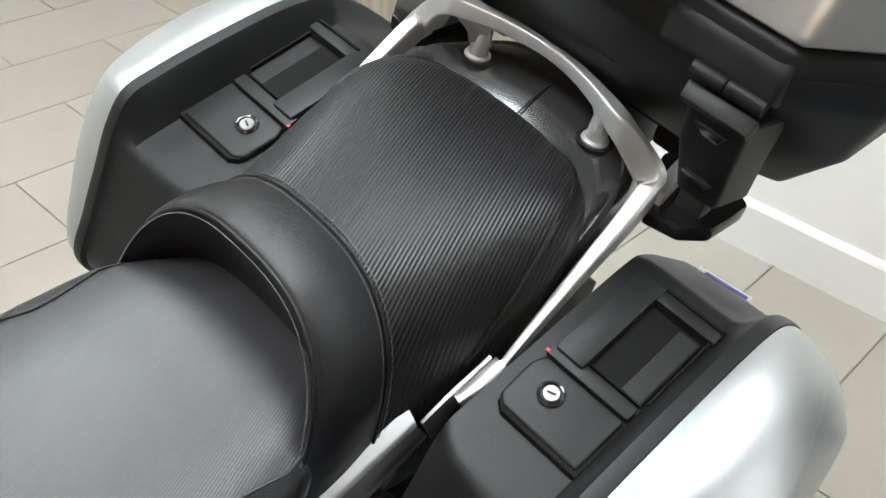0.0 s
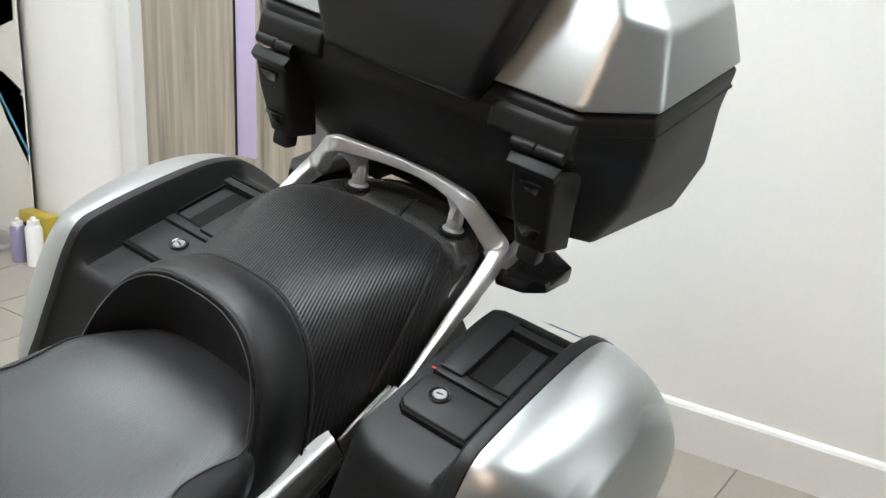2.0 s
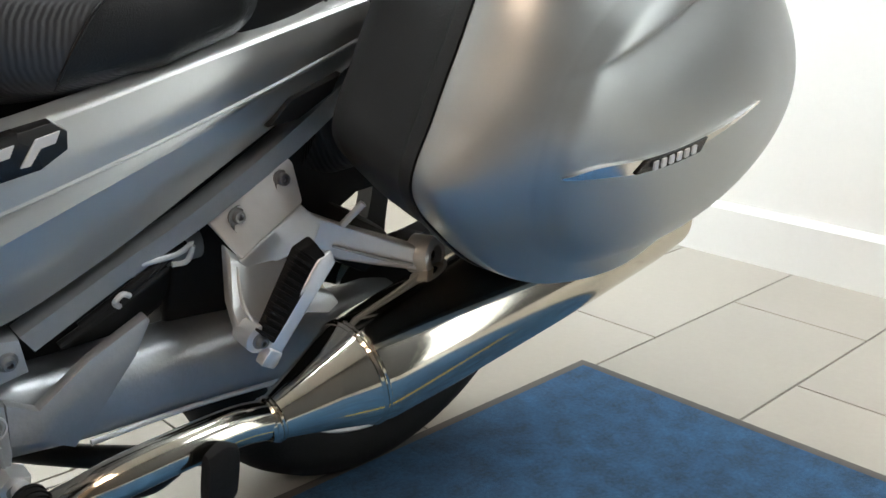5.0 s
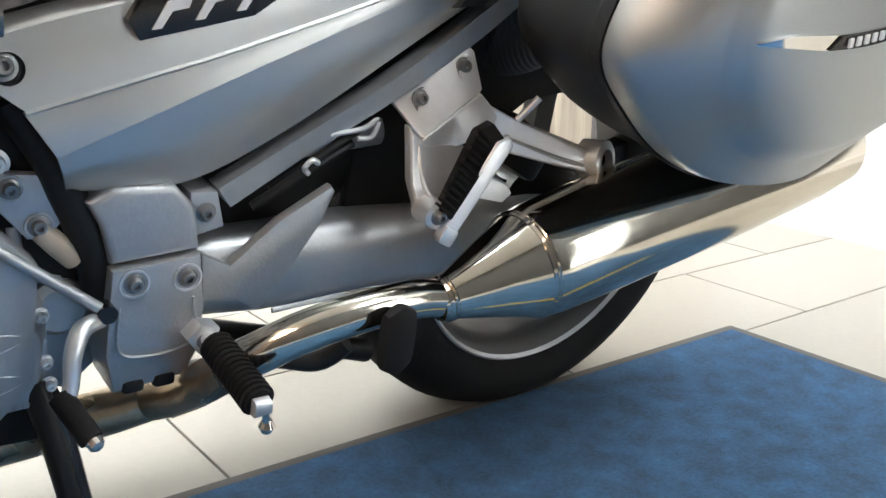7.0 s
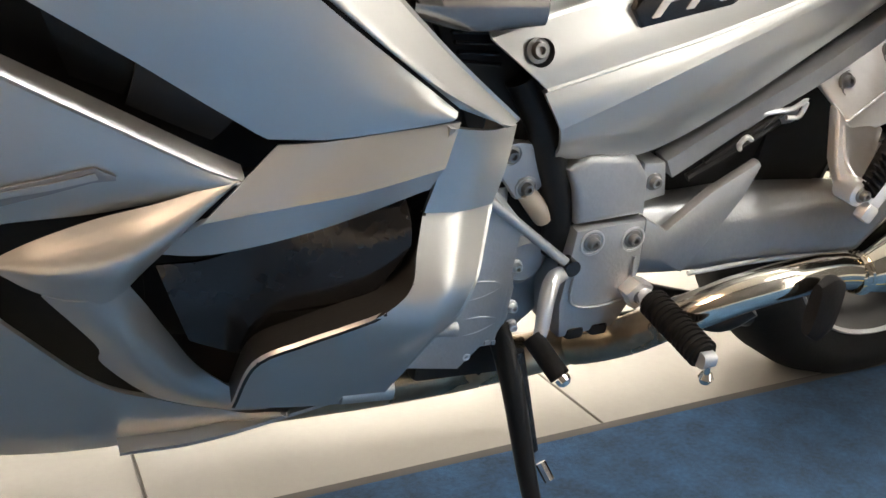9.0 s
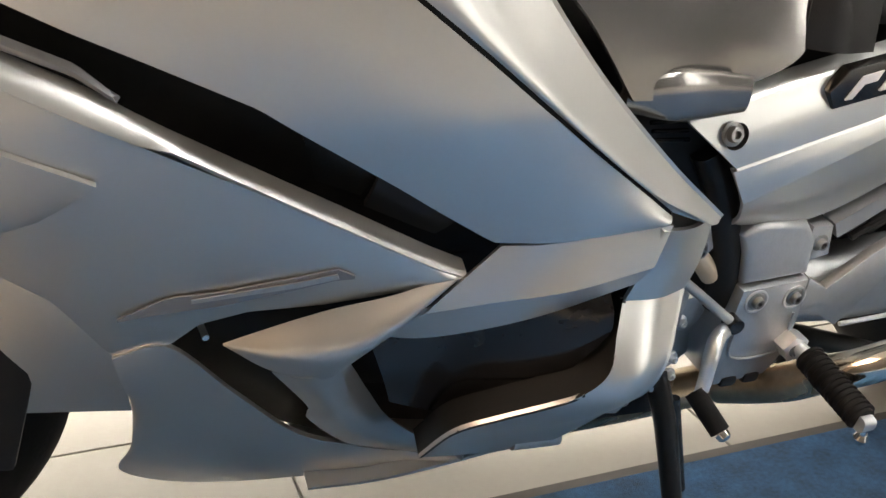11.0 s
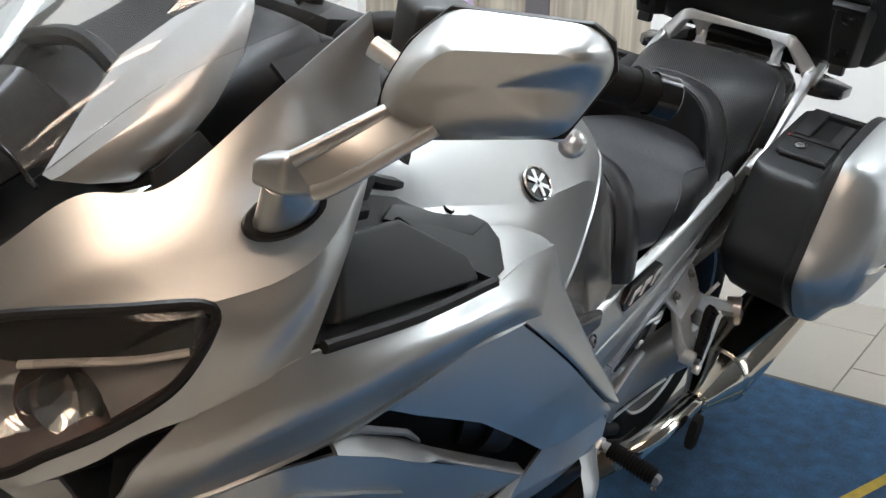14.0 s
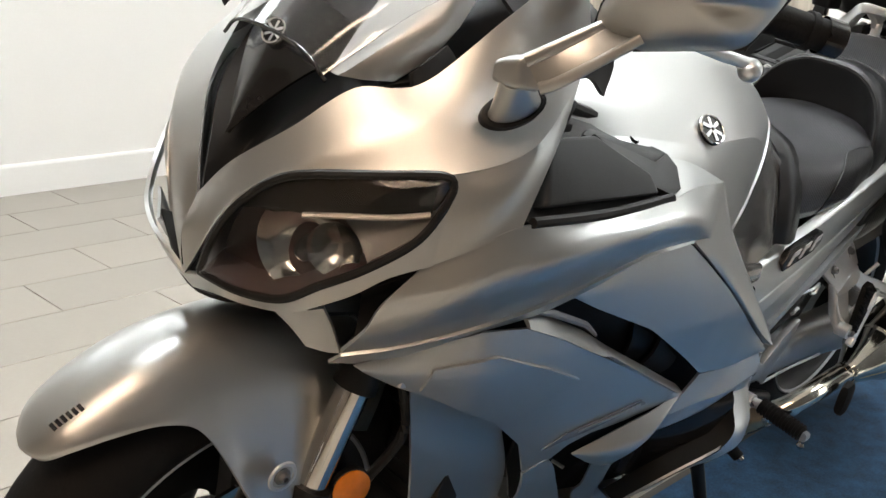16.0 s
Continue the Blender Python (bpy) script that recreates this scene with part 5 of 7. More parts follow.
# tank and its trim
TANK = [[(-1.08, 0.0, 0.985), (-0.95, 0.0, 1.010), (-0.80, 0.0, 1.008), (-0.68, 0.0, 0.990), (-0.56, 0.0, 0.955), (-0.46, 0.0, 0.902), (-0.400, 0.0, 0.855)],
        [(-1.08, -0.07, 0.975), (-0.95, -0.075, 0.990), (-0.80, -0.075, 0.986), (-0.66, -0.075, 0.968), (-0.54, -0.075, 0.936), (-0.46, -0.070, 0.895), (-0.403, -0.060, 0.852)],
        [(-1.07, -0.115, 0.945), (-0.95, -0.125, 0.948), (-0.80, -0.128, 0.942), (-0.66, -0.125, 0.926), (-0.54, -0.114, 0.897), (-0.46, -0.104, 0.862), (-0.412, -0.088, 0.832)],
        [(-1.05, -0.142, 0.900), (-0.95, -0.165, 0.900), (-0.80, -0.184, 0.880), (-0.70, -0.180, 0.876), (-0.60, -0.160, 0.862), (-0.515, -0.136, 0.832), (-0.450, -0.113, 0.795)],
        [(-1.02, -0.150, 0.885), (-0.95, -0.190, 0.875), (-0.82, -0.208, 0.848), (-0.75, -0.202, 0.822), (-0.68, -0.190, 0.795), (-0.60, -0.172, 0.768), (-0.55, -0.155, 0.750)],
        [(-1.00, -0.150, 0.84), (-0.92, -0.180, 0.83), (-0.82, -0.215, 0.805), (-0.78, -0.218, 0.785), (-0.74, -0.217, 0.762), (-0.69, -0.206, 0.742), (-0.64, -0.188, 0.733)],
        [(-1.00, -0.140, 0.80), (-0.92, -0.170, 0.79), (-0.84, -0.205, 0.775), (-0.80, -0.215, 0.762), (-0.765, -0.218, 0.752), (-0.735, -0.217, 0.743), (-0.713, -0.214, 0.738)]]
tank = part("fuel_tank", join(loft(TANK[:4], 44, 26, 0.004), loft(TANK[3:], 44, 22, 0.004)), SILVER, bike, "satin silver fuel tank with a round emblem")
part("tank_half", flip(loft(TANK, 30, 24, 0.004)), SILVER, tank)
edge_line = [(-0.713, -0.215, 0.738), (-0.64, -0.188, 0.733), (-0.58, -0.167, 0.745), (-0.52, -0.143, 0.758), (-0.465, -0.121, 0.783), (-0.425, -0.100, 0.815), (-0.404, -0.080, 0.845), (-0.402, -0.055, 0.855)]
part("tank_edge", tube(edge_line, 0.0028, 40, 8), RAIL, tank, "bright edge line")
TRIM2 = [(-0.672, -0.208, 0.700), (-0.60, -0.185, 0.700), (-0.54, -0.165, 0.712), (-0.49, -0.148, 0.728), (-0.445, -0.128, 0.758), (-0.412, -0.108, 0.795), (-0.393, -0.082, 0.828), (-0.390, -0.055, 0.838)]
TRIM3 = [(-0.615, -0.200, 0.630), (-0.56, -0.185, 0.622), (-0.49, -0.172, 0.622), (-0.425, -0.168, 0.650), (-0.420, -0.155, 0.70), (-0.400, -0.130, 0.752), (-0.382, -0.090, 0.80), (-0.378, -0.055, 0.815)]
part("tank_trim", loft([edge_line, TRIM2, TRIM3], 40, 12, 0.004), TRIM_GLOSS, bike, "glossy grey trim between tank and seat")
part("tank_trim", flip(loft([edge_line, TRIM2, TRIM3], 24, 8, 0.004)), GREY_TRIM, bike, "glossy grey trim between tank and seat")
NOSE_A = [(-0.425, -0.166, 0.655), (-0.424, -0.158, 0.700), (-0.402, -0.136, 0.752), (-0.384, -0.100, 0.800), (-0.380, -0.055, 0.822)]
NOSE_B = [(-0.395, -0.182, 0.655), (-0.398, -0.172, 0.705), (-0.380, -0.148, 0.760), (-0.364, -0.106, 0.808), (-0.360, -0.055, 0.830)]
NOSE_C = [(-0.345, -0.170, 0.650), (-0.350, -0.164, 0.705), (-0.345, -0.144, 0.762), (-0.335, -0.105, 0.805), (-0.330, -0.055, 0.822)]
for put in (lambda bm: bm, flip):
    part("seat_nose", put(loft([NOSE_A, NOSE_B, NOSE_C], 24, 12, 0.004)), LEATHER, bike, "smooth black vinyl seat nose")
part("knee_piece", hull([(-0.615, 0.006, 0.640, 0.615, 2.6), (-0.56, 0.010, 0.650, 0.602, 2.6), (-0.49, 0.007, 0.640, 0.606, 2.6)], 16, 8), TRIM_GLOSS, bike, "grey moulded piece").matrix_basis = pose(0, -0.185, 0)
E1 = Vector((-0.770, -0.176, 0.896))
EN = Vector((-0.10, -0.70, 0.70)).normalized()
em = part("tank_emblem", turned([(-0.004, 0.0), (-0.004, 0.0224), (0.002, 0.0224), (0.0032, 0.0215), (0.003, 0.0192), (0.002, 0.0188), (0.002, 0)], E1, EN, 48), BADGE_BLACK, tank, "round black and chrome emblem")
part("emblem_rim", turned([(0.001, 0.0226), (0.0036, 0.0221), (0.004, 0.0208), (0.0032, 0.0198), (0.002, 0.0195)], E1, EN, 48), CHROME, em, "chrome rim")
eu = EN.cross(Vector((0, 0, 1))).normalized()
ev = eu.cross(EN)
for k in range(6):
    a = math.pi * k / 3 + math.pi / 2
    d, n = eu * math.cos(a) + ev * math.sin(a), -eu * math.sin(a) + ev * math.cos(a)
    c = E1 + EN * 0.0028
    part("emblem_bar", skin([[c + d * 0.003 - n * 0.0022, c + d * 0.003 + n * 0.0022], [c + d * 0.0178 - n * 0.0026, c + d * 0.0178 + n * 0.0026]], 0.0012), RAIL, em, "chrome bar")

# ---------------- the motorcycle: fairing panels ----------------


def on_fairing(pts, extra=0.0):
    """Places (x, z, how far proud) on the fairing's curve."""
    return [(x, float(fairing_y(x, z)) - o - extra, z) for x, z, o in pts]


def both_sides(name, build, material, label, parent=None):
    part(name, flipf(build()), material, parent or bike, label)
    return part(name, build(), material, parent or bike, label)


SH_A = [(-1.308, -0.200, 0.812), (-1.270, -0.228, 0.838), (-1.227, -0.246, 0.860), (-1.143, -0.257, 0.859), (-1.04, -0.265, 0.861), (-0.979, -0.268, 0.864), (-0.90, -0.250, 0.860), (-0.807, -0.233, 0.846)]
SH_B = [(-1.340, -0.182, 0.765), (-1.275, -0.238, 0.798), (-1.20, -0.269, 0.824), (-1.12, -0.281, 0.836), (-1.02, -0.292, 0.846), (-0.96, -0.293, 0.842), (-0.91, -0.284, 0.824), (-0.862, -0.267, 0.798)]
SH_C = [(-1.352, -0.145, 0.692), (-1.297, -0.180, 0.706), (-1.214, -0.222, 0.734), (-1.136, -0.240, 0.753), (-1.063, -0.250, 0.771), (-0.993, -0.258, 0.788), (-0.95, -0.265, 0.794), (-0.904, -0.268, 0.796)]
SH_D = [(-1.350, -0.125, 0.672), (-1.293, -0.160, 0.677), (-1.21, -0.200, 0.711), (-1.136, -0.222, 0.727), (-1.063, -0.238, 0.752), (-0.993, -0.250, 0.780), (-0.95, -0.260, 0.790), (-0.904, -0.266, 0.795)]
FACET = [[(-0.979, -0.268, 0.864), (-0.93, -0.218, 0.874), (-0.88, -0.169, 0.881)], [(-0.90, -0.250, 0.860), (-0.870, -0.225, 0.864), (-0.840, -0.196, 0.866)], [(-0.807, -0.233, 0.846), (-0.800, -0.222, 0.847), (-0.795, -0.208, 0.847)]]


def shoulder_mesh():
    return join(loft([SH_A, SH_B, [tuple((Vector(a) + Vector(b)) / 2 + Vector((0, -0.006, 0))) for a, b in zip(SH_B, SH_C)], SH_C], 60, 24, 0.005), loft([SH_C, SH_D], 60, 5, 0.004), loft(FACET, 12, 12, 0.005))


both_sides("upper_fairing", shoulder_mesh, SILVER, "satin silver shoulder fairing")
ST_O = [(-0.807, -0.233, 0.846), (-0.765, -0.245, 0.775), (-0.70, -0.266, 0.690), (-0.628, -0.276, 0.617), (-0.552, -0.268, 0.553)]
ST_M = [(-0.862, -0.263, 0.797), (-0.80, -0.276, 0.735), (-0.72, -0.286, 0.663), (-0.64, -0.289, 0.597), (-0.570, -0.281, 0.556)]
ST_I = [(-0.902, -0.268, 0.793), (-0.846, -0.273, 0.753), (-0.785, -0.280, 0.707), (-0.703, -0.285, 0.642), (-0.612, -0.281, 0.572)]
both_sides("rear_strip", lambda: loft([ST_O, ST_M, ST_I], 40, 12, 0.005), SILVER, "silver edge strip of the fairing")
both_sides("strip_return", lambda: loft([ST_O, [(x + 0.012, y + 0.05, z - 0.012) for x, y, z in ST_O]], 30, 5, 0.003), SILVER, "inner return of the edge strip")
side("gap_line", [(-0.905, 0.795), (-0.846, 0.753), (-0.785, 0.707), (-0.703, 0.642), (-0.612, 0.572)], [(-0.915, 0.780), (-0.86, 0.740), (-0.80, 0.692), (-0.718, 0.628), (-0.630, 0.560)], PLASTIC_DARK, -0.006, 0, "", nu=20, nv=4)
side("vent_cover", [(-1.131, 0.738), (-1.08, 0.759), (-1.036, 0.775), (-0.991, 0.788), (-0.914, 0.790), (-0.901, 0.788), (-0.849, 0.751), (-0.788, 0.705), (-0.706, 0.640), (-0.615, 0.571)], [(-1.131, 0.736), (-1.088, 0.742), (-1.04, 0.718), (-0.933, 0.671), (-0.839, 0.609), (-0.756, 0.551), (-0.714, 0.551), (-0.672, 0.557), (-0.622, 0.565)], SILVER, (-0.001, 0.003), 0.003, "silver side vent cover", nu=60, nv=16)
side("slot_lining", [(-1.16, 0.760), (-0.95, 0.70), (-0.75, 0.58), (-0.66, 0.57)], [(-1.16, 0.690), (-0.99, 0.60), (-0.80, 0.50), (-0.70, 0.50)], PLASTIC_DARK, -0.055, 0, "black vent lining")
side("vent_flange", [(-1.143, 0.724), (-1.108, 0.714), (-1.036, 0.679), (-0.985, 0.647), (-0.875, 0.584), (-0.795, 0.537), (-0.768, 0.522)], [(-1.143, 0.709), (-1.084, 0.684), (-1.005, 0.642), (-0.984, 0.637), (-0.875, 0.573), (-0.793, 0.525), (-0.768, 0.514)], SILVER, (-0.014, 0.003), 0.002, "bright vent flange", nu=40, nv=6)
side("vent_insert", [(-1.137, 0.727), (-1.10, 0.722), (-1.037, 0.694), (-1.019, 0.677)], [(-1.135, 0.722), (-1.10, 0.711), (-1.04, 0.686), (-1.016, 0.668)], GREY_TRIM, -0.009, 0.003, "dark metallic vent insert", nu=20, nv=5)
side("slot_block", [(-0.90, 0.650), (-0.835, 0.610)], [(-0.88, 0.585), (-0.845, 0.570)], PLASTIC, -0.045, 0.004, "", nu=8, nv=5)
side("slot_block", [(-0.835, 0.612), (-0.765, 0.560)], [(-0.845, 0.566), (-0.785, 0.535)], DASH_GREY, -0.035, 0.004, "grey duct block", nu=8, nv=5)
side("side_fairing", [(-1.335, 0.675), (-1.285, 0.685), (-1.248, 0.700), (-1.204, 0.714), (-1.143, 0.708), (-1.084, 0.683), (-1.005, 0.641), (-0.945, 0.609), (-0.875, 0.573), (-0.793, 0.525), (-0.770, 0.514)], [(-1.325, 0.665), (-1.288, 0.643), (-1.251, 0.626), (-1.19, 0.595), (-1.135, 0.560), (-1.069, 0.50), (-1.033, 0.436), (-0.991, 0.445), (-0.968, 0.470), (-0.932, 0.483), (-0.873, 0.489), (-0.80, 0.504), (-0.774, 0.511)], SILVER, 0.0, 0.004, "large satin silver side fairing", nu=70, nv=20)
side("raised_facet", [(-1.257, 0.669), (-1.189, 0.684), (-1.10, 0.647), (-1.033, 0.613)], [(-1.262, 0.637), (-1.20, 0.600), (-1.128, 0.560), (-1.071, 0.582)], SILVER, (0.0085, 0.006), 0.001, "raised facet of the side fairing", nu=24, nv=10)
mk = side("side_emblem", [(-1.027, 0.484), (-0.991, 0.505), (-0.955, 0.510), (-0.90, 0.524), (-0.872, 0.532), (-0.858, 0.524)], [(-1.027, 0.481), (-0.985, 0.490), (-0.955, 0.495), (-0.90, 0.511), (-0.872, 0.520), (-0.858, 0.521)], GREY_TRIM, 0.0065, 0, "dark slanted emblem strip", nu=24, nv=4, thick=0.0015, both=False)
side("emblem_inlay", [(-0.975, 0.504), (-0.90, 0.5205), (-0.872, 0.528)], [(-0.975, 0.500), (-0.90, 0.515), (-0.870, 0.523)], SILVER, 0.0085, 0, "silver inlay", parent=mk, nu=16, nv=3, thick=0.001, both=False)
side("lower_opening", [(-1.02, 0.49), (-0.93, 0.50), (-0.84, 0.50)], [(-1.0, 0.40), (-0.93, 0.29), (-0.82, 0.21)], PLASTIC_DARK, -0.045, 0, "black lower opening")
part("marker_stud", tube([(-0.962, -0.165, 0.437), (-0.960, -0.185, 0.436)], 0.003, 4, 10), CAST, bike, "small bare stud")
part("marker_stud", tube([(-0.900, -0.150, 0.375), (-0.897, -0.170, 0.374)], 0.003, 4, 10), CAST, bike, "small bare stud")
FIN_U = [(-0.950, 0.446, 0.0), (-0.917, 0.469, 0.006), (-0.873, 0.489, 0.008), (-0.825, 0.502, 0.006), (-0.773, 0.518, 0.0)]
FIN_M = [(-0.950, 0.445, 0.002), (-0.912, 0.450, 0.024), (-0.868, 0.455, 0.032), (-0.828, 0.478, 0.026), (-0.773, 0.515, 0.003)]
FIN_L = [(-0.948, 0.443, 0.002), (-0.914, 0.424, 0.016), (-0.871, 0.414, 0.020), (-0.838, 0.442, 0.010), (-0.780, 0.502, -0.006)]
both_sides("chin_fin", lambda: loft([on_fairing(c) for c in (FIN_U, FIN_M, FIN_L)], 30, 16, 0.004), SILVER, "bright curved fairing fin")
SP_1 = [(-0.914, 0.421, 0.015), (-0.876, 0.352, 0.004), (-0.871, 0.323, 0.0), (-0.823, 0.262, 0.0), (-0.754, 0.227, 0.0)]
SP_2 = [(-0.884, 0.418, 0.022), (-0.856, 0.365, 0.017), (-0.84, 0.330, 0.012), (-0.795, 0.270, 0.006), (-0.740, 0.233, 0.002)]
SP_3 = [(-0.852, 0.426, 0.012), (-0.838, 0.395, -0.004), (-0.817, 0.350, -0.012), (-0.786, 0.295, -0.008), (-0.725, 0.236, 0.0)]
both_sides("fairing_spar", lambda: loft([on_fairing(c) for c in (SP_1, SP_2, SP_3)], 30, 12, 0.004), SILVER, "silver lower fairing spar")
side("belly_fairing", [(-1.033, 0.434), (-0.991, 0.445), (-0.936, 0.373), (-0.876, 0.295), (-0.823, 0.262), (-0.754, 0.228), (-0.716, 0.235)], [(-1.02, 0.372), (-1.023, 0.294), (-1.034, 0.236), (-0.988, 0.191), (-0.911, 0.176), (-0.803, 0.190), (-0.706, 0.231)], SILVER, 0.002, 0.006, "silver belly fairing", nu=40, nv=12, curved=True)
part("belly_pan", loft([[(-0.86, -0.150, 0.200), (-0.78, -0.165, 0.210), (-0.66, -0.19, 0.248)], [(-0.86, -0.10, 0.210), (-0.78, -0.11, 0.212), (-0.68, -0.12, 0.240)], [(-0.86, 0.0, 0.215), (-0.78, 0.0, 0.212), (-0.68, 0.0, 0.235)]], 20, 10, 0.004), SILVER, bike, "silver belly pan")
RM_U = [(-0.746, 0.544, -0.002), (-0.714, 0.548, 0.0), (-0.672, 0.555, 0.0), (-0.612, 0.563, 0.0)]
RM_M = [(-0.800, 0.482, 0.010), (-0.745, 0.496, 0.015), (-0.690, 0.511, 0.014), (-0.624, 0.528, 0.006)]
RM_B = [(-0.838, 0.450, 0.000), (-0.790, 0.452, 0.010), (-0.715, 0.476, 0.010), (-0.632, 0.508, 0.000)]
both_sides("scoop_rim", lambda: join(loft([on_fairing(RM_U), on_fairing(RM_M)], 30, 8, 0.005), loft([on_fairing(RM_M), on_fairing(RM_B)], 30, 8, 0.005)), SILVER, "curved silver scoop rim")
side("scoop_lining", [(-0.87, 0.45), (-0.74, 0.50), (-0.61, 0.53)], [(-0.86, 0.23), (-0.74, 0.20), (-0.62, 0.29)], PLASTIC_DARK, -0.055, 0, "black scoop lining", curved=True)
side("scoop_blade", [(-0.828, 0.427), (-0.784, 0.431), (-0.742, 0.452), (-0.704, 0.477), (-0.645, 0.500)], [(-0.803, 0.349), (-0.759, 0.324), (-0.721, 0.316), (-0.692, 0.354), (-0.642, 0.457)], PLASTIC_GLOSS, (-0.016, 0.002), 0.008, "gloss black scoop blade", nu=28, nv=10, curved=True)
side("scoop_blade", [(-0.760, 0.405), (-0.72, 0.425), (-0.66, 0.470)], [(-0.752, 0.398), (-0.715, 0.412), (-0.657, 0.455)], PLASTIC, -0.020, 0.003, "black inner rib", nu=16, nv=4)
REAR = [[(-0.623, -0.285, 0.561), (-0.58, -0.268, 0.549), (-0.540, -0.240, 0.540)],
        [(-0.622, -0.272, 0.518), (-0.588, -0.268, 0.512), (-0.553, -0.254, 0.507)],
        [(-0.628, -0.266, 0.482), (-0.596, -0.267, 0.480), (-0.562, -0.256, 0.478)],
        [(-0.628, -0.267, 0.480), (-0.596, -0.268, 0.478), (-0.562, -0.257, 0.476)],
        [(-0.638, -0.284, 0.455), (-0.606, -0.287, 0.452), (-0.575, -0.276, 0.450)],
        [(-0.647, -0.299, 0.430), (-0.617, -0.303, 0.427), (-0.588, -0.293, 0.424)],
        [(-0.669, -0.299, 0.410), (-0.630, -0.303, 0.397), (-0.600, -0.291, 0.392)],
        [(-0.695, -0.291, 0.396), (-0.646, -0.280, 0.363), (-0.607, -0.266, 0.356)],
        [(-0.728, -0.277, 0.378), (-0.664, -0.248, 0.328), (-0.613, -0.238, 0.312)],
        [(-0.762, -0.258, 0.352), (-0.686, -0.215, 0.290), (-0.617, -0.208, 0.268)],
        [(-0.768, -0.205, 0.272), (-0.690, -0.191, 0.246), (-0.620, -0.183, 0.232)]]
both_sides("rear_fairing", lambda: join(loft(REAR[:3], 24, 12, 0.004), loft(REAR[3:], 24, 32, 0.004), loft([REAR[2], REAR[3]], 24, 4, 0.004)), SILVER, "silver rear fairing panel with a bright shelf")
both_sides("rear_return", lambda: loft([[r[2] for r in REAR], [(r[2][0] + 0.004, r[2][1] + 0.05, r[2][2]) for r in REAR]], 30, 4, 0.003), SILVER, "inner return of the rear panel")
both_sides("scoop_return", lambda: loft([[r[0] for r in REAR[1:]], [(r[0][0] + 0.006, r[0][1] + 0.035, r[0][2] + 0.004) for r in REAR[1:]]], 30, 4, 0.003), PLASTIC, "black edge round the scoop")
part("fairing_foot", tube([(-0.660, -0.186, 0.250), (-0.606, -0.182, 0.246)], [0.010, 0.014], 6, 18), SILVER, bike, "rounded rear end of the belly fairing")

# pocket panel between nose, tank and shoulder
pk = part("pocket_panel", loft([[(-1.235, -0.235, 0.862), (-1.14, -0.245, 0.855), (-1.05, -0.252, 0.856), (-0.978, -0.260, 0.862)], [(-1.20, -0.205, 0.895), (-1.12, -0.205, 0.895), (-1.02, -0.205, 0.893), (-0.925, -0.212, 0.876)], [(-1.16, -0.160, 0.950), (-1.08, -0.150, 0.935), (-0.97, -0.145, 0.905), (-0.878, -0.160, 0.882)]], 24, 12, 0.004), PLASTIC, bike, "black pocket panel beside the tank")
part("pocket_lid", rounded(skin([[(-1.200, -0.230, 0.868), (-1.165, -0.190, 0.925), (-1.065, -0.184, 0.917), (-0.985, -0.222, 0.878), (-0.990, -0.245, 0.862)], [(-1.193, -0.247, 0.876), (-1.158, -0.205, 0.934), (-1.068, -0.199, 0.926), (-0.997, -0.238, 0.885), (-1.003, -0.260, 0.869)]], close_u=True, caps=True), 0.006, 3), PLASTIC, pk, "black storage pocket lid")
part("lid_hinge", box(0.05, 0.012, 0.010, (-1.125, -0.182, 0.935), (0, 5, 0), 0.003), PLASTIC_DARK, pk)
part("rear_facet", rounded(skin([[(-1.080, -0.188, 0.924), (-0.985, -0.132, 0.908), (-0.912, -0.172, 0.889), (-0.905, -0.198, 0.886), (-0.947, -0.209, 0.883)], [(-1.070, -0.180, 0.915), (-0.985, -0.120, 0.900), (-0.912, -0.165, 0.878), (-0.905, -0.190, 0.876), (-0.945, -0.200, 0.870)]], close_u=True, caps=True), 0.003, 2), PLASTIC, pk, "black upper facet of the panel")
part("lower_facet", rounded(skin([[(-1.062, -0.190, 0.925), (-0.947, -0.209, 0.884), (-0.906, -0.198, 0.887), (-0.920, -0.226, 0.880), (-0.962, -0.262, 0.871), (-0.988, -0.268, 0.869), (-0.998, -0.244, 0.874)], [(-1.062, -0.182, 0.912), (-0.947, -0.200, 0.870), (-0.906, -0.190, 0.873), (-0.920, -0.216, 0.866), (-0.962, -0.252, 0.858), (-0.988, -0.258, 0.856), (-0.998, -0.236, 0.860)]], close_u=True, caps=True), 0.003, 2), PLASTIC, pk, "black lower facet of the panel")
part("screw", turned([(-0.003, 0.0075), (0.0005, 0.0075), (0.0008, 0.006), (-0.002, 0.005), (-0.002, 0)], (-0.940, -0.168, 0.8975), (0.25, -0.33, 0.91), 20), PLASTIC_GLOSS, pk)
part("pocket_sill", tube([(-1.215, -0.250, 0.864), (-1.10, -0.260, 0.860), (-0.985, -0.266, 0.864)], 0.006, 20, 8), PLASTIC_DARK, pk)
part("inner_stay", tube([(-1.15, -0.14, 1.00), (-1.06, -0.135, 0.945), (-0.99, -0.135, 0.920)], 0.008, 16, 8), PLASTIC, bike, "black inner fairing stay")
part("inner_stay", box(0.13, 0.03, 0.05, (-1.12, -0.140, 0.950), (0, 22, 0), 0.008), DASH_GREY, bike, "grey inner bracket")

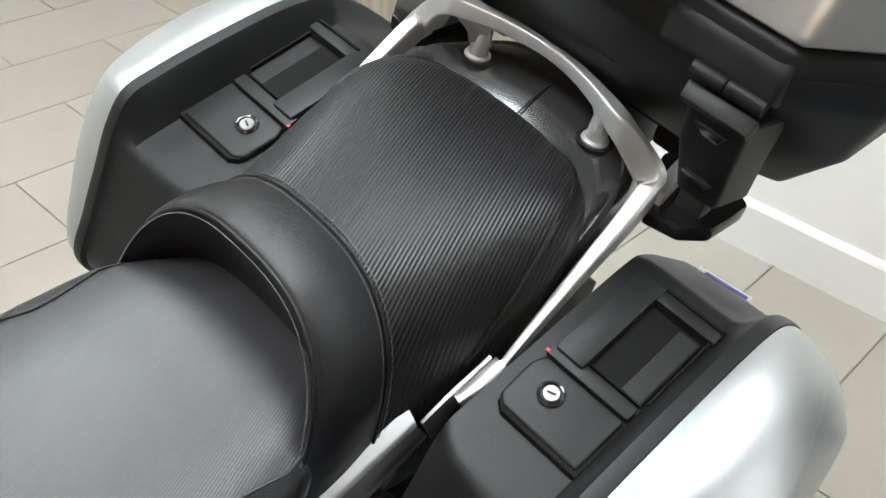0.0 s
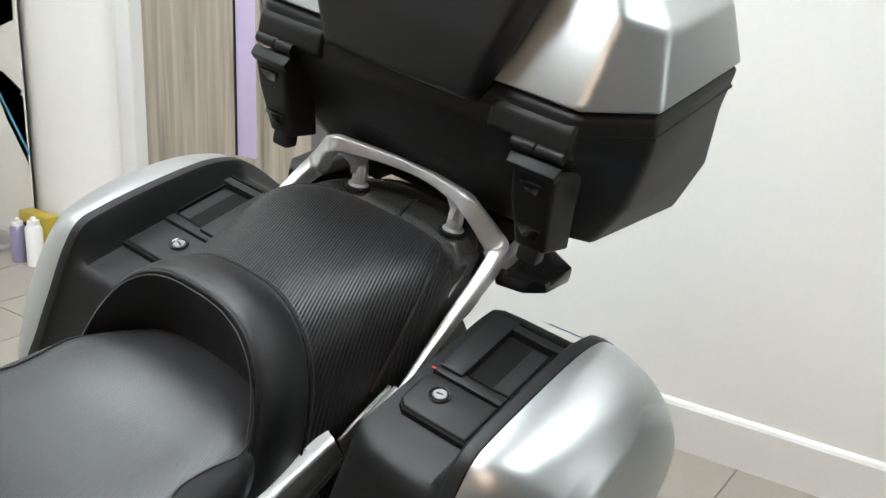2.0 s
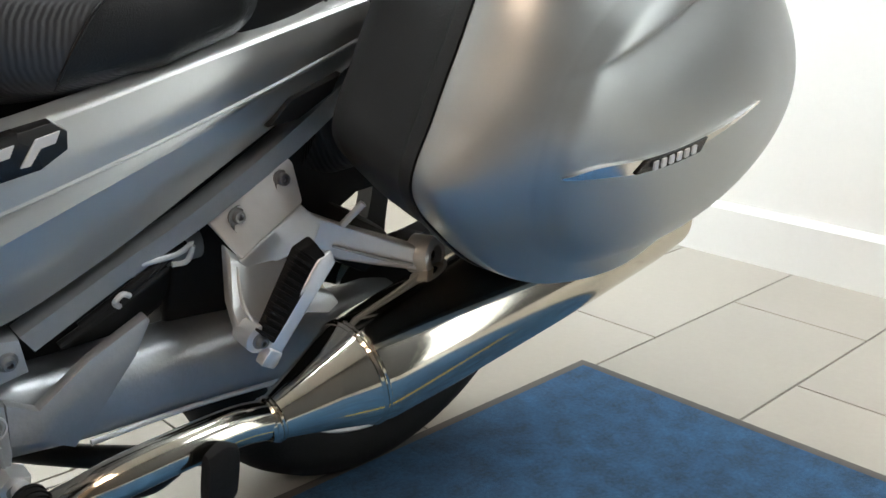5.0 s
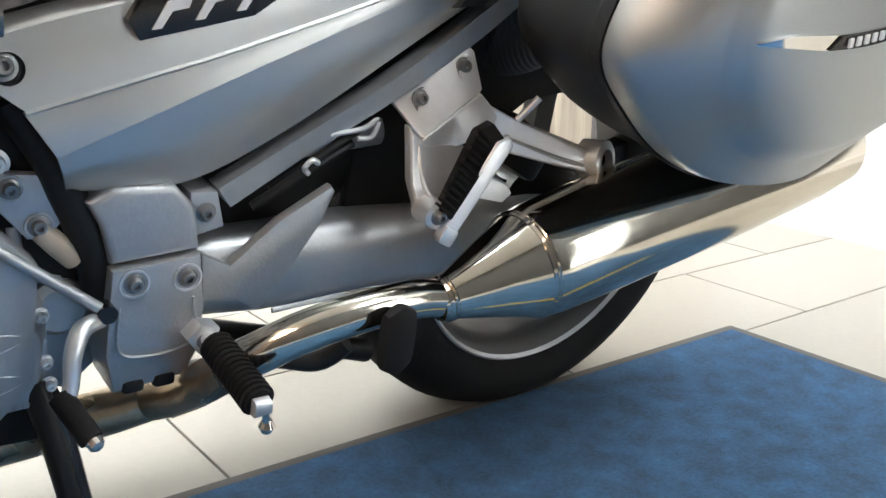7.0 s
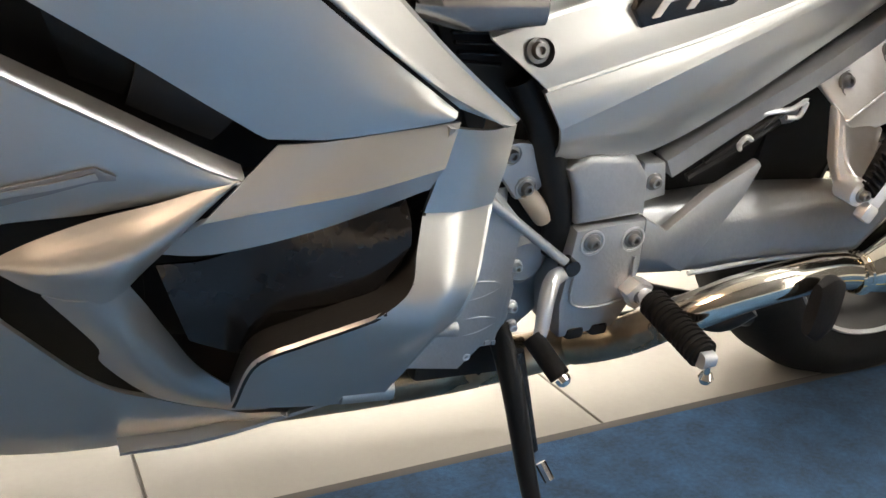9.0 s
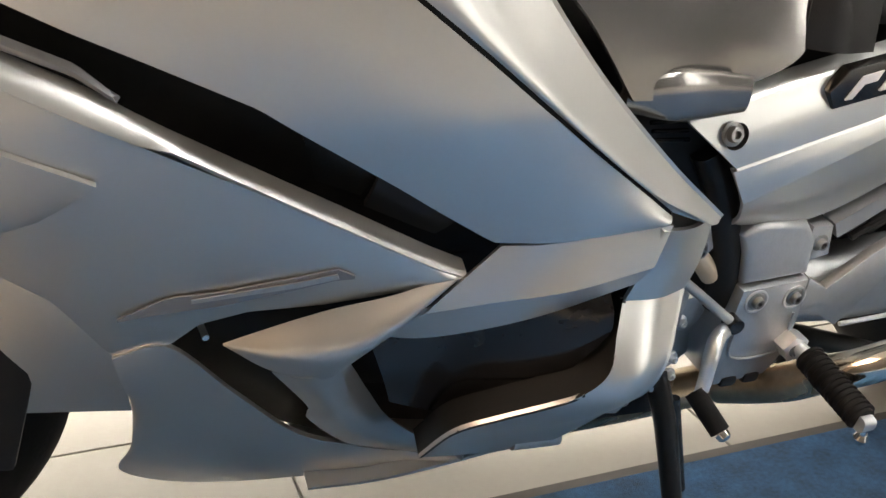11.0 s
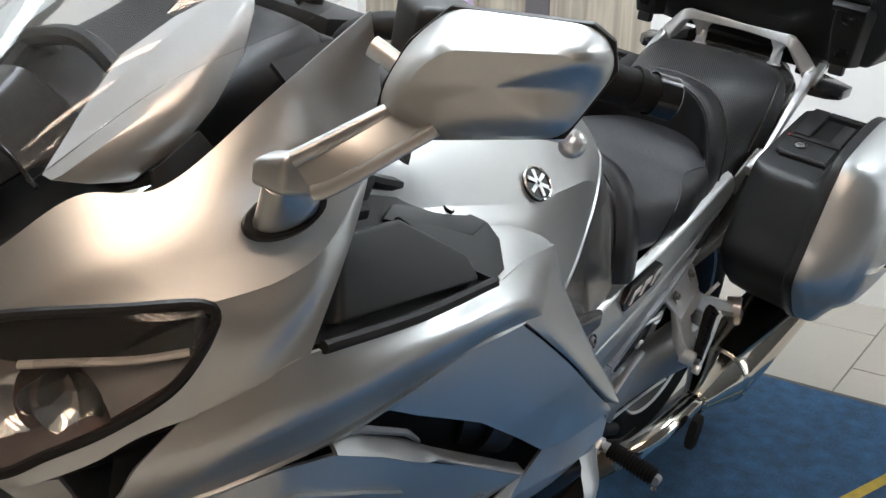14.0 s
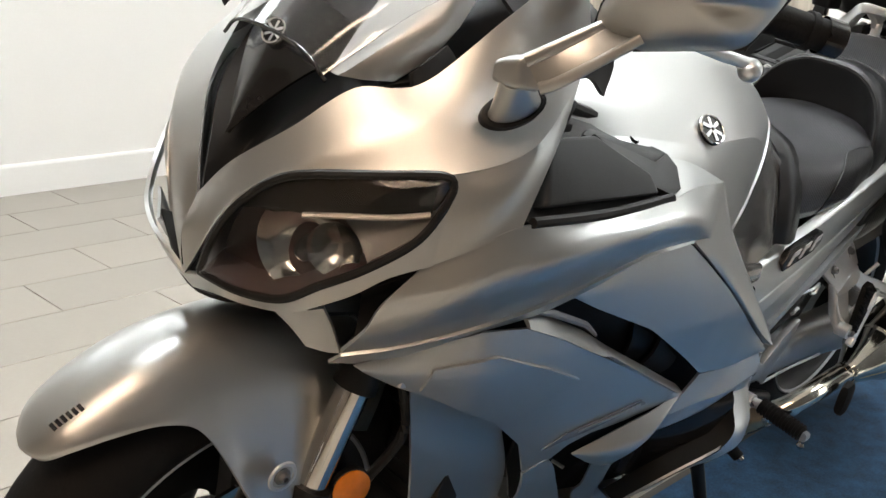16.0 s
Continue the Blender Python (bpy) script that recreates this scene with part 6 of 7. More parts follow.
# nose
N1 = [(-1.428, 0.030, 0.815), (-1.414, -0.006, 0.863), (-1.382, -0.058, 0.915), (-1.335, -0.090, 0.962), (-1.285, -0.130, 0.976), (-1.20, -0.152, 1.048), (-1.10, -0.155, 1.110)]
N1F = [(-1.4275, 0.0285, 0.816), (-1.414, 0.006, 0.863), (-1.382, -0.034, 0.915), (-1.335, -0.066, 0.962), (-1.285, -0.112, 0.978), (-1.20, -0.148, 1.048), (-1.10, -0.155, 1.110)]
N2 = [(-1.443, 0.030, 0.775), (-1.421, -0.035, 0.842), (-1.388, -0.085, 0.888), (-1.335, -0.132, 0.930), (-1.27, -0.172, 0.953), (-1.19, -0.196, 0.985), (-1.110, -0.192, 1.030)]
N3 = [(-1.438, 0.028, 0.722), (-1.430, -0.036, 0.832), (-1.400, -0.078, 0.873), (-1.348, -0.146, 0.895), (-1.290, -0.200, 0.907), (-1.215, -0.228, 0.935), (-1.135, -0.208, 0.992)]
S1 = [(-1.290, -0.200, 0.907), (-1.215, -0.228, 0.935), (-1.135, -0.208, 0.992)]
S2 = [(-1.297, -0.207, 0.878), (-1.245, -0.236, 0.893), (-1.175, -0.230, 0.940)]
S3 = [(-1.309, -0.202, 0.810), (-1.271, -0.230, 0.837), (-1.227, -0.247, 0.860)]
C1 = [(-1.438, 0.030, 0.722), (-1.440, -0.012, 0.738), (-1.430, -0.064, 0.744), (-1.411, -0.110, 0.753), (-1.389, -0.139, 0.777), (-1.359, -0.169, 0.803), (-1.323, -0.196, 0.837), (-1.297, -0.206, 0.882)]
C2 = [(-1.425, 0.030, 0.702), (-1.430, -0.014, 0.718), (-1.420, -0.066, 0.726), (-1.402, -0.115, 0.738), (-1.384, -0.144, 0.757), (-1.364, -0.166, 0.775), (-1.340, -0.186, 0.798), (-1.306, -0.209, 0.815)]
nose = part("nose_cowl", loft([N1, N2, N3], 60, 16, 0.005), SILVER, bike, "satin silver nose cowl")
for put in (lambda bm: bm, flipf):
    if put is flipf:
        part("nose_cowl", put(loft([N1F, N2, N3], 60, 16, 0.0)), SILVER, bike, "satin silver nose cowl")
    part("cowl_cheek", put(loft([S1, S2, S3], 20, 14, 0.005)), SILVER, bike, "satin silver cowl cheek")
    part("chin_edge", put(loft([C1, C2], 30, 5, 0.005)), SILVER, bike, "silver edge under the headlamp")
    part("chin_lip", put(loft([[(-1.405, -0.090, 0.730), (-1.390, -0.115, 0.737), (-1.378, -0.138, 0.748)], [(-1.390, -0.105, 0.712), (-1.374, -0.125, 0.715), (-1.366, -0.142, 0.724)], [(-1.375, -0.115, 0.690), (-1.360, -0.132, 0.688), (-1.354, -0.145, 0.692)]], 12, 8, 0.004)), SILVER, bike, "silver chin lip")
    part("chin_duct", put(loft([[(-1.350, -0.155, 0.775), (-1.325, -0.175, 0.79), (-1.305, -0.195, 0.805)], [(-1.325, -0.135, 0.745), (-1.305, -0.155, 0.76), (-1.285, -0.175, 0.78)], [(-1.335, -0.145, 0.70), (-1.31, -0.165, 0.72), (-1.29, -0.185, 0.745)]], 12, 8, 0.004)), PLASTIC_DARK, bike, "black duct in the chin")
part("under_nose", loft([[(-1.425, 0.03 + s * 0.0, 0.704) if s == 0 else (-1.39, 0.03 + s * 0.135, 0.735) for s in (-1, 0, 1)], [(-1.30, 0.03 + s * 0.12, 0.70) for s in (-1, 0, 1)], [(-1.15, 0.03 + s * 0.12, 0.68) for s in (-1, 0, 1)]], 14, 10, 0.004), PLASTIC_DARK, bike, "black underside of the nose")

# dark centre panel with a small emblem
P1 = [(-1.422, 0.030, 0.818), (-1.402, -0.002, 0.864), (-1.368, -0.052, 0.914), (-1.320, -0.085, 0.955), (-1.27, -0.115, 0.975)]
P3 = [(-1.405, 0.030, 0.822), (-1.352, 0.030, 0.872), (-1.320, 0.030, 0.925), (-1.295, 0.030, 0.968), (-1.265, 0.030, 0.998)]
P2 = [tuple(a * 0.5 + b * 0.5 + (0.012 if i == 0 else 0) for i, (a, b) in enumerate(zip(p, q))) for p, q in zip(P1, P3)]
FAR1 = [(-1.422, 0.030, 0.818), (-1.402, 0.053, 0.864), (-1.368, 0.093, 0.914), (-1.320, 0.125, 0.955), (-1.27, 0.166, 0.975)]
FAR2 = [tuple(a * 0.5 + b * 0.5 + (0.012 if i == 0 else 0) for i, (a, b) in enumerate(zip(u, v))) for u, v in zip(FAR1, P3)]
ctr = part("centre_panel", loft([P1, P2, P3, FAR2, FAR1], 24, 28, 0.004), PLASTIC, bike, "black centre panel of the nose")
Q1 = [(-1.398, 0.030, 0.880), (-1.370, 0.000, 0.925), (-1.338, -0.032, 0.965), (-1.295, -0.065, 0.995)]
Q2 = [(-1.400, 0.030, 0.880), (-1.376, 0.030, 0.930), (-1.348, 0.030, 0.978), (-1.300, 0.030, 1.022)]
part("emblem_panel", loft([Q1, Q2, [(x, 0.06 - y, z) for x, y, z in Q1]], 18, 16, 0.004), PLASTIC_GLOSS, ctr, "gloss black emblem panel")
SN = Vector((-0.80, -0.15, 0.58)).normalized()
SB = Vector((-1.349, 0.030, 0.985))
sb = part("nose_emblem", turned([(-0.003, 0.0), (-0.003, 0.0150), (0.002, 0.0150), (0.003, 0.0135), (0.002, 0.012), (0.002, 0)], SB, SN, 32), BADGE_BLACK, ctr, "small round chrome emblem")
part("emblem_rim", turned([(0.001, 0.0154), (0.004, 0.0148), (0.004, 0.013), (0.002, 0.0125)], SB, SN, 32), CHROME, sb)
su = SN.cross(Vector((0, 0, 1))).normalized()
sv = su.cross(SN)
for k in range(6):
    a = math.pi * k / 3 + math.pi / 2
    d, n = su * math.cos(a) + sv * math.sin(a), -su * math.sin(a) + sv * math.cos(a)
    c = SB + SN * 0.0026
    part("emblem_bar", skin([[c + d * 0.002 - n * 0.0012, c + d * 0.002 + n * 0.0012], [c + d * 0.0115 - n * 0.0015, c + d * 0.0115 + n * 0.0015]], 0.0008), RAIL, sb)

# headlamps
H_UP = [(-1.440, -0.006, 0.744), (-1.437, -0.020, 0.787), (-1.429, -0.037, 0.823), (-1.417, -0.058, 0.852), (-1.401, -0.081, 0.873), (-1.381, -0.108, 0.884), (-1.342, -0.152, 0.895), (-1.298, -0.193, 0.904)]
H_LO = [(-1.440, -0.009, 0.742), (-1.430, -0.064, 0.744), (-1.411, -0.110, 0.753), (-1.389, -0.139, 0.777), (-1.359, -0.169, 0.803), (-1.323, -0.195, 0.837), (-1.300, -0.203, 0.872), (-1.2905, -0.203, 0.895)]


def inset(curve, k, back):
    m = Vector((-1.37, -0.11, 0.82))
    return [m + (Vector(p) - m) * k + Vector((back, back * 0.7, 0)) for p in curve]


def far_lamp(bm):
    bmesh.ops.translate(flipf(bm), vec=(0.035, -0.025, 0), verts=bm.verts)
    return bm


REFL = mat("lamp_reflector", (0.62, 0.61, 0.58), 0.10, 1.0, 0.2, 30)
LAMP_GREY = mat("lamp_bezel_grey", (0.13, 0.125, 0.12), 0.35, 0.3)
LAMP_RED = mat("dark_red_housing", (0.035, 0.010, 0.008), 0.4)
LAMP_STRIP = mat("lamp_strip", (0.42, 0.40, 0.37), 0.3, 0.2)
for put in (lambda bm: bm, far_lamp):
    hl = part("headlamp", put(loft([inset(H_UP, 1.0, 0.045), inset([((Vector(a) + Vector(b)) / 2) for a, b in zip(H_UP, H_LO)], 0.98, 0.052), inset(H_LO, 1.0, 0.045)], 28, 12, 0.003)), LAMP_RED, bike, "twin headlamp with a clear lens")
    rim = [Vector(q) for q in H_UP + H_LO[::-1]]
    part("housing_wall", put(skin([[q + Vector((0.003, 0.002, 0)) for q in rim], inset(rim, 1.0, 0.046)], 0.002, close_u=True)), LAMP_RED, hl, "dark side wall of the lamp housing")
    part("lens", put(loft([H_UP, [((Vector(a) + Vector(b)) / 2 + Vector((-0.006, -0.004, 0))) for a, b in zip(H_UP, H_LO)], H_LO], 36, 16, 0.0022)), LENS_CLEAR, hl, "clear polycarbonate lens").visible_shadow = False
    part("seal", put(tube(H_UP + H_LO[::-1] + [H_UP[0]], 0.0048, 110, 8)), PLASTIC, hl, "black rubber seal")
    for c, r, d in (((-1.376, -0.086, 0.796), 0.050, (-0.92, -0.38, 0.10)),):
        part("reflector", put(turned([(-0.034, 0.004), (-0.031, r * 0.35), (-0.024, r * 0.62), (-0.013, r * 0.85), (0.0, r), (0.001, r * 1.02)], c, d, 40)), REFL, hl, "chrome reflector bowl")
        part("bulb_cover", put(tube([(-1.352, -0.070, 0.776), (-1.366, -0.086, 0.790), (-1.360, -0.104, 0.812)], [0.010, 0.013, 0.010], 12, 14)), PLASTIC_GLOSS, hl, "black bulb cover")
    ledge = [(-1.402, -0.068, 0.836), (-1.384, -0.098, 0.838), (-1.360, -0.126, 0.845), (-1.328, -0.162, 0.853), (-1.298, -0.188, 0.862)]
    part("visor", put(loft([inset(H_UP[2:], 0.97, 0.010), ledge], 26, 8, 0.003)), SHADE_BLACK, hl, "black upper visor")
    part("divider", put(tube([(x - 0.004, y - 0.002, z) for x, y, z in ledge[1:]], 0.0032, 24, 8, 1.4)), LAMP_STRIP, hl, "pale light strip")
    part("bezel", put(loft([[Vector(q) + Vector((0.004, 0.003, -0.004)) for q in ledge[2:]], [Vector(q).lerp(Vector(u), 0.5) + Vector((0.012, 0.008, 0)) for q, u in zip(ledge[2:], H_LO[4:7])], [Vector(q) + Vector((0.010, 0.008, 0.003)) for q in H_LO[4:7]]], 14, 8, 0.003)), LAMP_GREY, hl, "grey inner bezel")
    part("side_reflector", put(turned([(-0.020, 0.0), (-0.018, 0.010), (-0.010, 0.021), (0.0, 0.028), (0.001, 0.029)], (-1.362, -0.124, 0.806), (-0.82, -0.55, 0.1), 28)), REFL, hl, "small chrome reflector")

# windscreen and its side covers
W0 = [(-1.362, 0.030, 0.992), (-1.27, 0.030, 1.085), (-1.16, 0.030, 1.190), (-1.06, 0.030, 1.285), (-1.0, 0.030, 1.340)]
W1 = [(-1.357, -0.030, 0.984), (-1.262, -0.055, 1.075), (-1.150, -0.075, 1.175), (-1.045, -0.075, 1.275), (-0.995, -0.06, 1.330)]
W2 = [(-1.352, -0.058, 0.966), (-1.25, -0.090, 1.045), (-1.125, -0.135, 1.110), (-1.030, -0.150, 1.200), (-0.975, -0.12, 1.29)]
screen = part("windscreen", loft([W2, W1, W0, [(x, 0.06 - y, z) for x, y, z in W1], [(x, 0.06 - y, z) for x, y, z in W2]], 30, 30, 0.003), SCREEN_CLEAR, bike, "clear tall windscreen")
screen.visible_shadow = False
part("screen_edge", tube([(-1.350, -0.062, 0.961), (-1.357, -0.030, 0.983), (-1.362, 0.030, 0.991), (-1.357, 0.090, 0.983), (-1.350, 0.122, 0.961)], 0.0022, 30, 6), PLASTIC_GLOSS, screen, "dark lower edge")
for x in range(3):
    for y0, z0, w in ((0.0, 0.0, 0.020), (0.004, 0.009, 0.014)):
        part("screen_mark", box(w, 0.0012, 0.0035, (-1.105 + 0.030 * x + y0, -0.1445 - 0.004 * x, 1.128 + 0.027 * x + z0), (0, -42, -8), 0), WHITE_MARK, screen, "pale slanted mark")
for put in (lambda bm: bm, flipf):
    loop = [Vector(q) for q in ((-1.344, -0.072, 0.97), (-1.324, -0.088, 0.969), (-1.293, -0.1, 0.969), (-1.25, -0.106, 0.995), (-1.22, -0.106, 1.024), (-1.19, -0.102, 1.063), (-1.173, -0.092, 1.095), (-1.165, -0.082, 1.108), (-1.162, -0.072, 1.111), (-1.205, -0.045, 1.078), (-1.255, -0.042, 1.048), (-1.299, -0.052, 1.006))]
    heart = sum(loop, Vector()) / len(loop) + Vector((-0.004, -0.004, 0.004))
    ridge = [heart.lerp(v, 0.30) + Vector((-0.003, -0.011, 0.0)) for v in loop]
    wl = part("screen_cover", put(skin([[v + Vector((0, 0.012, 0)) for v in loop], loop, [heart.lerp(v, 0.94) + Vector((0, -0.003, 0)) for v in loop], [heart.lerp(v, 0.62) + Vector((-0.002, -0.008, 0)) for v in loop], ridge], close_u=True, caps=True)), SILVER, bike, "silver screen side cover")
    part("cover_stay", put(loft([[(-1.290, -0.120, 0.985), (-1.27, -0.122, 0.998), (-1.245, -0.118, 1.01)], [(-1.295, -0.135, 0.955), (-1.275, -0.138, 0.965), (-1.235, -0.130, 0.99)], [(-1.305, -0.150, 0.935), (-1.285, -0.155, 0.94), (-1.26, -0.150, 0.955)]], 10, 8, 0.010)), PLASTIC_DARK, wl, "black cover stay")

# dash and cockpit
dash = part("dash", hull([(-1.285, 0.055, 0.995, 0.94, 5), (-1.23, 0.10, 1.018, 0.94, 5), (-1.15, 0.115, 1.048, 0.95, 5), (-1.085, 0.118, 1.075, 0.97, 5), (-1.035, 0.105, 1.055, 0.98, 5)], 28, 18), DASH_GREY, bike, "dark grey instrument cowl")
dash.matrix_basis = pose(0, FC, 0)
part("dash_side", loft([[(-1.16, -0.105, 1.055), (-1.08, -0.115, 1.075), (-1.02, -0.118, 1.05)], [(-1.15, -0.145, 1.02), (-1.07, -0.155, 1.035), (-1.0, -0.15, 1.0)], [(-1.13, -0.16, 0.97), (-1.06, -0.165, 0.98), (-1.0, -0.15, 0.95)]], 14, 10, 0.006), DASH_GREY, bike, "dark grey cockpit side")
for s in (-1, 1):
    part("screen_strut", tube([(-1.30, FC + s * 0.055, 0.985), (-1.25, FC + s * 0.07, 1.02), (-1.22, FC + s * 0.06, 1.00)], 0.010, 16, 8), PLASTIC, bike, "black screen strut")
part("cross_brace", tube([(-1.255, FC - 0.09, 1.02), (-1.25, FC, 1.045), (-1.255, FC + 0.09, 1.02)], 0.009, 20, 8), PLASTIC, bike, "black cross brace")

# mirrors
RIM = [(-1.1902, -0.2981, 1.1507), (-1.1555, -0.3888, 1.1597), (-1.148, -0.4031, 1.1512), (-1.1368, -0.4051, 1.1301), (-1.1556, -0.3867, 1.0789), (-1.187, -0.2972, 1.0534), (-1.2042, -0.2585, 1.0668), (-1.2089, -0.265, 1.0892), (-1.2016, -0.2754, 1.1213)]
FRONT = [(-1.2345, -0.3276, 1.1345), (-1.1997, -0.4037, 1.1487), (-1.1907, -0.4119, 1.1442), (-1.1667, -0.3997, 1.1225), (-1.1773, -0.3884, 1.0903), (-1.2073, -0.32, 1.0698), (-1.2251, -0.2905, 1.0794), (-1.2363, -0.3001, 1.1025), (-1.238, -0.3104, 1.118)]


def soft_ring(pts, n=72, passes=4):
    """An even ring along a polygon, its corners eased."""
    p = [Vector(q) for q in pts]
    d = [0.0]
    for a, b in zip(p, p[1:] + p[:1]):
        d.append(d[-1] + (b - a).length)
    ring = []
    for k in range(n):
        t = d[-1] * k / n
        i = max(m for m in range(len(p)) if d[m] <= t)
        ring.append(p[i].lerp(p[(i + 1) % len(p)], (t - d[i]) / (d[i + 1] - d[i])))
    for _ in range(passes):
        ring = [(ring[k - 1] + ring[k] * 2 + ring[(k + 1) % n]) / 4 for k in range(n)]
    return ring


FOOT_N = Vector((-0.30, -0.68, 0.67)).normalized()
FOOT_A = Vector((0.047, -0.027, 0.025)).normalized()
FOOT_B = FOOT_N.cross(FOOT_A).normalized()


def foot_ring(c, a, b, up, n=36):
    """An oval on the cowl under the mirror."""
    c = Vector(c) + FOOT_N * up
    return [c + FOOT_A * a * math.cos(2 * math.pi * k / n) + FOOT_B * b * math.sin(2 * math.pi * k / n) for k in range(n)]


FOOT_C = Vector((-1.240, -0.2145, 0.9755))
STALK_U = [(-1.264, -0.236, 1.030), (-1.252, -0.246, 1.040), (-1.228, -0.264, 1.060), (-1.200, -0.282, 1.081)]
STALK_L = [(-1.254, -0.252, 1.008), (-1.247, -0.264, 1.016), (-1.230, -0.290, 1.042), (-1.209, -0.316, 1.071)]
for put in (lambda bm: bm, flipf):
    rim = [Vector(q) for q in RIM]
    front = [Vector(q) for q in FRONT]
    mid = sum(rim, Vector()) / 9
    hub = sum(front, Vector()) / 9
    rim_s, front_s = soft_ring(rim), soft_ring(front)
    shellr = [rim_s, [a.lerp(b, 0.45) + (a - mid) * 0.05 for a, b in zip(rim_s, front_s)], [a.lerp(b, 0.80) + (a - mid) * 0.045 for a, b in zip(rim_s, front_s)], [a.lerp(b, 0.95) + (a - mid) * 0.01 for a, b in zip(rim_s, front_s)], [hub.lerp(b, 0.93) + Vector((-0.002, -0.0015, 0)) for b in front_s], [hub.lerp(b, 0.55) + Vector((-0.004, -0.003, 0)) for b in front_s], [hub.lerp(b, 0.1) + Vector((-0.005, -0.0035, 0)) for b in front_s]]
    mi = part("mirror", put(skin(shellr, close_u=True, caps=True)), SILVER, bike, "silver rear-view mirror housing")
    back = [q + Vector((0.007, 0.003, 0.001)) + (q - mid) * 0.02 for q in rim]
    part("mirror_edge", put(rounded(skin([[q + (q - mid) * 0.02 for q in rim], back], close_u=True, caps=True), 0.002, 2)), PLASTIC, mi, "black mirror frame")
    part("mirror_glass", put(skin([[mid + (q - mid) * 0.93 + Vector((0.0085, 0.003, 0.001)) for q in rim], [mid + (q - mid) * 0.92 + Vector((0.010, 0.0035, 0.001)) for q in rim]], close_u=True, caps=True)), CHROME, mi, "mirror glass")
    part("stalk", put(tube(STALK_U, [0.0062, 0.0055, 0.0050, 0.0050], 20, 16, 0.9, True, 3.0)), SILVER, mi, "upper rib of the silver mirror arm")
    part("stalk", put(tube(STALK_L, [0.0062, 0.0055, 0.0050, 0.0055], 20, 16, 0.9, True, 3.0)), SILVER, mi, "lower rib of the silver mirror arm")
    part("arm_web", put(loft([STALK_U, STALK_L], 16, 6, 0.007)), SILVER, mi, "smooth web of the mirror arm")
    part("knuckle", put(rounded(skin([[(-1.277, -0.210, 1.004), (-1.276, -0.208, 1.023), (-1.258, -0.214, 1.030), (-1.252, -0.218, 1.004)], [(-1.273, -0.238, 1.004), (-1.271, -0.236, 1.032), (-1.254, -0.240, 1.038), (-1.249, -0.252, 1.002)]], close_u=True, caps=True), 0.005, 3)), SILVER, mi, "silver mirror knuckle")
    part("mirror_foot", put(skin([foot_ring(FOOT_C, 0.0265, 0.0135, -0.004), foot_ring(FOOT_C, 0.0265, 0.0135, 0.003), foot_ring(FOOT_C + Vector((-0.004, 0.0, 0.006)), 0.0235, 0.0125, 0.007), foot_ring((-1.257, -0.222, 0.998), 0.016, 0.0125, 0.004), foot_ring((-1.262, -0.225, 1.010), 0.0135, 0.0125, 0.003)], close_u=True, caps=True)), SILVER, mi, "silver mirror foot")
    # raised near-black oval; the recess shade is in its colour
    part("foot_recess", put(skin([foot_ring(FOOT_C + FOOT_A * 0.013, 0.0100, 0.0075, 0.0035), foot_ring(FOOT_C + FOOT_A * 0.012, 0.0095, 0.0070, 0.0085)], close_u=True, caps=True)), SHADE_BLACK, mi, "near-black oval painted as the shade of a recess")
    part("foot_gasket", put(skin([foot_ring(FOOT_C, 0.0335, 0.0185, -0.006), foot_ring(FOOT_C, 0.0330, 0.0180, 0.0012), foot_ring(FOOT_C, 0.0300, 0.0155, 0.0022), foot_ring(FOOT_C, 0.026, 0.0130, 0.0005)], close_u=True)), PLASTIC, mi, "black rubber gasket")

# handlebar
for s in (-1, 1):
    bar = part("handlebar_grip", tube([(-1.085, FC + s * 0.29, 1.105), (-1.0, FC + s * 0.345, 1.090), (-0.935, FC + s * 0.385, 1.078)], [0.0165, 0.0175, 0.0175], 16, 18), RUBBER, bike, "black rubber handlebar grip")
    part("bar_end", turned([(-0.004, 0.020), (0.018, 0.020), (0.020, 0.018), (0.020, 0.010), (0.018, 0)], (-0.935, FC + s * 0.385, 1.078), (0.65, s * 0.55, -0.12), 24), PLASTIC_GLOSS, bar, "black bar end weight")
    part("grip_ring", turned([(-0.004, 0.0205), (0.004, 0.0205), (0.004, 0.016), (-0.004, 0.016)], (-0.952, FC + s * 0.374, 1.081), (0.65, s * 0.55, -0.12), 24, True), RUBBER, bar)
    part("switch_block", box(0.06, 0.07, 0.055, (-1.105, FC + s * 0.262, 1.108), (0, 0, s * 35), 0.010, 3), PLASTIC, bar, "black switch block")
    part("bar", tube([(-1.10, FC + s * 0.27, 1.107), (-1.09, FC + s * 0.20, 1.10), (-1.04, FC + s * 0.12, 1.07), (-1.03, FC + s * 0.09, 1.04)], 0.0125, 16, 12), PLASTIC, bar, "black handlebar")
    part("lever", tube([(-1.16, FC + s * 0.24, 1.098), (-1.14, FC + s * 0.30, 1.075), (-1.08, FC + s * 0.35, 1.055), (-1.034, FC + s * 0.366, 1.046)], [0.009, 0.008, 0.007, 0.006], 20, 10, 0.8), CAST, bar, "silver hand lever")
    part("lever_ball", turned([(-0.0125 * math.cos(math.pi * k / 12), 0.0125 * math.sin(math.pi * k / 12)) for k in range(13)], (-1.034, FC + s * 0.366, 1.040), (0, 0, 1), 24), CAST, bar)
res = part("fluid_reservoir", join(box(0.07, 0.05, 0.042, (-1.10, FC + 0.19, 1.138), (0, 0, -20), 0.006)), PLASTIC, bike, "black fluid reservoir")
part("reservoir_cap", box(0.074, 0.054, 0.008, (-1.10, FC + 0.19, 1.161), (0, 0, -20), 0.003), PLASTIC_GLOSS, res)
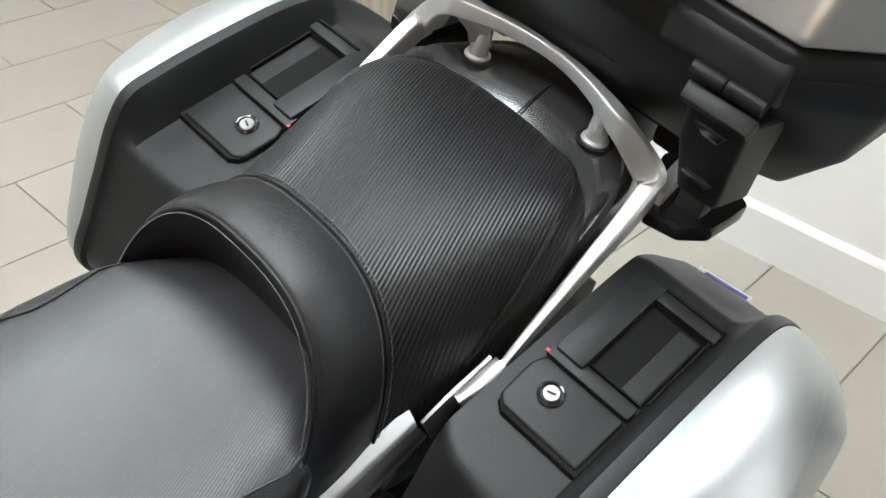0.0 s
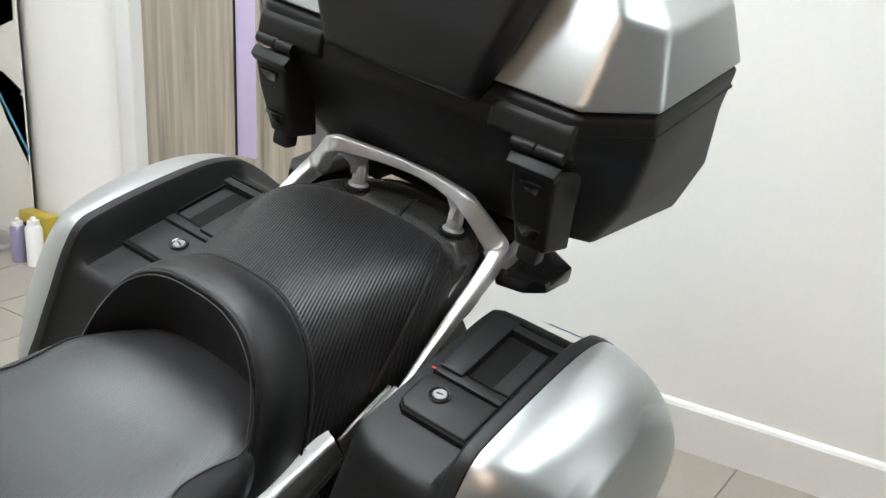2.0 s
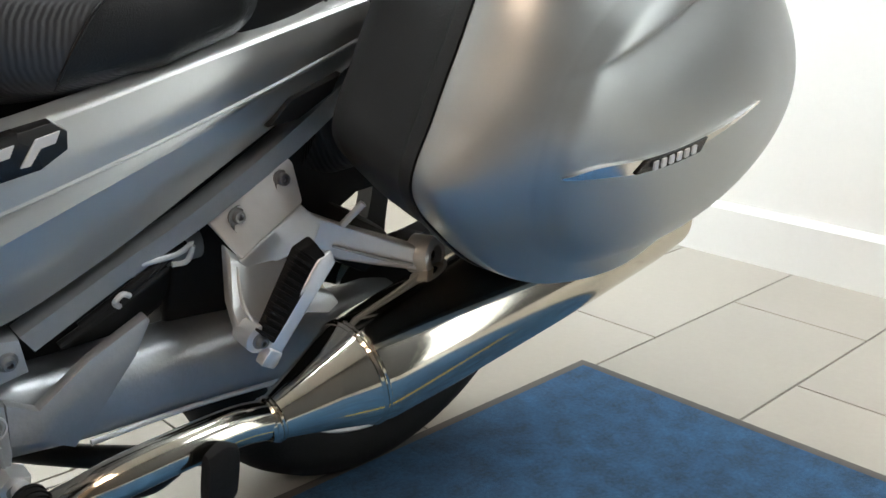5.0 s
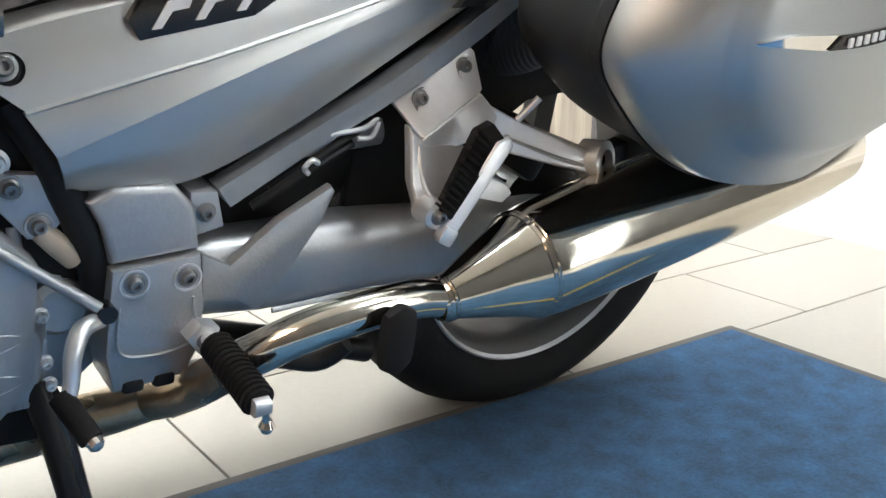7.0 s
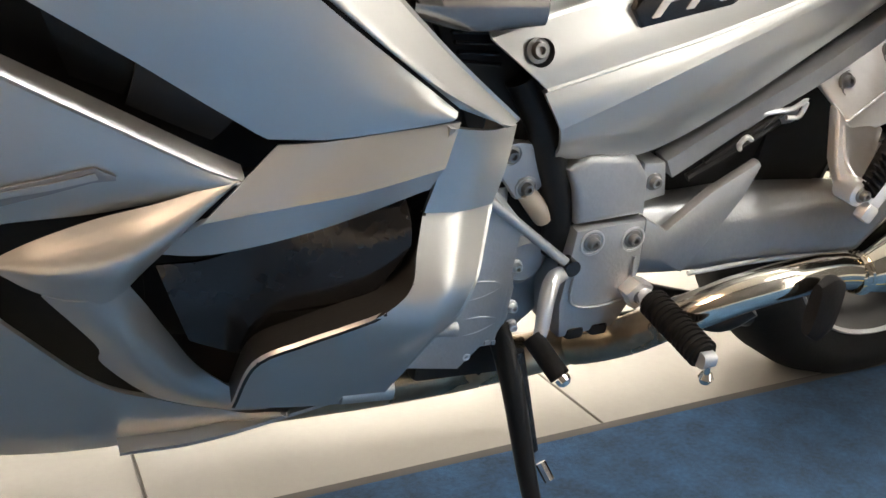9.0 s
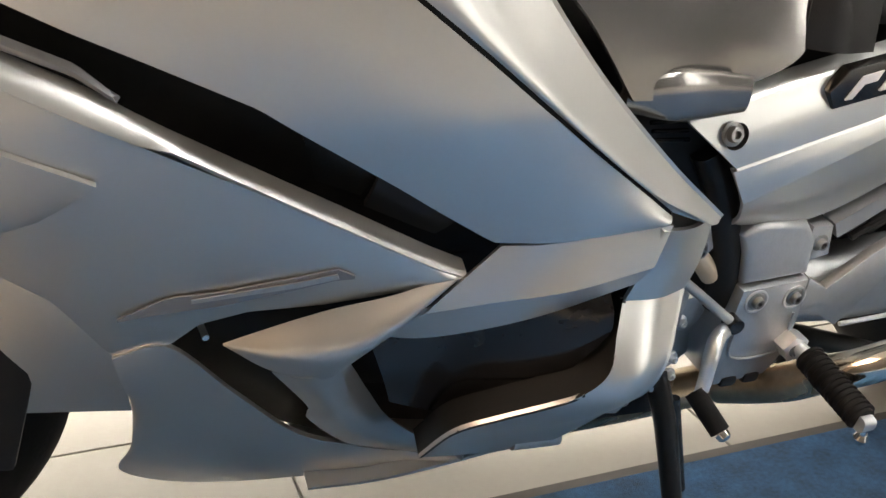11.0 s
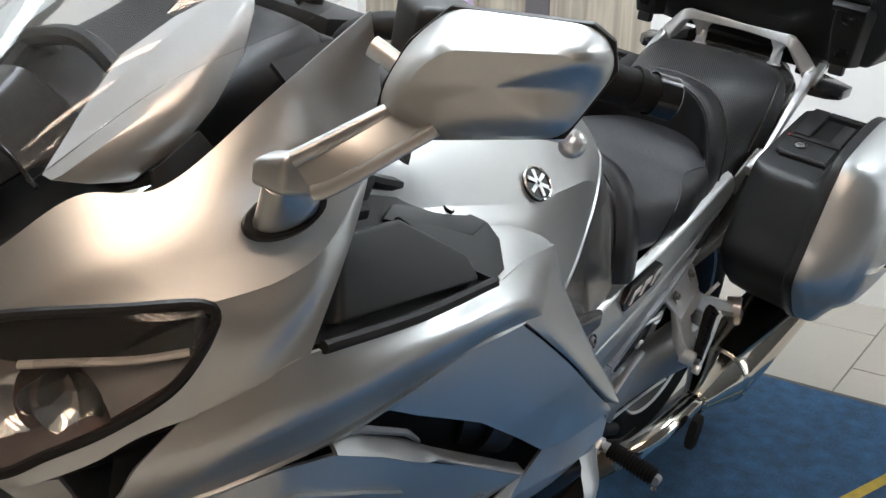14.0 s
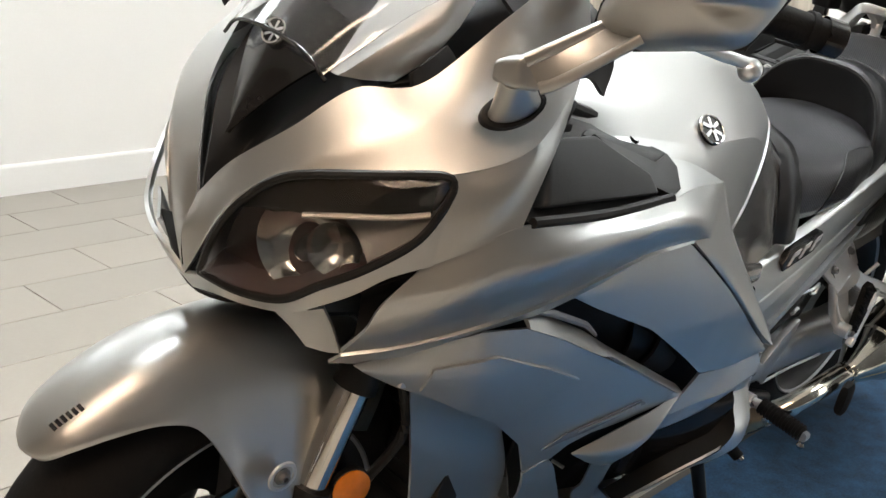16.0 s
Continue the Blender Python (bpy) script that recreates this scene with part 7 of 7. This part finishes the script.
ph = part("phone_mount", tube([(-0.985, 0.03, 1.05), (-0.975, 0.025, 1.12), (-0.97, 0.02, 1.18)], [0.020, 0.014, 0.018], 14, 14), PLASTIC, bike, "black device mount on the bars")
part("mount_clamp", box(0.05, 0.10, 0.06, (-0.97, 0.02, 1.215), (0, 10, 10), 0.010, 3), PLASTIC, ph, "black clamp")
part("mount_base", box(0.10, 0.14, 0.03, (-0.985, 0.02, 1.055), (0, 5, 0), 0.008), PLASTIC_DARK, ph)
part("cable", tube([(-1.08, -0.05, 1.09), (-1.05, -0.09, 1.15), (-1.0, -0.05, 1.19), (-0.98, 0.0, 1.13)], 0.004, 24, 8), PLASTIC, bike, "black cable")
part("cable", tube([(-1.09, 0.20, 1.13), (-1.04, 0.13, 1.155), (-0.99, 0.06, 1.12)], 0.005, 20, 8), PLASTIC, bike, "black cable")
part("yoke", box(0.12, 0.24, 0.035, (-1.02, FC, 1.035), (0, 15, 0), 0.012, 3), PLASTIC, bike, "black top yoke")

# fork, front wheel and mudguard
AX = Vector((-1.365, FC, 0.305))
fw = wheel("front_wheel", AX, 0.308, 0.062, 0.222, "black road tyre on a silver front wheel")
for s in (-1, 1):
    top, bot = Vector((-1.215, FC + s * 0.108, 0.70)), AX + Vector((0.0, s * 0.108, 0.0))
    fk = part("fork_leg", tube([top, top.lerp(bot, 0.30)], 0.0285, 4, 20), PLASTIC, bike, "black fork leg with a bare tube")
    part("stanchion", tube([top.lerp(bot, 0.29), top.lerp(bot, 0.72)], 0.0215, 4, 20), CHROME, fk, "polished fork tube")
    part("fork_foot", tube([top.lerp(bot, 0.62), bot], 0.029, 4, 18), PLASTIC, fk, "black fork foot")
    ds = part("brake_disc", turned([(-0.0025, 0.105), (-0.0025, 0.158), (0.0025, 0.158), (0.0025, 0.105)], AX + Vector((0, s * 0.072, 0)), (0, 1, 0), 64, True), CHROME, fw, "drilled steel brake disc")
    part("disc_carrier", turned([(-0.004, 0.04), (-0.004, 0.108), (0.004, 0.108), (0.004, 0.04)], AX + Vector((0, s * 0.070, 0)), (0, 1, 0), 40, True), PLASTIC_DARK, fw, "black disc carrier")
    for k in range(30):
        a = 2 * math.pi * k / 30
        rr = (0.118, 0.132, 0.146)[k % 3]
        part("disc_hole", turned([(0, 0.0045), (0.0004, 0.0045), (0.0004, 0)], AX + Vector((rr * math.cos(a), s * 0.0755, rr * math.sin(a))), (0, s, 0), 10), PLASTIC_DARK, fw)
    part("caliper", box(0.05, 0.045, 0.11, AX + Vector((0.115, s * 0.085, 0.075)), (0, -25, 0), 0.012, 3), PLASTIC, bike, "black front brake caliper")


FENDER = [(-42, 0.345, 0.085, 0.10, 0.0), (-27, 0.353, 0.090, 0.125, 0.01), (-21, 0.356, 0.091, 0.130, 0.070), (-12, 0.360, 0.092, 0.132, 0.112), (-2, 0.362, 0.091, 0.125, 0.120), (7, 0.363, 0.088, 0.108, 0.122), (13, 0.364, 0.085, 0.088, 0.090), (18, 0.365, 0.081, 0.070, 0.020), (24, 0.367, 0.075, 0.052, 0.0), (32, 0.367, 0.064, 0.032, 0.0), (39, 0.365, 0.050, 0.016, 0.0), (43.5, 0.358, 0.030, 0.008, 0.0), (45, 0.354, 0.008, 0.003, 0.0)]


def fender_row(a, r, w, lip, skirt):
    """A section across the mudguard at angle a from straight up, forward positive, with its side skirts."""
    a, out, skirt = radians(a), [], max(skirt, 0.006)
    for k in range(37):
        t = 1.6 * (-1 + 2 * k / 36)
        s = max(0.0, abs(t) - 1) / 0.6
        u = min(1.0, abs(t))
        y = math.copysign(w * u ** 0.85 + s * 0.032 * min(1.0, skirt / 0.1), t)
        rr = r - lip * u ** 2.6 - skirt * s
        out.append((AX.x - rr * math.sin(a), AX.y + y, AX.z + rr * math.cos(a)))
    return out


rows = [fender_row(*sec) for sec in FENDER]
cols = [spline([r[j] for r in rows], 64) for j in range(37)]
fender = part("front_mudguard", skin([[cols[j][i] for j in range(37)] for i in range(64)], 0.004), SILVER, bike, "satin silver front mudguard")
for put in (lambda bm: bm, flipf):
    part("fender_bolt", put(bolt((-1.366, -0.094, 0.500), 0.009)), BOLT_STEEL, fender, "steel bolt")
    part("bolt_ring", put(turned([(0, 0.020), (0.003, 0.019), (0.003, 0.015), (0, 0.015)], (-1.366, -0.093, 0.500), (0, -1, 0), 24)), CAST, fender)
for k in range(6):
    tip = fender_row(38.5 - 1.0 * k, 0.3665, 0.052 + 0.002 * k, 0.0175 + 0.0022 * k, 0.0)[13]
    part("name_bar", box(0.0042, 0.009, 0.002, tip, (20, -37, 0), 0), BADGE_BLACK, fender, "small dark lettering bar")
rf = part("side_reflector", turned([(0, 0.026), (0.006, 0.026), (0.010, 0.020), (0.011, 0.0)], (-1.262, -0.100, 0.445), (-0.2, -0.97, 0.1), 28), AMBER, bike, "round amber reflector on the fork")
part("reflector_rim", turned([(-0.003, 0.028), (0.005, 0.028), (0.005, 0.025)], (-1.262, -0.099, 0.445), (-0.2, -0.97, 0.1), 28), PLASTIC, rf)

# what is seen between fork and fairing
part("inner_fairing", loft([[(-1.25, -0.160, 0.650), (-1.17, -0.165, 0.605), (-1.09, -0.178, 0.545)], [(-1.215, -0.13, 0.58), (-1.14, -0.145, 0.54), (-1.06, -0.160, 0.50)], [(-1.19, -0.13, 0.47), (-1.11, -0.145, 0.45), (-1.03, -0.160, 0.42)], [(-1.16, -0.12, 0.34), (-1.09, -0.135, 0.34), (-1.02, -0.150, 0.34)]], 16, 14, 0.005), SILVER, bike, "silver inner fairing panel")
part("radiator", box(0.05, 0.34, 0.42, (-1.09, FC, 0.49), (0, 15, 0), 0.006), PLASTIC_DARK, bike, "black radiator")
for k in range(12):
    part("radiator_fin", box(0.004, 0.28, 0.004, (-1.118 + 0.006 * (k - 6) * 0.9, FC, 0.50 + 0.022 * (k - 6)), (0, 15, 0), 0), PLASTIC, bike)
part("brake_hose", tube([(-1.20, -0.06, 0.70), (-1.215, -0.11, 0.60), (-1.205, -0.12, 0.52), (-1.23, -0.09, 0.43)], 0.007, 24, 8), PLASTIC, bike, "black brake hose")
part("hose_clip", box(0.012, 0.02, 0.03, (-1.275, -0.165, 0.655), (0, 15, 0), 0.003), CAST, bike, "bare metal bracket")
part("lower_yoke", box(0.10, 0.26, 0.05, (-1.195, FC, 0.73), (0, 24, 0), 0.012), PLASTIC_DARK, bike, "black lower yoke")

# ---------------- things in the room ----------------
ban = thing("display_banner", "tall pale printed banner stand beside the column", "banner", pose(1.40, 2.98, 0))
part("sheet", box(0.006, 0.84, 2.0, (0, 0, 1.06), bevel=0.001), BANNER, ban, "pale banner sheet")
part("base", box(0.09, 0.86, 0.06, (0.01, 0, 0.032), bevel=0.012), mat("banner_base_grey", (0.5, 0.5, 0.5), 0.4, 0.5), ban, "grey banner base")
part("foot", box(0.22, 0.05, 0.012, (-0.02, -0.30, 0.006), bevel=0.004), mat("banner_foot_grey", (0.45, 0.45, 0.44), 0.4, 0.4), ban, "grey fold-out foot")
part("foot", box(0.22, 0.05, 0.012, (-0.02, 0.30, 0.006), bevel=0.004), mat("banner_foot_grey_b", (0.45, 0.45, 0.44), 0.4, 0.4), ban, "grey fold-out foot")
part("print_wheel", turned([(0, 0.19), (0.001, 0.19), (0.001, 0.14), (0, 0.14)], (-0.004, 0.10, 0.66), (-1, 0, 0), 40, True), BANNER_DARK, ban, "printed dark wheel ring")
part("print_rim", turned([(0, 0.13), (0.001, 0.13), (0.001, 0.118), (0, 0.118)], (-0.004, 0.10, 0.66), (-1, 0, 0), 40, True), BANNER_GREY, ban)
for k in range(10):
    a = math.pi * k / 10
    part("print_spoke", box(0.001, 0.24, 0.006, (-0.0045, 0.10, 0.66), (math.degrees(a), 0, 0), 0), BANNER_GREY, ban)
for pts, m in (([(-0.40, 0.90), (-0.28, 0.86), (-0.10, 1.12), (-0.16, 1.20), (-0.42, 1.14)], BANNER_GREY), ([(-0.42, 0.36), (-0.42, 0.62), (-0.22, 0.66), (-0.30, 0.52)], BANNER_DARK), ([(-0.42, 0.64), (-0.30, 0.70), (-0.12, 0.68), (-0.20, 0.60), (-0.34, 0.58)], BANNER_GREY)):
    bm = bmesh.new()
    f = bm.faces.new([bm.verts.new((-0.0055, y, z)) for y, z in pts])
    bmesh.ops.solidify(bm, geom=[f], thickness=0.001)
    part("print_shape", bm, m, ban, smooth=False)
part("print_line", box(0.001, 0.012, 0.34, (-0.0062, -0.33, 0.53), (-38, 0, 0), 0), BANNER_BLUE, ban, "printed blue line")
part("print_line", box(0.001, 0.012, 0.30, (-0.0062, -0.24, 1.02), (55, 0, 0), 0), BANNER_BLUE, ban, "printed blue line")
for k in range(14):
    part("text_bar", box(0.001, 0.016, 0.026 if k % 3 else 0.036, (-0.0045, 0.28 - 0.027 * k, 0.30), bevel=0), BANNER_DARK, ban, "small dark lettering bar")
part("text_line", box(0.001, 0.22, 0.012, (-0.0045, 0.18, 0.235), bevel=0), BANNER_GREY, ban, "fine print line")
for x, y, r, h, m, lab in ((1.30, 2.52, 0.030, 0.17, PURPLE_CAN, "purple and white spray can on the floor"), (1.31, 2.43, 0.033, 0.19, TRIM_WHITE, "white spray can on the floor")):
    can = thing("spray_can", lab, "spray can", pose(x, y, 0), group="spray cans")
    part("body", turned([(0, 0), (0, r), (h * 0.78, r), (h * 0.84, r * 0.75), (h * 0.85, 0)], (0, 0, 0), (0, 0, 1), 28), m, can)
    part("cap", turned([(h * 0.84, 0), (h * 0.84, r * 0.72), (h * 0.93, r * 0.68), (h * 0.94, r * 0.3), (h, r * 0.26), (h, 0)], (0, 0, 0), (0, 0, 1), 24), TRIM_WHITE, can, "white nozzle cap")
kit = thing("yellow_box", "yellow and black plastic box on the floor by the column", "box", pose(1.36, 2.47, 0))
part("body", box(0.06, 0.18, 0.19, (0, 0, 0.095), bevel=0.012), YELLOW, kit)
part("panel", box(0.004, 0.12, 0.13, (-0.031, 0.0, 0.085), bevel=0.002), BADGE_BLACK, kit, "black panel")

# ---------------- floor tiles, one by one near the machine ----------------
T, J = 0.3, 0.004
GX, GY = -0.22, 0.082


def tile_mesh(w, h):
    bm = box(w, h, 0.008, (0, 0, 0), bevel=0.0008, seg=1)
    me = bpy.data.meshes.new("tile")
    bm.to_mesh(me)
    bm.free()
    me.materials.append(TILE)
    return me


whole = tile_mesh(2 * T - J, T - J)
rest = []
for j in range(-15, 12):
    for i in range(-8, 4):
        x0 = GX + T * (2 * i + (j % 2)) + T
        y0 = GY + T * j + T / 2
        if x0 < NX or x0 - T > WX:
            continue
        if -2.0 < x0 and -0.9 < y0:
            t = new("tile", whole)
            t.parent = floor
            t.location = (x0, y0, -0.004)
        else:
            rest.append((x0, y0))
bm = bmesh.new()
for x0, y0 in rest:
    r = bmesh.ops.create_cube(bm, size=1)
    bmesh.ops.transform(bm, matrix=Matrix.Translation((x0, y0, -0.004)) @ Matrix.Diagonal((2 * T - J, T - J, 0.008, 1)), verts=r["verts"])
part("far_tiles", bm, TILE, floor, kind="stuff", smooth=False)
